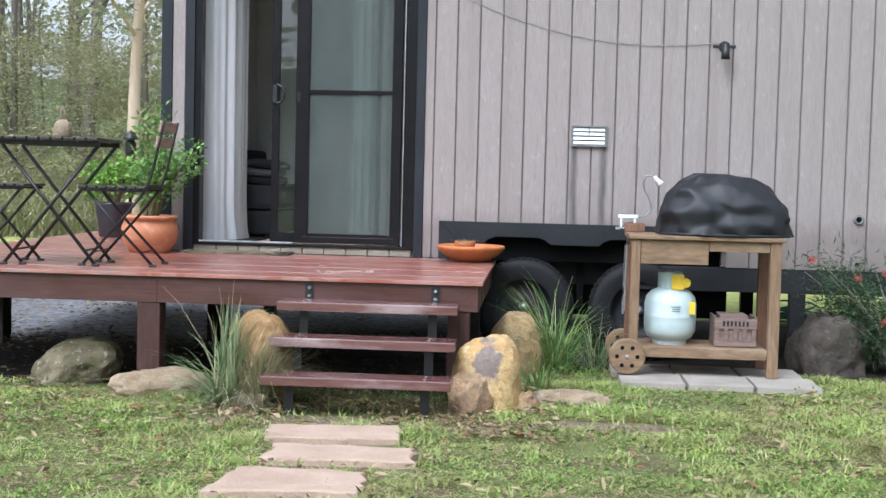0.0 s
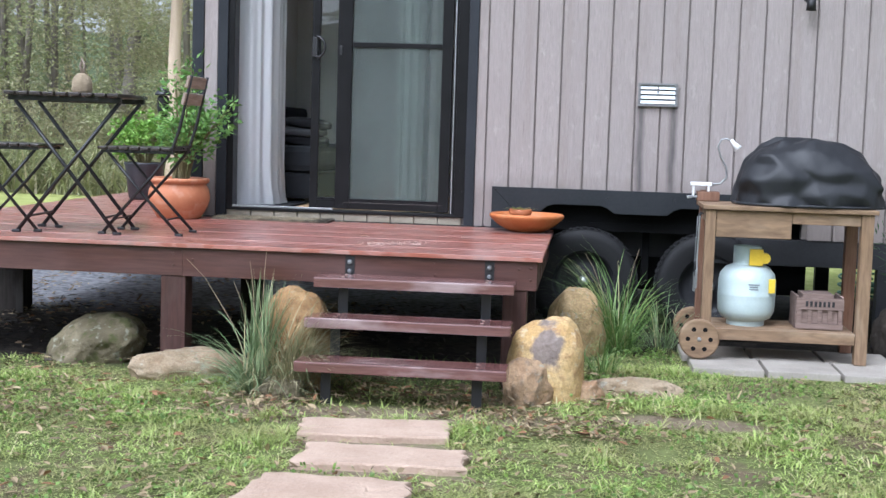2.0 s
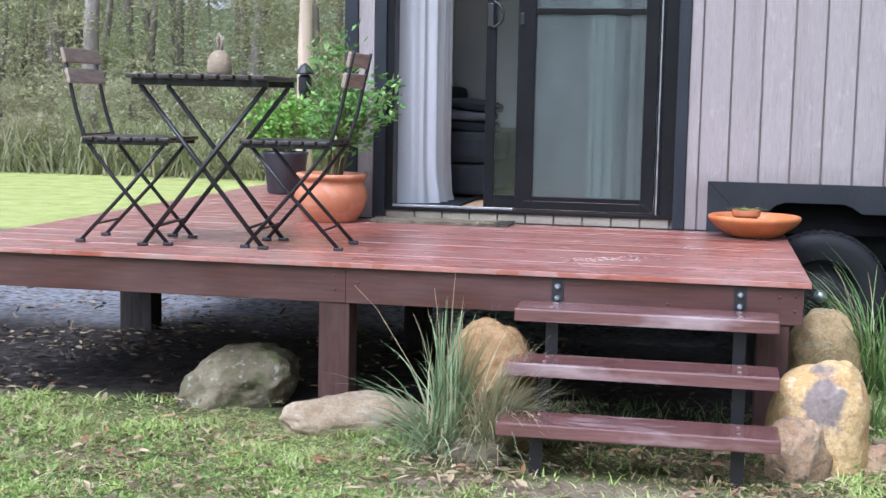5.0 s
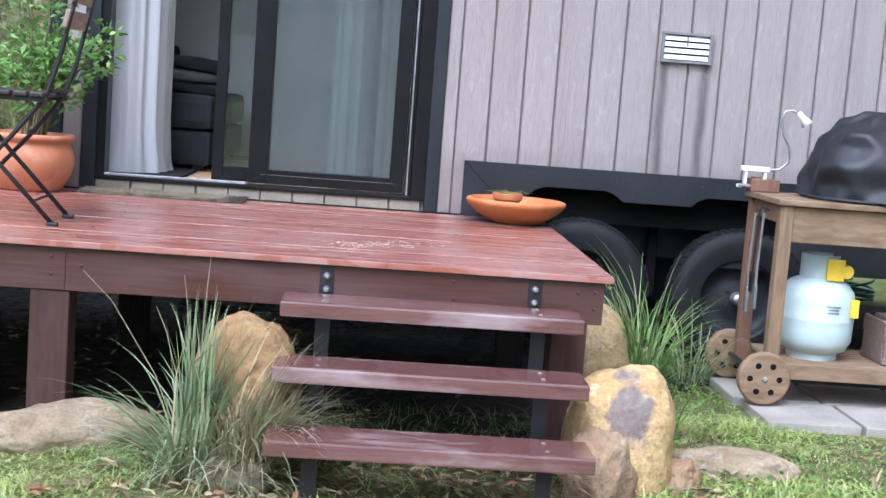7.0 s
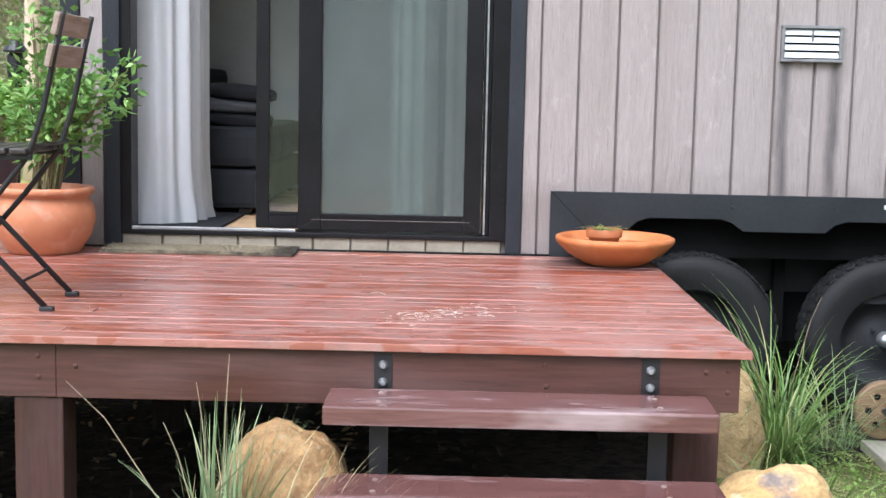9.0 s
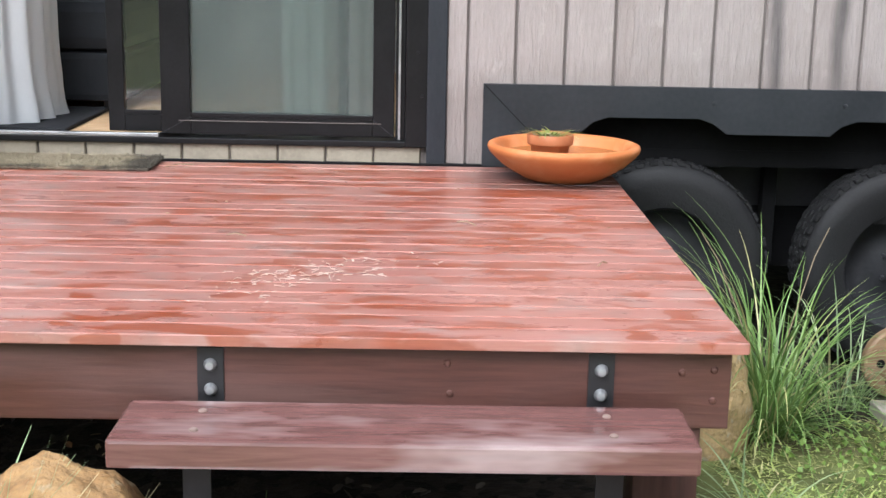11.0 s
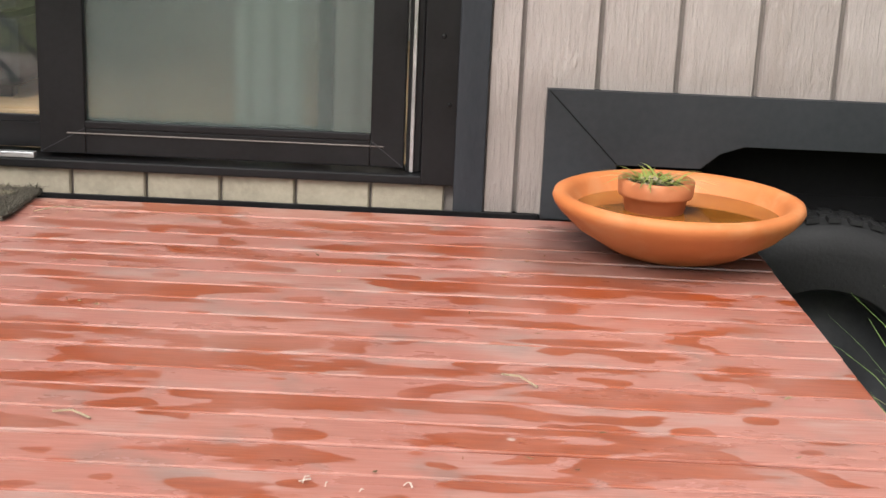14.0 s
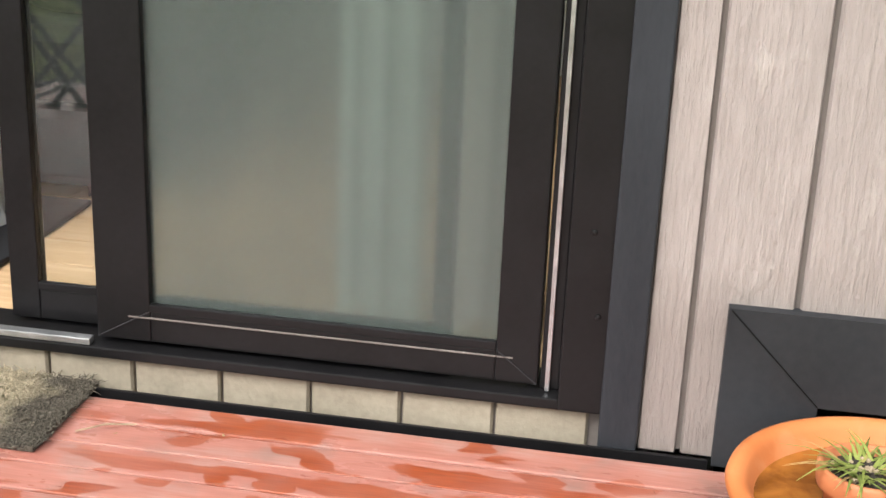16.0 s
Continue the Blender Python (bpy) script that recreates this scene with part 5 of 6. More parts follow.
    part("bowl", lathe([(0, 0.001), (0.095, 0.0), (0.125, 0.012), (0.180, 0.045), (0.213, 0.076), (0.222, 0.087), (0.226, 0.097), (0.223, 0.106), (0.213, 0.110), (0.202, 0.107), (0.194, 0.097), (0.184, 0.072), (0.15, 0.042), (0.10, 0.022), (0, 0.02)], 72), TERRA_DISH, dish, smooth=True)
    part("water", lathe([(0, 0.076), (0.1, 0.076), (0.1855, 0.076)], 60), WATER, dish, "still brown water")
    dish.scale = (0.978, 0.978, 0.978)
    small = base("small_flower_pot", 0.858, -0.232, DECK_Z + 0.0215, 0, "small terracotta pot with sprigs standing in the dish", "plant pot")
    part("pot", lathe([(0, 0), (0.040, 0), (0.043, 0.004), (0.054, 0.072), (0.062, 0.074), (0.0635, 0.079), (0.0645, 0.099), (0.062, 0.102), (0.056, 0.101), (0.052, 0.086), (0, 0.084)], 36), TERRA_SMALL, small, smooth=True)
    part("soil", lathe([(0, 0.094), (0.03, 0.098), (0.0535, 0.09)], 20), SOIL, small)
    small.scale = (1.05, 1.05, 1.08)
    n = 70
    r, a = 0.036 * rng.uniform(0, 1, n) ** 0.5, rng.uniform(0, math.tau, n)
    roots = np.stack([r * np.cos(a), r * np.sin(a), np.full(n, 0.094)], 1)
    v, f = blades(rng, roots, rng.uniform(0.014, 0.034, n), np.full(n, 0.0052), rng.uniform(0.9, 2.8, n), 4, a + rng.normal(0, 0.8, n))
    mass("sprigs", v, f, SUCCULENT, small)["kind"] = "stuff"
    pebbles = bmesh.new()
    for k in range(22):
        aa, rr = rng.uniform(0, math.tau), rng.uniform(0, 0.048)
        m = Matrix.Translation((rr * math.cos(aa), rr * math.sin(aa), 0.097)) @ Matrix.Scale(rng.uniform(0.002, 0.005), 4)
        bmesh.ops.create_icosphere(pebbles, subdivisions=1, radius=1, matrix=m)
    part("pebbles", pebbles, STRAW, small)["kind"] = "stuff"

    mat = base("door_mat", -0.66, -0.13, DECK_Z + 0.0015, 0, "worn coir door mat with a bleached rear edge", "mat")
    bm = boxed(-0.36, 0.36, -0.115, 0.115, 0.0, 0.011, bevel=0.004)
    part("backing", bm, COIR, mat)
    fr = np.stack([rng.uniform(-0.365, 0.368, 6000), rng.uniform(-0.12, 0.12, 6000), np.full(6000, 0.008)], 1)
    v, f = blades(rng, fr, rng.uniform(0.006, 0.014, 6000), np.full(6000, 0.003), rng.uniform(0.3, 1.8, 6000), 2)
    mass("fibres", v, f, COIR, mat)["kind"] = "stuff"
    # a dry seed head dropped on the boards
    head = base("dry_seed_head", 0.29, -1.44, DECK_Z + 0.002, 20, "broken dry seed head lying on the deck", "twig")
    for k in range(130):
        a = rng.normal(0.35, 0.95) + (math.pi if k % 3 == 0 else 0)
        u = rng.normal(0, 0.11)
        p0 = np.array([u - 0.02, u * 0.35 + rng.normal(0, 0.055), 0.0009])
        p1 = p0 + np.array([math.cos(a), math.sin(a), 0.0]) * rng.uniform(0.004, 0.024)
        part("stalk", tube(bmesh.new(), [p0, (p0 + p1) / 2 + (0, rng.normal(0, 0.004), 0.001), p1], rng.uniform(0.0006, 0.0011), 4), PALE_STALK, head)


def build_deck_litter():
    rng = np.random.default_rng(77)
    n = 90
    p = np.stack([rng.uniform(-1.0, 1.03, n), rng.uniform(-1.85, -0.1, n), np.full(n, DECK_Z + 0.0025)], 1)
    v, f = leaves(rng, p, 0.013, 0.004, np.tile([0.0, 0.0, -0.4], (n, 1)), 0.0)
    v[:, 2] = np.clip(v[:, 2], DECK_Z + 0.0015, DECK_Z + 0.006)
    tagged(mass("deck_specks", v, f, DRY_LEAF), "tiny pale leaf scraps on the wet deck", "leaf litter", kind="stuff")
    for k, (x, y, a, ln) in enumerate(((-0.27, -0.17, 0.5, 0.09), (0.62, -0.95, 2.4, 0.06), (0.05, -1.1, -0.3, 0.05), (0.86, -1.35, 1.0, 0.045))):
        twig = base("straw_stalk", x, y, DECK_Z + 0.004, 0, "short pale straw stalk lying on the deck", "twig", "straw stalks on the deck")
        part("stalk", tube(bmesh.new(), [(0, 0, 0), (math.cos(a) * ln * 0.5, math.sin(a) * ln * 0.5, 0.006), (math.cos(a) * ln, math.sin(a) * ln, 0.0)], 0.0015, 5), STRAW, twig)


# ---- the wall's fittings ----
def build_vent():
    vent = base("wall_vent", 1.643, -0.012, 1.473, 0, "grey framed wall vent with pale louvre slats", "vent")
    w, h = 0.117, 0.069
    for x0, x1, z0, z1 in ((-w, w, h - 0.012, h), (-w, w, -h, -h + 0.012), (-w, -w + 0.014, -h + 0.0125, h - 0.0125), (w - 0.014, w, -h + 0.0125, h - 0.0125)):
        part("frame", boxed(x0, x1, -0.022, 0.0, z0, z1, bevel=0.002), VENT_GREY, vent)
    part("backing", boxed(-w + 0.012, w - 0.012, -0.004, -0.001, -h + 0.01, h - 0.01, bevel=0), BLACK, vent)
    for k in range(4):
        z = -0.047 + k * 0.0285
        bm = boxed(-w + 0.015, w - 0.015, -0.002, 0.002, -0.0115, 0.0115, bevel=0.001)
        bmesh.ops.transform(bm, matrix=Matrix.Translation((0, -0.012, z + 0.004)) @ Matrix.Rotation(radians(-28), 4, "X"), verts=bm.verts)
        part("slat", bm, LOUVRE, vent, "pale blue-white louvre slat")
    part("mullion", boxed(-0.004, 0.004, -0.0225, -0.019, 0.008, 0.05, bevel=0.001), VENT_GREY, vent)


def build_wall_lamp():
    lamp = base("wall_light", 2.50, -0.012, 2.07, 0, "small dark wall spotlight on the cladding", "wall light")
    part("plate", turned_x(lathe([(0, 0.012), (0.035, 0.012), (0.038, 0.0), (0, 0)], 24), 0, 0, 0), STEEL, lamp)
    part("arm", tube(bmesh.new(), [(0, -0.01, 0), (0, -0.05, 0.01), (0, -0.07, -0.005)], 0.008, 8), STEEL, lamp)
    part("head", lathe([(0, 0.02), (0.022, 0.018), (0.026, -0.05), (0.03, -0.085), (0.024, -0.085), (0, -0.06)], 20, 0, -0.075, 0), STEEL, lamp, smooth=True)
    for s in (-1, 1):
        part("fixing_tab", boxed(s * 0.055 - 0.018, s * 0.055 + 0.018, -0.006, 0.0, -0.008, 0.012), STEEL, lamp)
    cable = base("festoon_cable", 1.6, -0.02, 2.2, 0, "thin grey cable sagging across the cladding", "cable")
    bm = bmesh.new()
    pts = []
    for k in range(30):
        u = k / 29
        pts.append((-0.95 + 1.85 * u, 0.0, 0.35 * (1 - u) ** 2 + 0.05 * (1 - u) - 0.16 + 0.06 * u * u - 0.05 * math.sin(u * math.pi)))
    part("wire", tube(bm, pts, 0.0022, 6), ZINC, cable)
    for i, (z, r, mat) in enumerate(((0.97, 0.032, VENT_GREY), (0.68, 0.012, BLACK))):
        inlet = base("pipe_inlet", 3.40, -0.012, z, 0, "round grey service inlet on the cladding" if i == 0 else "small dark pipe hole in the cladding", "inlet")
        part("ring", turned_x(lathe([(r * 0.55, 0.0), (r * 0.55, 0.016), (r * 0.8, 0.022), (r, 0.014), (r, 0.0)], 24), 0, 0, 0), mat, inlet, smooth=True)
        part("plug", turned_x(lathe([(0, 0.006), (r * 0.54, 0.006), (r * 0.54, 0.0)], 20), 0, 0, 0), BLACK, inlet)


# ---- the barbecue corner ----
def build_cart():
    top = 0.038
    cart = base("barbecue_cart", 2.31, -0.65, top, 0, "treated pine barbecue trolley on wooden wheels", "trolley")

    def put(name, mat, *s, bevel=0.004, label=""):
        x0, x1, y0, y1, z0, z1 = s
        return part(name, boxed(x0 - 2.31, x1 - 2.31, y0 + 0.65, y1 + 0.65, z0 - top, z1 - top, bevel=bevel), mat, cart, label)

    put("leg", CART_UP, 1.885, 1.94, -0.885, -0.835, 0.12, 0.845)
    put("leg", CART_RED, 1.885, 1.94, -0.465, -0.415, 0.12, 0.93, label="reddish pine rear leg")
    put("leg", CART_UP, 2.70, 2.765, -0.885, -0.825, 0.039, 0.845)
    put("leg", CART_RED, 2.70, 2.765, -0.475, -0.415, 0.039, 0.845, label="reddish pine rear leg")
    for k in range(5):
        y0 = -0.90 + k * 0.101
        put("top_board", CART, 1.87, 2.785, y0, y0 + 0.098, 0.846, 0.870)
    put("end_block", CART_RED, 1.865, 1.99, -0.50, -0.41, 0.871, 0.925, bevel=0.005)
    put("front_panel", CART, 1.942, 2.34, -0.875, -0.853, 0.700, 0.843, label="pale pine drawer front")
    put("apron", CART, 2.342, 2.698, -0.875, -0.853, 0.782, 0.843)
    put("apron", CART, 1.942, 2.698, -0.445, -0.425, 0.775, 0.843)
    put("side_rail", CART, 1.90, 1.925, -0.833, -0.467, 0.77, 0.843)
    put("side_rail", CART, 2.72, 2.745, -0.823, -0.477, 0.77, 0.843)
    put("shelf_rail", CART, 1.942, 2.698, -0.885, -0.852, 0.145, 0.205)
    put("shelf_rail", CART, 1.942, 2.698, -0.455, -0.425, 0.145, 0.205)
    for k in range(4):
        y0 = -0.85 + k * 0.099
        put("shelf_slat", CART, 1.945, 2.70, y0, y0 + 0.09, 0.188, 0.2065)
    part("axle", tube(bmesh.new(), [(1.878 - 2.31, -0.27, 0.108), (1.878 - 2.31, 0.25, 0.108)], 0.012, 10), STEEL, cart)
    for y in (-0.905, -0.385):
        w = base("wheel", 1.878 - 2.31, y + 0.65, 0.109)
        w.parent = cart
        bm = turned_x(lathe([(0.012, 0.018), (0.03, 0.02), (0.1, 0.02), (0.107, 0.014), (0.108, 0), (0.107, -0.014), (0.1, -0.018), (0.012, -0.018)], 44), 0, 0, 0)
        part("disc", bm, CART, w, "round plywood wheel disc")
        for k in range(6):
            a = math.tau * k / 6
            part("hole", turned_x(lathe([(0, 0.0205), (0.0125, 0.0205), (0.0125, 0.019)], 14), 0.06 * math.cos(a), 0, 0.06 * math.sin(a)), BLACK, w)
        part("hub_bolt", turned_x(lathe([(0, 0.03), (0.008, 0.028), (0.012, 0.019)], 12), 0, 0, 0), ZINC, w)

    # fitted black cover over the barbecue: slack cloth that breaks into flat facets and soft creases
    rng = random.Random(14)
    bm = bmesh.new()
    nu, nv = 23, 7
    rows = []
    for j in range(nv + 1):
        t = j / nv
        prof = (1 - t ** 2.6) ** 0.7 if j < nv else 0.0
        zz = 0.365 * (1 - (1 - t) ** 1.3)
        row = []
        for i in range(nu):
            a = math.tau * (i + 0.5 * (j % 2) + rng.uniform(-0.22, 0.22)) / nu
            sq = 1 / (abs(math.cos(a)) ** 2.8 + abs(math.sin(a)) ** 2.8) ** (1 / 2.8)
            slack = 1 + rng.uniform(-0.13, 0.05) * (1.2 - t) + (0.03 if j == 0 else 0.0)
            x, y = 0.405 * prof * math.cos(a) * sq * slack, 0.265 * prof * math.sin(a) * sq * slack
            row.append(bm.verts.new((x, y, zz + (rng.uniform(-0.024, 0.02) if 0 < j < nv else 0.006 * math.sin(a * 5) if j == 0 else 0) - 0.035 * x / 0.4 * t)))
        rows.append(row)
    for a, b in zip(rows, rows[1:]):
        for i in range(nu):
            bm.faces.new((a[i], a[(i + 1) % nu], b[(i + 1) % nu], b[i]))
    bmesh.ops.remove_doubles(bm, verts=bm.verts, dist=1e-5)
    bmesh.ops.triangulate(bm, faces=bm.faces)
    bmesh.ops.subdivide_edges(bm, edges=bm.edges, cuts=3, use_grid_fill=True)
    bmesh.ops.smooth_vert(bm, verts=[v for v in bm.verts if v.co.z > 0.012], factor=0.5, use_axis_x=True, use_axis_y=True, use_axis_z=True)
    for v in bm.verts:
        v.co += v.co.normalized() * 0.006 * noise.noise(v.co * 16)
    cover = base("barbecue_cover", 2.445, -0.65, 0.880, 0, "wrinkled black vinyl cover over a barbecue", "cover")
    part("shell", bm, COVER, cover, smooth=True)
    ring = []
    for i in range(73):
        a = math.tau * i / 72
        sq = 1 / (abs(math.cos(a)) ** 2.8 + abs(math.sin(a)) ** 2.8) ** (1 / 2.8)
        wave = 0.965 + 0.012 * math.sin(a * 11)
        ring.append((0.405 * math.cos(a) * sq * wave, 0.265 * math.sin(a) * sq * wave, 0.0))
    part("hem", tube(bmesh.new(), ring, 0.0085, 6), COVER, cover, "gathered elastic hem", True)

    # gas bottle
    gas = base("gas_bottle", 2.145, -0.665, 0.2065, 0, "pale blue-white gas bottle with yellow tag and cap", "gas bottle")
    gas.scale = (0.98, 0.98, 1.0)
    part("foot_ring", lathe([(0.098, 0), (0.105, 0), (0.105, 0.035), (0.098, 0.035)], 36), GAS_WHITE, gas)
    part("tank", lathe([(0, 0.018), (0.09, 0.02), (0.135, 0.04), (0.157, 0.08), (0.159, 0.13), (0.1595, 0.165), (0.161, 0.17), (0.1595, 0.175), (0.159, 0.24), (0.15, 0.285), (0.12, 0.32), (0.07, 0.342), (0, 0.35)], 56), GAS_WHITE, gas, smooth=True)
    bm = bmesh.new()
    for i in range(30):
        a0, a1 = radians(35) + radians(290) * i / 30, radians(35) + radians(290) * (i + 1) / 30
        v = [bm.verts.new((0.082 * math.cos(a), 0.082 * math.sin(a), z)) for a, z in ((a0, 0.325), (a1, 0.325), (a1, 0.435), (a0, 0.435))]
        bm.faces.new(v)
    bmesh.ops.remove_doubles(bm, verts=bm.verts, dist=1e-4)
    bmesh.ops.solidify(bm, geom=bm.faces, thickness=0.004)
    part("collar", bm, GAS_WHITE, gas)
    part("valve", lathe([(0, 0.34), (0.025, 0.34), (0.022, 0.40), (0.03, 0.405), (0.03, 0.425), (0, 0.43)], 16), ZINC, gas)
    part("tag", boxed(-0.005, 0.07, -0.105, -0.089, 0.335, 0.425, bevel=0.003), YELLOW, gas, "yellow warning tag")
    part("cap", turned_x(lathe([(0, 0.05), (0.026, 0.05), (0.029, 0.045), (0.029, 0.0), (0, 0)], 20), 0.082, -0.055, 0.375), YELLOW, gas, "yellow outlet cap")
    part("sticker", boxed(0.105, 0.14, -0.128, -0.102, 0.19, 0.265, bevel=0.003), YELLOW, gas, "yellow sticker")
    for k, ww in enumerate((0.06, 0.045, 0.05)):
        part("print_bar", boxed(0.02 - ww / 2, 0.02 + ww / 2, -0.1605, -0.1575, 0.232 - k * 0.013, 0.238 - k * 0.013, bevel=0), LABEL_INK, gas)

    crate = base("bottle_crate", 2.525, -0.67, 0.2065, 0, "small grey-brown wooden crate with printed lettering", "crate")
    crate.scale = (0.83, 0.9, 0.97)
    for y in (-0.13, 0.13):
        part("board", boxed(-0.152, 0.152, y - 0.007, y + 0.007, 0.005, 0.035), CRATE, crate)
        part("board", boxed(-0.152, 0.152, y - 0.007, y + 0.007, 0.115, 0.175), CRATE, crate)
        for k in range(5):
            x = -0.13 + k * 0.065
            part("upright", boxed(x - 0.014, x + 0.014, y - 0.006, y + 0.006, 0.0355, 0.1145, bevel=0.002), CRATE, crate)
    for x in (-0.145, 0.145):
        part("end_board", boxed(x - 0.007, x + 0.007, -0.122, 0.122, 0.005, 0.19), CRATE, crate)
    part("bottom", boxed(-0.137, 0.137, -0.122, 0.122, 0.0, 0.012, bevel=0.002), CRATE, crate)
    part("front_board", boxed(-0.144, 0.144, -0.123, -0.117, 0.0125, 0.18, bevel=0.002), CRATE, crate)
    for k in range(7):
        x = -0.085 + k * 0.028
        part("letter_bar", boxed(x - 0.008, x + 0.008, -0.1385, -0.1372, 0.132, 0.162, bevel=0), STEEL, crate)
    part("contents", boxed(-0.11, 0.09, -0.10, 0.10, 0.10, 0.20, bevel=0.006), CRATE, crate, "folded grey card in the crate")

    clip = base("clamp_light", 1.90, -0.47, 0.925, 0, "white clamp-on lamp with a bent goose neck", "lamp")
    part("clamp", boxed(-0.075, 0.045, -0.02, 0.02, 0.03, 0.052, bevel=0.004), WHITE_PLASTIC, clip)
    part("clamp_leg", boxed(-0.062, -0.05, -0.015, 0.015, -0.025, 0.0295), WHITE_PLASTIC, clip)
    part("clamp_leg", boxed(0.02, 0.034, -0.015, 0.015, 0.0, 0.0295), WHITE_PLASTIC, clip)
    part("jaw", boxed(-0.085, 0.0, -0.018, 0.018, -0.037, -0.0255), ZINC, clip)
    part("screw_knob", lathe([(0, -0.055), (0.014, -0.052), (0.016, -0.04), (0, -0.038)], 14, -0.075, 0, 0.012), WHITE_PLASTIC, clip)
    neck = [(0.04, 0, 0.04), (0.09, 0, 0.045), (0.125, -0.005, 0.08), (0.12, -0.01, 0.14), (0.085, -0.015, 0.20), (0.068, -0.02, 0.255), (0.085, -0.025, 0.295), (0.115, -0.03, 0.30), (0.14, -0.035, 0.285)]
    part("goose_neck", tube(bmesh.new(), neck, 0.0055, 8), ZINC, clip, "flexible silver neck", True)
    bm = lathe([(0, 0.03), (0.01, 0.028), (0.013, 0.0), (0.026, -0.035), (0.024, -0.036), (0, -0.02)], 20)
    bmesh.ops.transform(bm, matrix=Matrix.Translation((0.155, -0.038, 0.272)) @ Matrix.Rotation(radians(-40), 4, "Y"), verts=bm.verts)
    part("lamp_head", bm, WHITE_PLASTIC, clip, smooth=True)
    # tools that hang from the trolley's end
    for k, (y, z0, lng, mat) in enumerate(((-0.72, 0.80, 0.40, ZINC), (-0.66, 0.80, 0.34, STEEL), (-0.60, 0.79, 0.42, ZINC))):
        tool = base("barbecue_tool", 1.868, y, z0, 0, "long barbecue tool hanging from the trolley's end", "tool", "hanging barbecue tools")
        part("shaft", tube(bmesh.new(), [(0, 0, 0), (-0.006, 0, -lng * 0.6), (-0.004, 0, -lng * 0.75)], 0.005, 6), mat, tool)
        part("blade", boxed(-0.012, 0.0, -0.018, 0.018, -lng, -lng * 0.75, bevel=0.003), mat, tool)
        part("hook", tube(bmesh.new(), [(0, 0, 0), (0.008, 0, 0.018), (0.018, 0, 0.01)], 0.004, 6), STEEL, tool)


def build_paving():
    paving = base("paving", 2.35, -0.85, 0, label="pale concrete pavers under the trolley", category="paving", kind="structure")
    rng = random.Random(7)
    for i in range(3):
        for j in range(2):
            x0, y0 = 1.80 + i * 0.385 + (0.0 if j else 0.03), -1.17 + j * 0.395 + rng.uniform(-0.01, 0.01) - i * 0.01
            part("paver", boxed(x0 - 2.35, x0 - 2.35 + 0.368, y0 + 0.85, y0 + 0.85 + 0.38, -0.02, 0.037 + rng.uniform(-0.002, 0.001), bevel=0.006), PAVER, paving)
    path = base("stepping_path", 0.45, -3.5, 0, label="row of pinkish sandstone flags set in the lawn", category="path", kind="structure")
    flags = (((0.12, -2.80), (0.73, -2.73), (0.75, -3.03), (0.17, -3.10)), ((0.24, -3.21), (0.84, -3.22), (0.855, -3.49), (0.235, -3.52)),
             ((0.19, -3.69), (0.69, -3.69), (0.72, -4.02), (0.14, -4.10)), ((0.30, -4.29), (0.825, -4.25), (0.865, -4.60), (0.29, -4.68)),
             ((0.36, -4.90), (0.98, -4.88), (0.97, -5.22), (0.34, -5.25)))
    for k, corners in enumerate(flags):
        rg = random.Random(30 + k)
        bm = bmesh.new()
        ring = []
        for a, b in zip(corners, corners[1:] + corners[:1]):
            for s in range(7):
                u = s / 7
                ring.append((a[0] + (b[0] - a[0]) * u - 0.45 + rg.uniform(-0.014, 0.014), a[1] + (b[1] - a[1]) * u + 3.5 + rg.uniform(-0.012, 0.012)))
        cx, cy = sum(p[0] for p in ring) / len(ring), sum(p[1] for p in ring) / len(ring)
        foot = [bm.verts.new((x, y, -0.02)) for x, y in ring]
        edge = [bm.verts.new((x, y, 0.024 + rg.uniform(-0.003, 0.003))) for x, y in ring]
        top = [bm.verts.new((cx + (x - cx) * 0.975, cy + (y - cy) * 0.965, 0.031 + rg.uniform(-0.002, 0.002))) for x, y in ring]
        inner = [bm.verts.new((cx + (x - cx) * 0.5, cy + (y - cy) * 0.5, 0.032 + rg.uniform(-0.003, 0.003))) for x, y in ring]
        for a, b in ((foot, edge), (edge, top), (top, inner)):
            for i in range(len(ring)):
                j = (i + 1) % len(ring)
                bm.faces.new((a[i], a[j], b[j], b[i]))
        bm.faces.new(inner)
        bmesh.ops.recalc_face_normals(bm, faces=bm.faces)
        part("flagstone", bm, FLAG, path)


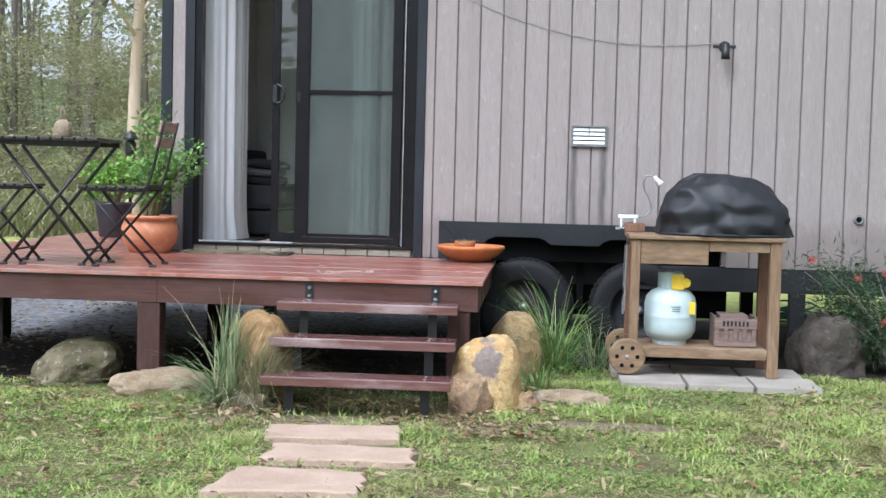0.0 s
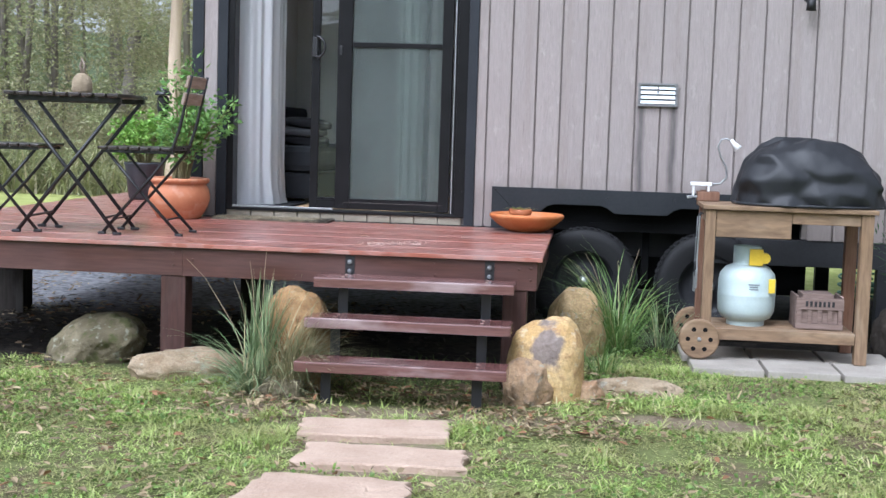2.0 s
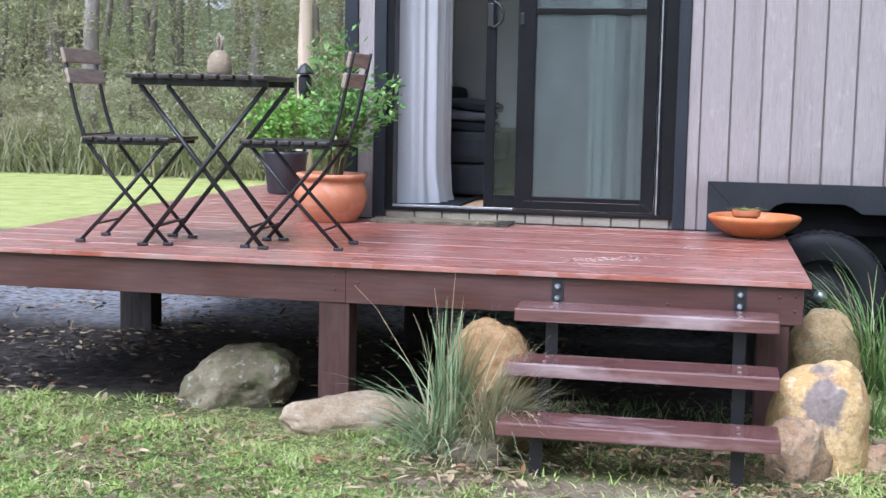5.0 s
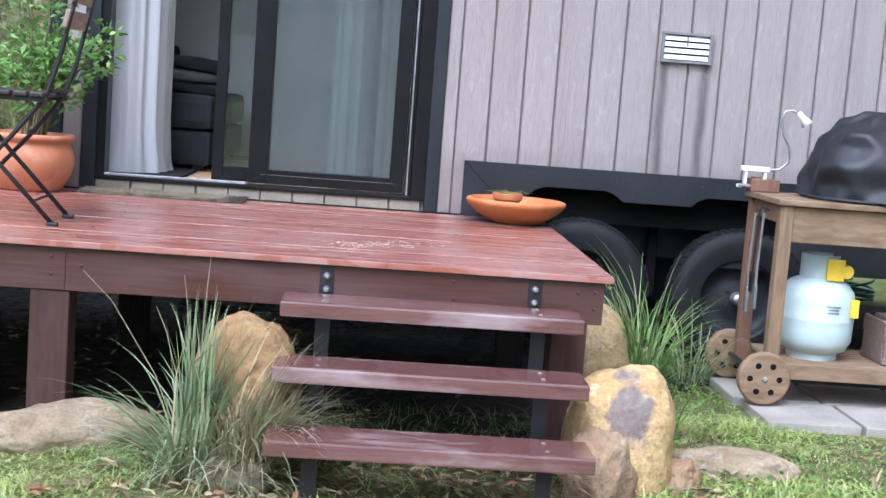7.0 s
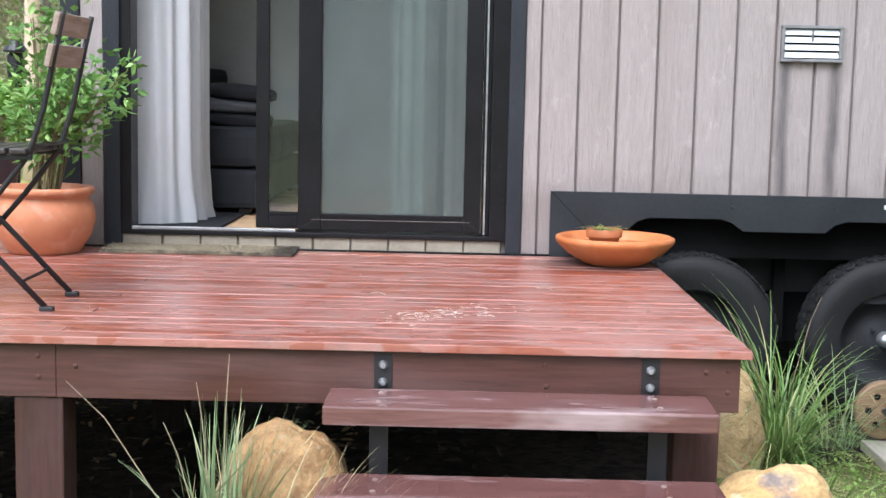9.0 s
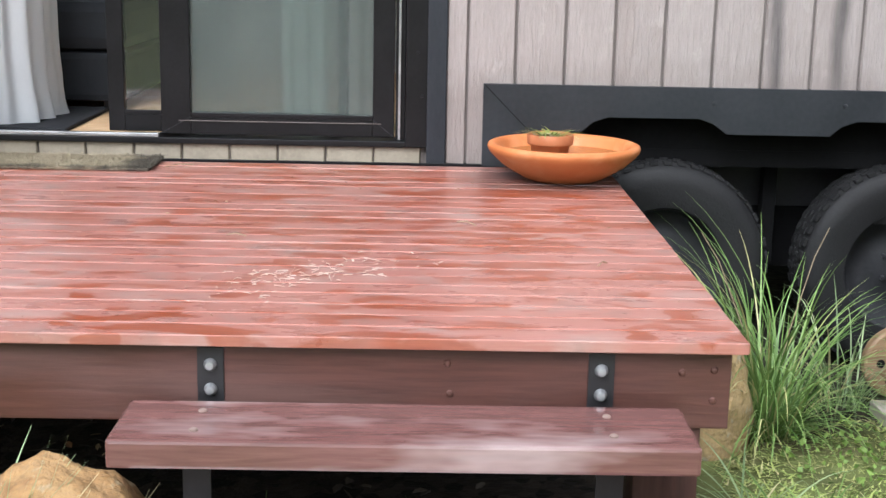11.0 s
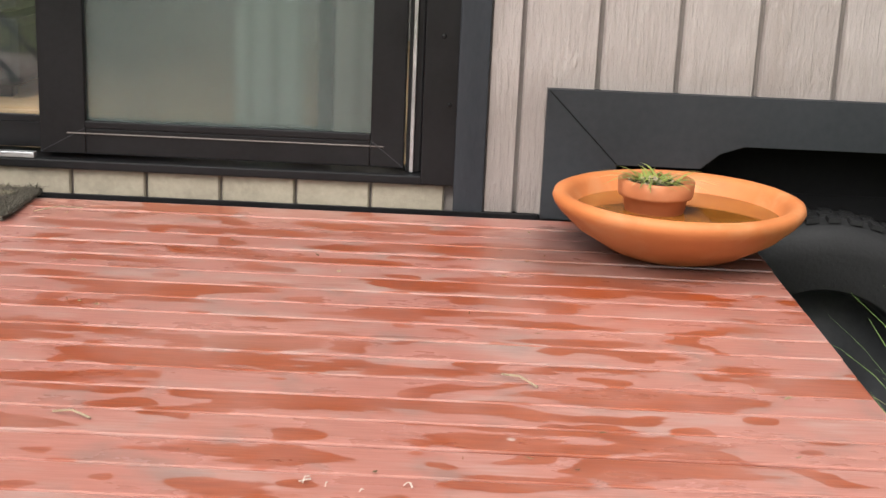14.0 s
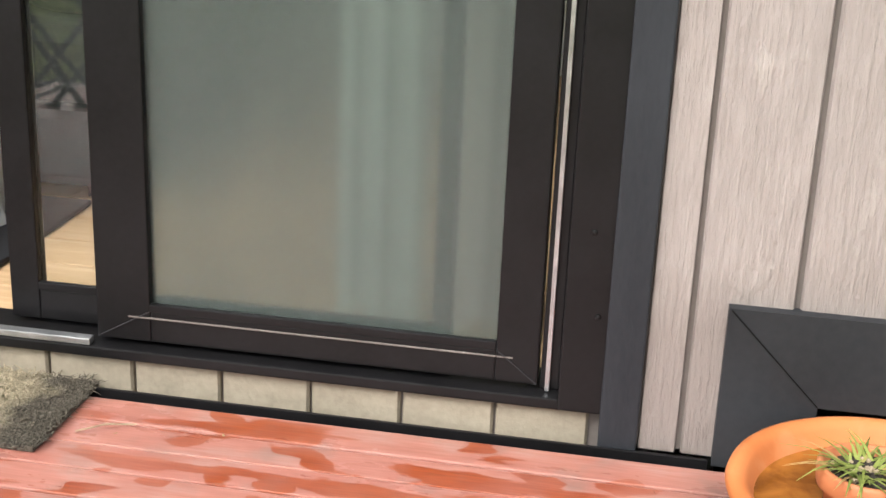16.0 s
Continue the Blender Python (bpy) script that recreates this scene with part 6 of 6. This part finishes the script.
def build_rocks():
    rows = (
        ("boulder", -1.22, -1.58, 0, 0.48, 0.40, 0.225, ROCK_GREY, 3, 10, "mossy grey boulder beside the deck"),
        ("boulder", -0.63, -1.94, -0.01, 0.56, 0.25, 0.14, ROCK_TAN, 21, 18, "flat tan sandstone rock at the deck's edge"),
        ("boulder", -0.10, -2.03, 0, 0.35, 0.30, 0.42, ROCK_YELLOW, 60, -15, "tall tan boulder beside the steps"),
        ("boulder", 1.085, -1.985, 0, 0.36, 0.30, 0.36, ROCK_GOLD, 63, 0, "golden sandstone boulder with a grey scar"),
        ("boulder", 1.015, -2.14, -0.01, 0.24, 0.19, 0.20, ROCK_RUST, 17, 40, "small rusty sandstone rock beside the steps"),
        ("boulder", 1.215, -0.66, 0, 0.35, 0.31, 0.35, ROCK_OLIVE, 66, 0, "olive brown boulder beside the deck"),
        ("boulder", 1.52, -1.80, -0.01, 0.44, 0.22, 0.085, ROCK_TAN, 31, -12, "flat tan stone lying in the grass"),
        ("boulder", 1.29, -2.0, -0.01, 0.15, 0.13, 0.10, ROCK_RUST, 33, 12, "small reddish stone in the grass"),
        ("boulder", 3.20, -0.25, 0, 0.53, 0.46, 0.37, ROCK_BROWN, 42, 18, "dark brown boulder in front of the chassis"),
        ("boulder", -0.08, -2.30, -0.01, 0.22, 0.18, 0.10, ROCK_GREY, 47, 18, "small grey stone half hidden in tufted grass"),
    )
    for name, x, y, z, sx, sy, sz, mat, seed, rz, label in rows:
        round_one = mat in (ROCK_OLIVE, ROCK_GOLD, ROCK_YELLOW)
        ob = part(name, boulder(sx, sy, sz, seed, 0 if seed == 60 else 3 if round_one else 7, 0.08 if round_one else 0.13, lean={3: 0.38, 60: 0.12}.get(seed, 0.0), power=2.5 if seed == 60 else 2.9 if seed == 63 else 2.0 if round_one else 2.35), mat, smooth=True)
        ob.matrix_basis = pose(x, y, z, 0, 0, rz)
        tagged(ob, label, "rock")


def fountain(rng, count, spread, length, tilt, curl, width, aim=None, wander=0.7):
    """Arching blades out of one crown: each bends over along its own length."""
    segs = 9
    a = rng.uniform(0, math.tau, count)
    r = spread * rng.uniform(0, 1, count) ** 0.7
    turn = a + rng.normal(0, wander, count) if aim is None else aim + rng.normal(0, wander, count)
    at = np.stack([r * np.cos(a), r * np.sin(a), np.full(count, -0.01)], 1)
    flat = np.stack([np.cos(turn), np.sin(turn), np.zeros(count)], 1)
    side = np.stack([-np.sin(turn), np.cos(turn), np.zeros(count)], 1)
    twist = rng.normal(0, 0.5, count)
    ln, wd = rng.uniform(*length, count), rng.uniform(*width, count)
    t0, t1 = rng.uniform(*tilt, count), rng.uniform(*curl, count)
    kink = rng.uniform(0.35, 0.9, count)
    verts = np.zeros((count, segs + 1, 2, 3))
    for k in range(segs + 1):
        u = k / segs
        th = t0 + t1 * u ** 1.6 + np.where((u > kink) & (twist > 0.62), 0.7, 0.0)
        if k:
            at = at + (flat * np.sin(th)[:, None] + np.array([0.0, 0.0, 1.0]) * np.cos(th)[:, None]) * (ln / segs)[:, None]
            at[:, 2] = np.maximum(at[:, 2], 0.006)
        across = side * np.cos(twist)[:, None] + flat * (np.sin(twist) * np.cos(th))[:, None]
        w = wd * 0.5 * (0.55 + 0.9 * u if u < 0.4 else 1.0) * max(0.0, 1 - u ** 2.2) + 0.0003
        verts[:, k, 0], verts[:, k, 1] = at - across * w[:, None], at + across * w[:, None]
    index = np.arange(count * (segs + 1) * 2).reshape(count, segs + 1, 2)
    faces = np.stack([index[:, :-1, 0], index[:, :-1, 1], index[:, 1:, 1], index[:, 1:, 0]], -1).reshape(-1, 4)
    return verts.reshape(-1, 3), faces


def tuft(x, y, mat, seed, label, sprays, stalks=()):
    """One tussock: sprays of arching blades, and thin seed stalks with their bent ends."""
    rng = np.random.default_rng(seed)
    vs, fs, n = [], [], 0
    for spray in sprays:
        v, f = fountain(rng, *spray)
        vs.append(v)
        fs.append(f + n)
        n += len(v)
    thing = base("grass_tuft", x, y, 0, 0, label, "grass tuft", "tufted grasses")
    mass("foliage", np.concatenate(vs), np.concatenate(fs), mat, thing, True)["kind"] = "stuff"
    for dx, dy, high in stalks:
        pts = [(0, 0, 0), (dx * 0.35, dy * 0.35, high * 0.5), (dx * 0.75, dy * 0.75, high * 0.86), (dx, dy, high)]
        part("seed_stalk", tube(bmesh.new(), pts, [0.0022, 0.0018, 0.0015, 0.0011], 5), STRAW, thing)
    return thing


def build_tufts():
    fine, broad = (0.004, 0.007), (0.006, 0.0115)
    tuft(-0.22, -2.19, TUFT, 1, "tall blue-green grass tuft with bent stalks", (
        (170, 0.07, (0.32, 0.58), (0.0, 0.24), (-0.2, 0.7), broad, 0.3, 1.2), (130, 0.08, (0.26, 0.52), (0.25, 1.0), (0.5, 1.8), broad),
        (22, 0.06, (0.40, 0.56), (0.5, 0.85), (0.6, 1.7), broad, 3.0, 0.5), (60, 0.08, (0.12, 0.3), (0.3, 1.0), (0.6, 2.0), fine)),
        ((-0.34, -0.02, 0.60), (-0.05, 0.0, 0.60), (-0.13, 0.02, 0.50), (0.02, 0.03, 0.66)))
    tuft(-0.07, -2.23, TUFT_DRY, 12, "straw coloured drooping grass tuft by the boulder", (
        (380, 0.08, (0.32, 0.52), (0.0, 0.5), (0.4, 1.8), fine, 0.0, 1.1), (110, 0.07, (0.2, 0.40), (0.2, 0.9), (0.8, 2.0), fine),
        (9, 0.05, (0.45, 0.60), (0.6, 0.9), (0.7, 1.3), (0.003, 0.005), -0.1, 0.4)), ((0.42, -0.12, 0.20), (0.30, -0.2, 0.05)))
    tuft(1.45, -0.58, TUFT_BRIGHT, 3, "bright arching grass tuft beside the trailer wheel", (
        (230, 0.09, (0.38, 0.66), (0.05, 0.75), (0.7, 1.9), fine), (80, 0.08, (0.50, 0.80), (0.15, 0.5), (0.7, 1.4), fine, 2.7, 0.55),
        (90, 0.09, (0.25, 0.45), (0.4, 0.9), (0.8, 2.0), fine), (90, 0.10, (0.12, 0.26), (0.3, 1.1), (0.5, 1.6), fine)), ((0.10, -0.1, 0.60), (-0.2, 0.05, 0.55)))
    tuft(1.36, -1.42, TUFT_BRIGHT, 4, "small bright grass tuft between the boulders", ((55, 0.05, (0.18, 0.38), (0.1, 0.6), (0.5, 1.8), fine),))
    tuft(1.27, -1.20, TUFT, 5, "low leaning grass tuft against the deck's end", ((45, 0.06, (0.16, 0.30), (0.6, 1.1), (0.5, 1.4), fine),))
    tuft(1.72, -0.36, TUFT, 6, "thin grass tuft before the rear trailer wheel", ((60, 0.07, (0.3, 0.5), (0.15, 0.7), (0.6, 1.9), fine),))


def build_bush():
    rng = np.random.default_rng(8)
    bush = base("grevillea_bush", 3.62, -0.30, 0, 0, "dark needle-leaved bush with red spider flowers", "bush")
    stems, spots = bmesh.new(), []
    for k in range(34):
        a, e = rng.uniform(0, math.tau), rng.uniform(0.25, 0.62)
        hgt = rng.uniform(0.25, 0.78)
        p = (math.cos(a) * e, math.sin(a) * e * 0.45, hgt)
        tube(stems, [(0, 0, 0), (p[0] * 0.45, p[1] * 0.45, hgt * 0.6), p], [0.012, 0.007, 0.003], 6)
        for u in (0.45, 0.6, 0.75, 0.9, 1.0):
            spots.append((p[0] * u, p[1] * u, hgt * (0.25 + 0.75 * u)))
    part("branches", stems, BARK_GREY, bush)
    leafy(rng, "foliage", bush, spots, 0.13, 7000, 0.060, 0.008, GREVILLEA)
    for x, y, z in ((-0.58, -0.1, 0.72), (-0.14, -0.15, 0.66), (0.05, -0.12, 0.71), (-0.15, -0.22, 0.36), (-0.30, -0.12, 0.62)):
        v, f = leaves(rng, np.array([[x, y, z]]) + rng.normal(0, 0.012, (40, 3)), 0.028, 0.005)
        mass("flower", v, f, PETAL, bush)["label"] = "red spider flower"


def build_hose():
    hose = base("garden_hose", 3.50, 2.72, 0, 0, "coiled green garden hose on the ground", "hose")
    pts = []
    for k in range(140):
        a = k * 0.26
        r = 0.20 + 0.03 * math.sin(k * 0.13)
        pts.append((math.cos(a) * r, math.sin(a) * r * 0.8, 0.014 + 0.0016 * k * (0.6 + 0.4 * math.sin(a * 0.5 + 1))))
    part("coil", tube(bmesh.new(), pts, 0.0095, 6), HOSE, hose, smooth=True)


# ---- lawn, litter and woods ----
def patches(p, size, seed):
    """Smooth value noise over the plan, 0 to 1, with blotches of about the given size."""
    rng = np.random.default_rng(seed)
    table = rng.uniform(0, 1, (64, 64))
    total, weight = np.zeros(len(p)), 0.0
    for octave in range(3):
        q = p[:, :2] / (size / 2 ** octave) + octave * 17.3
        cell = np.floor(q).astype(int)
        u = q - cell
        u = u * u * (3 - 2 * u)
        a, b = table[cell[:, 0] % 64, cell[:, 1] % 64], table[(cell[:, 0] + 1) % 64, cell[:, 1] % 64]
        c, d = table[cell[:, 0] % 64, (cell[:, 1] + 1) % 64], table[(cell[:, 0] + 1) % 64, (cell[:, 1] + 1) % 64]
        total += 0.5 ** octave * ((a * (1 - u[:, 0]) + b * u[:, 0]) * (1 - u[:, 1]) + (c * (1 - u[:, 0]) + d * u[:, 0]) * u[:, 1])
        weight += 0.5 ** octave
    return total / weight


def build_lawn():
    rng = np.random.default_rng(21)

    def clear(p):
        """Off the flags and pavers."""
        x, y = p[:, 0], p[:, 1]
        keep = np.ones(len(p), bool)
        for x0, x1, y0, y1 in ((0.13, 0.74, -3.14, -2.76), (0.22, 0.86, -3.56, -3.16), (0.15, 0.71, -4.10, -3.68), (0.29, 0.86, -4.68, -4.26), (0.35, 0.97, -5.24, -4.89), (1.79, 2.95, -1.18, -0.38)):
            keep &= ~((x > x0) & (x < x1) & (y > y0) & (y < y1))
        return keep

    def free(p):
        x, y = p[:, 0], p[:, 1]
        keep = clear(p)
        edge = -1.78 + 0.12 * np.sin(x * 3.1) + 0.06 * np.sin(x * 8.3)
        keep &= (y < edge) | (x > 1.25)
        keep &= ~((x > -0.35) & (x < 1.15) & (y > -2.66) & (rng.uniform(0, 1, len(p)) < 0.85))
        keep &= y < -0.55 + 0.1 * np.sin(x * 5)
        bare = ((x - 1.72) / 0.34) ** 2 + ((y + 2.40) / 0.14) ** 2 < 0.6 + patches(p, 0.15, 5)
        keep &= ~(bare & (rng.uniform(0, 1, len(p)) < 0.9))
        return keep

    def spread(count, x0, x1, y0, y1):
        p = np.stack([rng.uniform(x0, x1, count), rng.uniform(y0, y1, count), np.zeros(count)], 1)
        # thins out over the last stretch, where the plain ground takes over
        rim = np.minimum(np.minimum(p[:, 0] - x0, x1 - p[:, 0]), p[:, 1] - y0)
        return p[free(p) & (rng.uniform(0.0, 0.9, count) < rim)]

    # coarse clumps with worn gaps between them, over a short thin sward
    p = spread(300000, -3.4, 4.2, -6.6, -0.5)
    lush = patches(p, 0.17, 3) * 0.6 + patches(p, 0.75, 4) * 0.4
    keep = rng.uniform(0.34, 0.66, len(p)) < lush
    p, lush = p[keep], lush[keep]
    n = len(p)
    tall = 0.35 + 1.6 * np.clip((lush - 0.38) * 3.2, 0, 1)
    v, f = blades(rng, p, rng.uniform(0.016, 0.042, n) * tall, rng.uniform(0.0032, 0.0078, n), rng.uniform(0.4, 1.9, n), 2)
    p = spread(210000, -2.8, 3.6, -6.2, -0.6)
    p = p[rng.uniform(0.2, 0.55, len(p)) < patches(p, 0.45, 9)]
    n = len(p)
    v2, f2 = blades(rng, p, rng.uniform(0.006, 0.02, n), rng.uniform(0.003, 0.006, n), rng.uniform(0.4, 2.4, n), 1)
    f = np.concatenate([f, f2 + len(v)])
    v = np.concatenate([v, v2])
    tagged(mass("lawn_grass", v, f, TURF), "short damp lawn grass with straw coloured blades", "grass", kind="stuff")
    p = spread(42000, -3.4, 4.2, -6.6, -0.6)
    p = p[rng.uniform(0.45, 0.7, len(p)) < patches(p, 0.4, 13)]
    n = len(p)
    p = p + np.stack([np.zeros(n), np.zeros(n), rng.uniform(0.012, 0.045, n)], 1)
    v, f = leaves(rng, p, 0.020, 0.017, np.tile([0.0, 0.0, 0.2], (n, 1)))
    tagged(mass("clover", v, f, CLOVER), "low clover and weeds in the lawn", "weeds", kind="stuff")

    def scatter(name, count, x0, x1, y0, y1, ln, wd, label, mat=None):
        q = np.stack([rng.uniform(x0, x1, count), rng.uniform(y0, y1, count), rng.uniform(0.012, 0.036, count)], 1)
        drift = patches(q, 0.55, 41) * 0.55 + patches(q, 0.14, 42) * 0.45
        for cx, cy in ((-0.62, -3.25), (-0.28, -3.6), (-0.38, -4.3), (1.0, -2.5), (1.25, -2.75), (-0.15, -2.5)):
            drift += 0.22 * np.exp(-(((q[:, 0] - cx) / 0.28) ** 2 + ((q[:, 1] - cy) / 0.22) ** 2))
        q = q[rng.uniform(0.42, 0.85, count) < drift]
        q = q[clear(q)]
        m = len(q)
        d = np.stack([rng.normal(size=m), rng.normal(size=m), rng.normal(0, 0.16, m)], 1)
        d /= np.linalg.norm(d, axis=1)[:, None]
        s = np.cross(d, np.stack([rng.normal(0, 0.35, m), rng.normal(0, 0.35, m), np.ones(m)], 1))
        s /= np.linalg.norm(s, axis=1)[:, None]
        b = np.cross(s, d)
        L, W = ln * rng.uniform(0.5, 1.4, m)[:, None], wd * rng.uniform(0.6, 1.4, m)[:, None]
        verts = np.stack([q, q + d * L * 0.3 + s * W * 0.5 + b * W * 0.25, q + d * L * 0.7 + s * W * 0.4 + b * W * 0.3, q + d * L + b * W * 0.1, q + d * L * 0.7 - s * W * 0.4 + b * W * 0.3, q + d * L * 0.3 - s * W * 0.5 + b * W * 0.25], 1)
        idx = np.arange(m * 6).reshape(m, 6)
        faces = np.concatenate([idx[:, [0, 1, 2, 3]], idx[:, [0, 3, 4, 5]]])
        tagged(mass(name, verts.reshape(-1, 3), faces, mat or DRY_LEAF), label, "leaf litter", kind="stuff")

    scatter("lawn_litter", 15000, -3.2, 4.0, -6.4, -1.3, 0.05, 0.017, "dry gum leaves scattered on the lawn")
    scatter("twig_litter", 4500, -3.2, 4.0, -6.4, -1.3, 0.07, 0.004, "thin dry twigs and straw on the lawn")
    scatter("step_litter", 4200, -1.5, 1.7, -2.9, -1.6, 0.038, 0.013, "dry brown leaves gathered round the steps")
    scatter("deck_litter", 6500, -3.6, 1.1, -1.85, 0.9, 0.055, 0.016, "leaf litter under the deck, coloured dark for the shade", SHADE_LEAF)
    scatter("gravel_litter", 15000, -6.0, 0.0, -0.9, 4.2, 0.05, 0.016, "dry leaves lying on the gravel behind the deck")
    p = np.stack([rng.uniform(0.0, 0.95, 700), rng.uniform(-2.0, -1.2, 700), np.zeros(700)], 1)
    v, f = blades(rng, p, rng.uniform(0.02, 0.08, 700), np.full(700, 0.004), rng.uniform(0.4, 1.6, 700), 2)
    tagged(mass("shade_grass", v, f, TUFT_BRIGHT), "thin grass growing behind the treads", "grass", kind="stuff")


def build_tree(x, y, high, radius, bark, seed, label, crown=True, lean=0.04):
    rng = np.random.default_rng(seed)
    tree = base("gum_tree", x, y, 0, 0, label, "tree", "trees behind the lawn")
    pts, radii = [], []
    for k in range(12):
        u = k / 11
        pts.append((lean * high * u + 0.12 * math.sin(u * 5 + seed), 0.1 * math.sin(u * 4 + seed * 2), high * u - 0.05))
        radii.append(radius * (1.25 if k == 0 else 1.0) * (1 - 0.75 * u))
    part("trunk", tube(bmesh.new(), pts, radii, 14), bark, tree, smooth=True)
    spots = []
    limbs = bmesh.new()
    for k in range(11):
        u = rng.uniform(0.35, 0.97)
        at = np.array([np.interp(u, np.linspace(0, 1, 12), [p[i] for p in pts]) for i in range(3)])
        a, ln = rng.uniform(0, math.tau), high * rng.uniform(0.12, 0.26)
        mid = at + np.array([math.cos(a) * ln * 0.5, math.sin(a) * ln * 0.5, ln * 0.35])
        end = at + np.array([math.cos(a) * ln, math.sin(a) * ln, ln * rng.uniform(0.5, 0.9)])
        tube(limbs, [at, mid, end], [radius * 0.35, radius * 0.22, radius * 0.07], 7)
        spots += [mid, end, (mid + end) / 2, end + rng.normal(0, 0.4, 3)]
    part("limbs", limbs, bark, tree)
    if crown:
        leafy(rng, "crown", tree, spots, 0.75, 3200, 0.20, 0.06, WOODS)


def build_woods():
    build_tree(-5.2, 12.0, 9.0, 0.115, BARK_PALE, 3, "pale smooth-barked gum tree at the lawn's edge")
    build_tree(-9.7, 14.3, 10.0, 0.16, BARK_GREY, 4, "grey-barked gum tree at the lawn's edge")
    build_tree(-8.2, 18.0, 11.0, 0.16, BARK_GREY, 6, "slender grey gum tree in the woods")
    build_tree(-12.0, 17.0, 11.0, 0.2, BARK_GREY, 7, "slender grey gum tree in the woods")
    build_tree(-6.6, 21.0, 12.0, 0.15, BARK_PALE, 9, "slender pale gum tree in the woods")
    build_tree(-15.0, 22.0, 13.0, 0.22, BARK_GREY, 12, "slender grey gum tree in the woods")
    build_tree(-10.6, 24.0, 13.0, 0.17, BARK_GREY, 15, "slender grey gum tree in the woods")
    rng = np.random.default_rng(31)
    # understorey bank behind the lawn
    def bank(name, count, clumps, x0, x1, y0, y1, top, ln, wd, mat, label, spread=0.8):
        c = np.stack([rng.uniform(x0, x1, clumps), rng.uniform(y0, y1, clumps), rng.uniform(0.1, 1.0, clumps) ** 1.3 * top], 1)
        pick = rng.integers(0, clumps, count)
        out = rng.normal(size=(count, 3))
        out /= np.linalg.norm(out, axis=1)[:, None]
        size = rng.uniform(0.4, 1.0, clumps)[pick] * spread
        p = c[pick] + out * (size * rng.uniform(0.2, 1, count) ** 0.5)[:, None] * np.array([1.2, 0.8, 0.7])
        p[:, 2] = np.abs(p[:, 2])
        v, f = leaves(rng, p, ln, wd, out)
        tagged(mass(name, v, f, mat), label, "woods", kind="stuff")

    bank("understorey", 95000, 420, -17, -3, 14.0, 19.0, 4.2, 0.10, 0.036, WOODS_LIGHT, "light green understorey scrub behind the lawn")
    bank("far_woods", 80000, 560, -34, 2, 20.0, 34.0, 13.0, 0.26, 0.10, WOODS, "grey-green eucalypt woods beyond the lawn", 1.7)
    bank("low_scrub", 60000, 200, -16, -3, 12.6, 15.5, 1.3, 0.08, 0.025, WOODS_LIGHT, "low green scrub at the lawn's edge", 0.55)
    # woods all round, which the glass mirrors
    for name, x0, x1, y0, y1 in (("woods_behind", -40, 40, -42, -28), ("woods_east", 24, 38, -30, 34), ("woods_west", -48, -36, -30, 20), ("woods_north", 2, 40, 24, 36)):
        bank(name, 9000, 220, x0, x1, y0, y1, 12.0, 0.9, 0.42, WOODS, "grey-green eucalypt woods round the clearing", 2.6)
    n = 4200
    p = np.stack([rng.uniform(-15, -3.5, n), rng.uniform(12.2, 14.0, n), np.zeros(n)], 1)
    v, f = blades(rng, p, rng.uniform(0.15, 1.15, n) ** 1.4, rng.uniform(0.02, 0.05, n), rng.uniform(0.2, 1.2, n), 4)
    tagged(mass("reeds", v, f, REEDS), "tall straw-green reeds along the lawn's edge", "reeds", kind="stuff")
    trunks = bmesh.new()
    for k in range(90):
        x, y, r = rng.uniform(-26, -2), rng.uniform(15, 26), rng.uniform(0.03, 0.11)
        tube(trunks, [(x, y, -0.1), (x + rng.normal(0, 0.3), y, 5), (x + rng.normal(0, 0.6), y, 11)], [r, r * 0.8, r * 0.5], 7)
    tagged(part("far_trunks", trunks, BARK_GREY, smooth=True), "thin grey trunks among the far woods", "woods", kind="stuff")
    bm = bmesh.new()
    for k in range(48):
        a0, a1 = math.tau * k / 48, math.tau * (k + 1) / 48
        h0, h1 = 7 + 3 * noise.noise(Vector((k * 0.7, 0, 0))), 7 + 3 * noise.noise(Vector(((k + 1) % 48 * 0.7, 0, 0)))
        bm.faces.new([bm.verts.new((70 * math.cos(a), 70 * math.sin(a), z)) for a, z in ((a0, -1), (a1, -1), (a1, h1), (a0, h0))])
    tagged(part("backdrop", bm, plain("distant_woods", (0.075, 0.10, 0.055), (0.17, 0.20, 0.12), 0.35, 2.2, 1.0, 0, 0.1)), "distant grey-green wooded hills", "backdrop", kind="structure")


build_ground()
build_chassis()
build_door()
build_room()
build_steps()
build_cart()
build_pots()
build_deck_litter()
build_table()
build_chair()
build_rocks()
build_vent()
build_wall_lamp()
build_bush()
build_hose()
build_tufts()
build_woods()
build_lawn()
build_paving()
build_house()
build_deck()
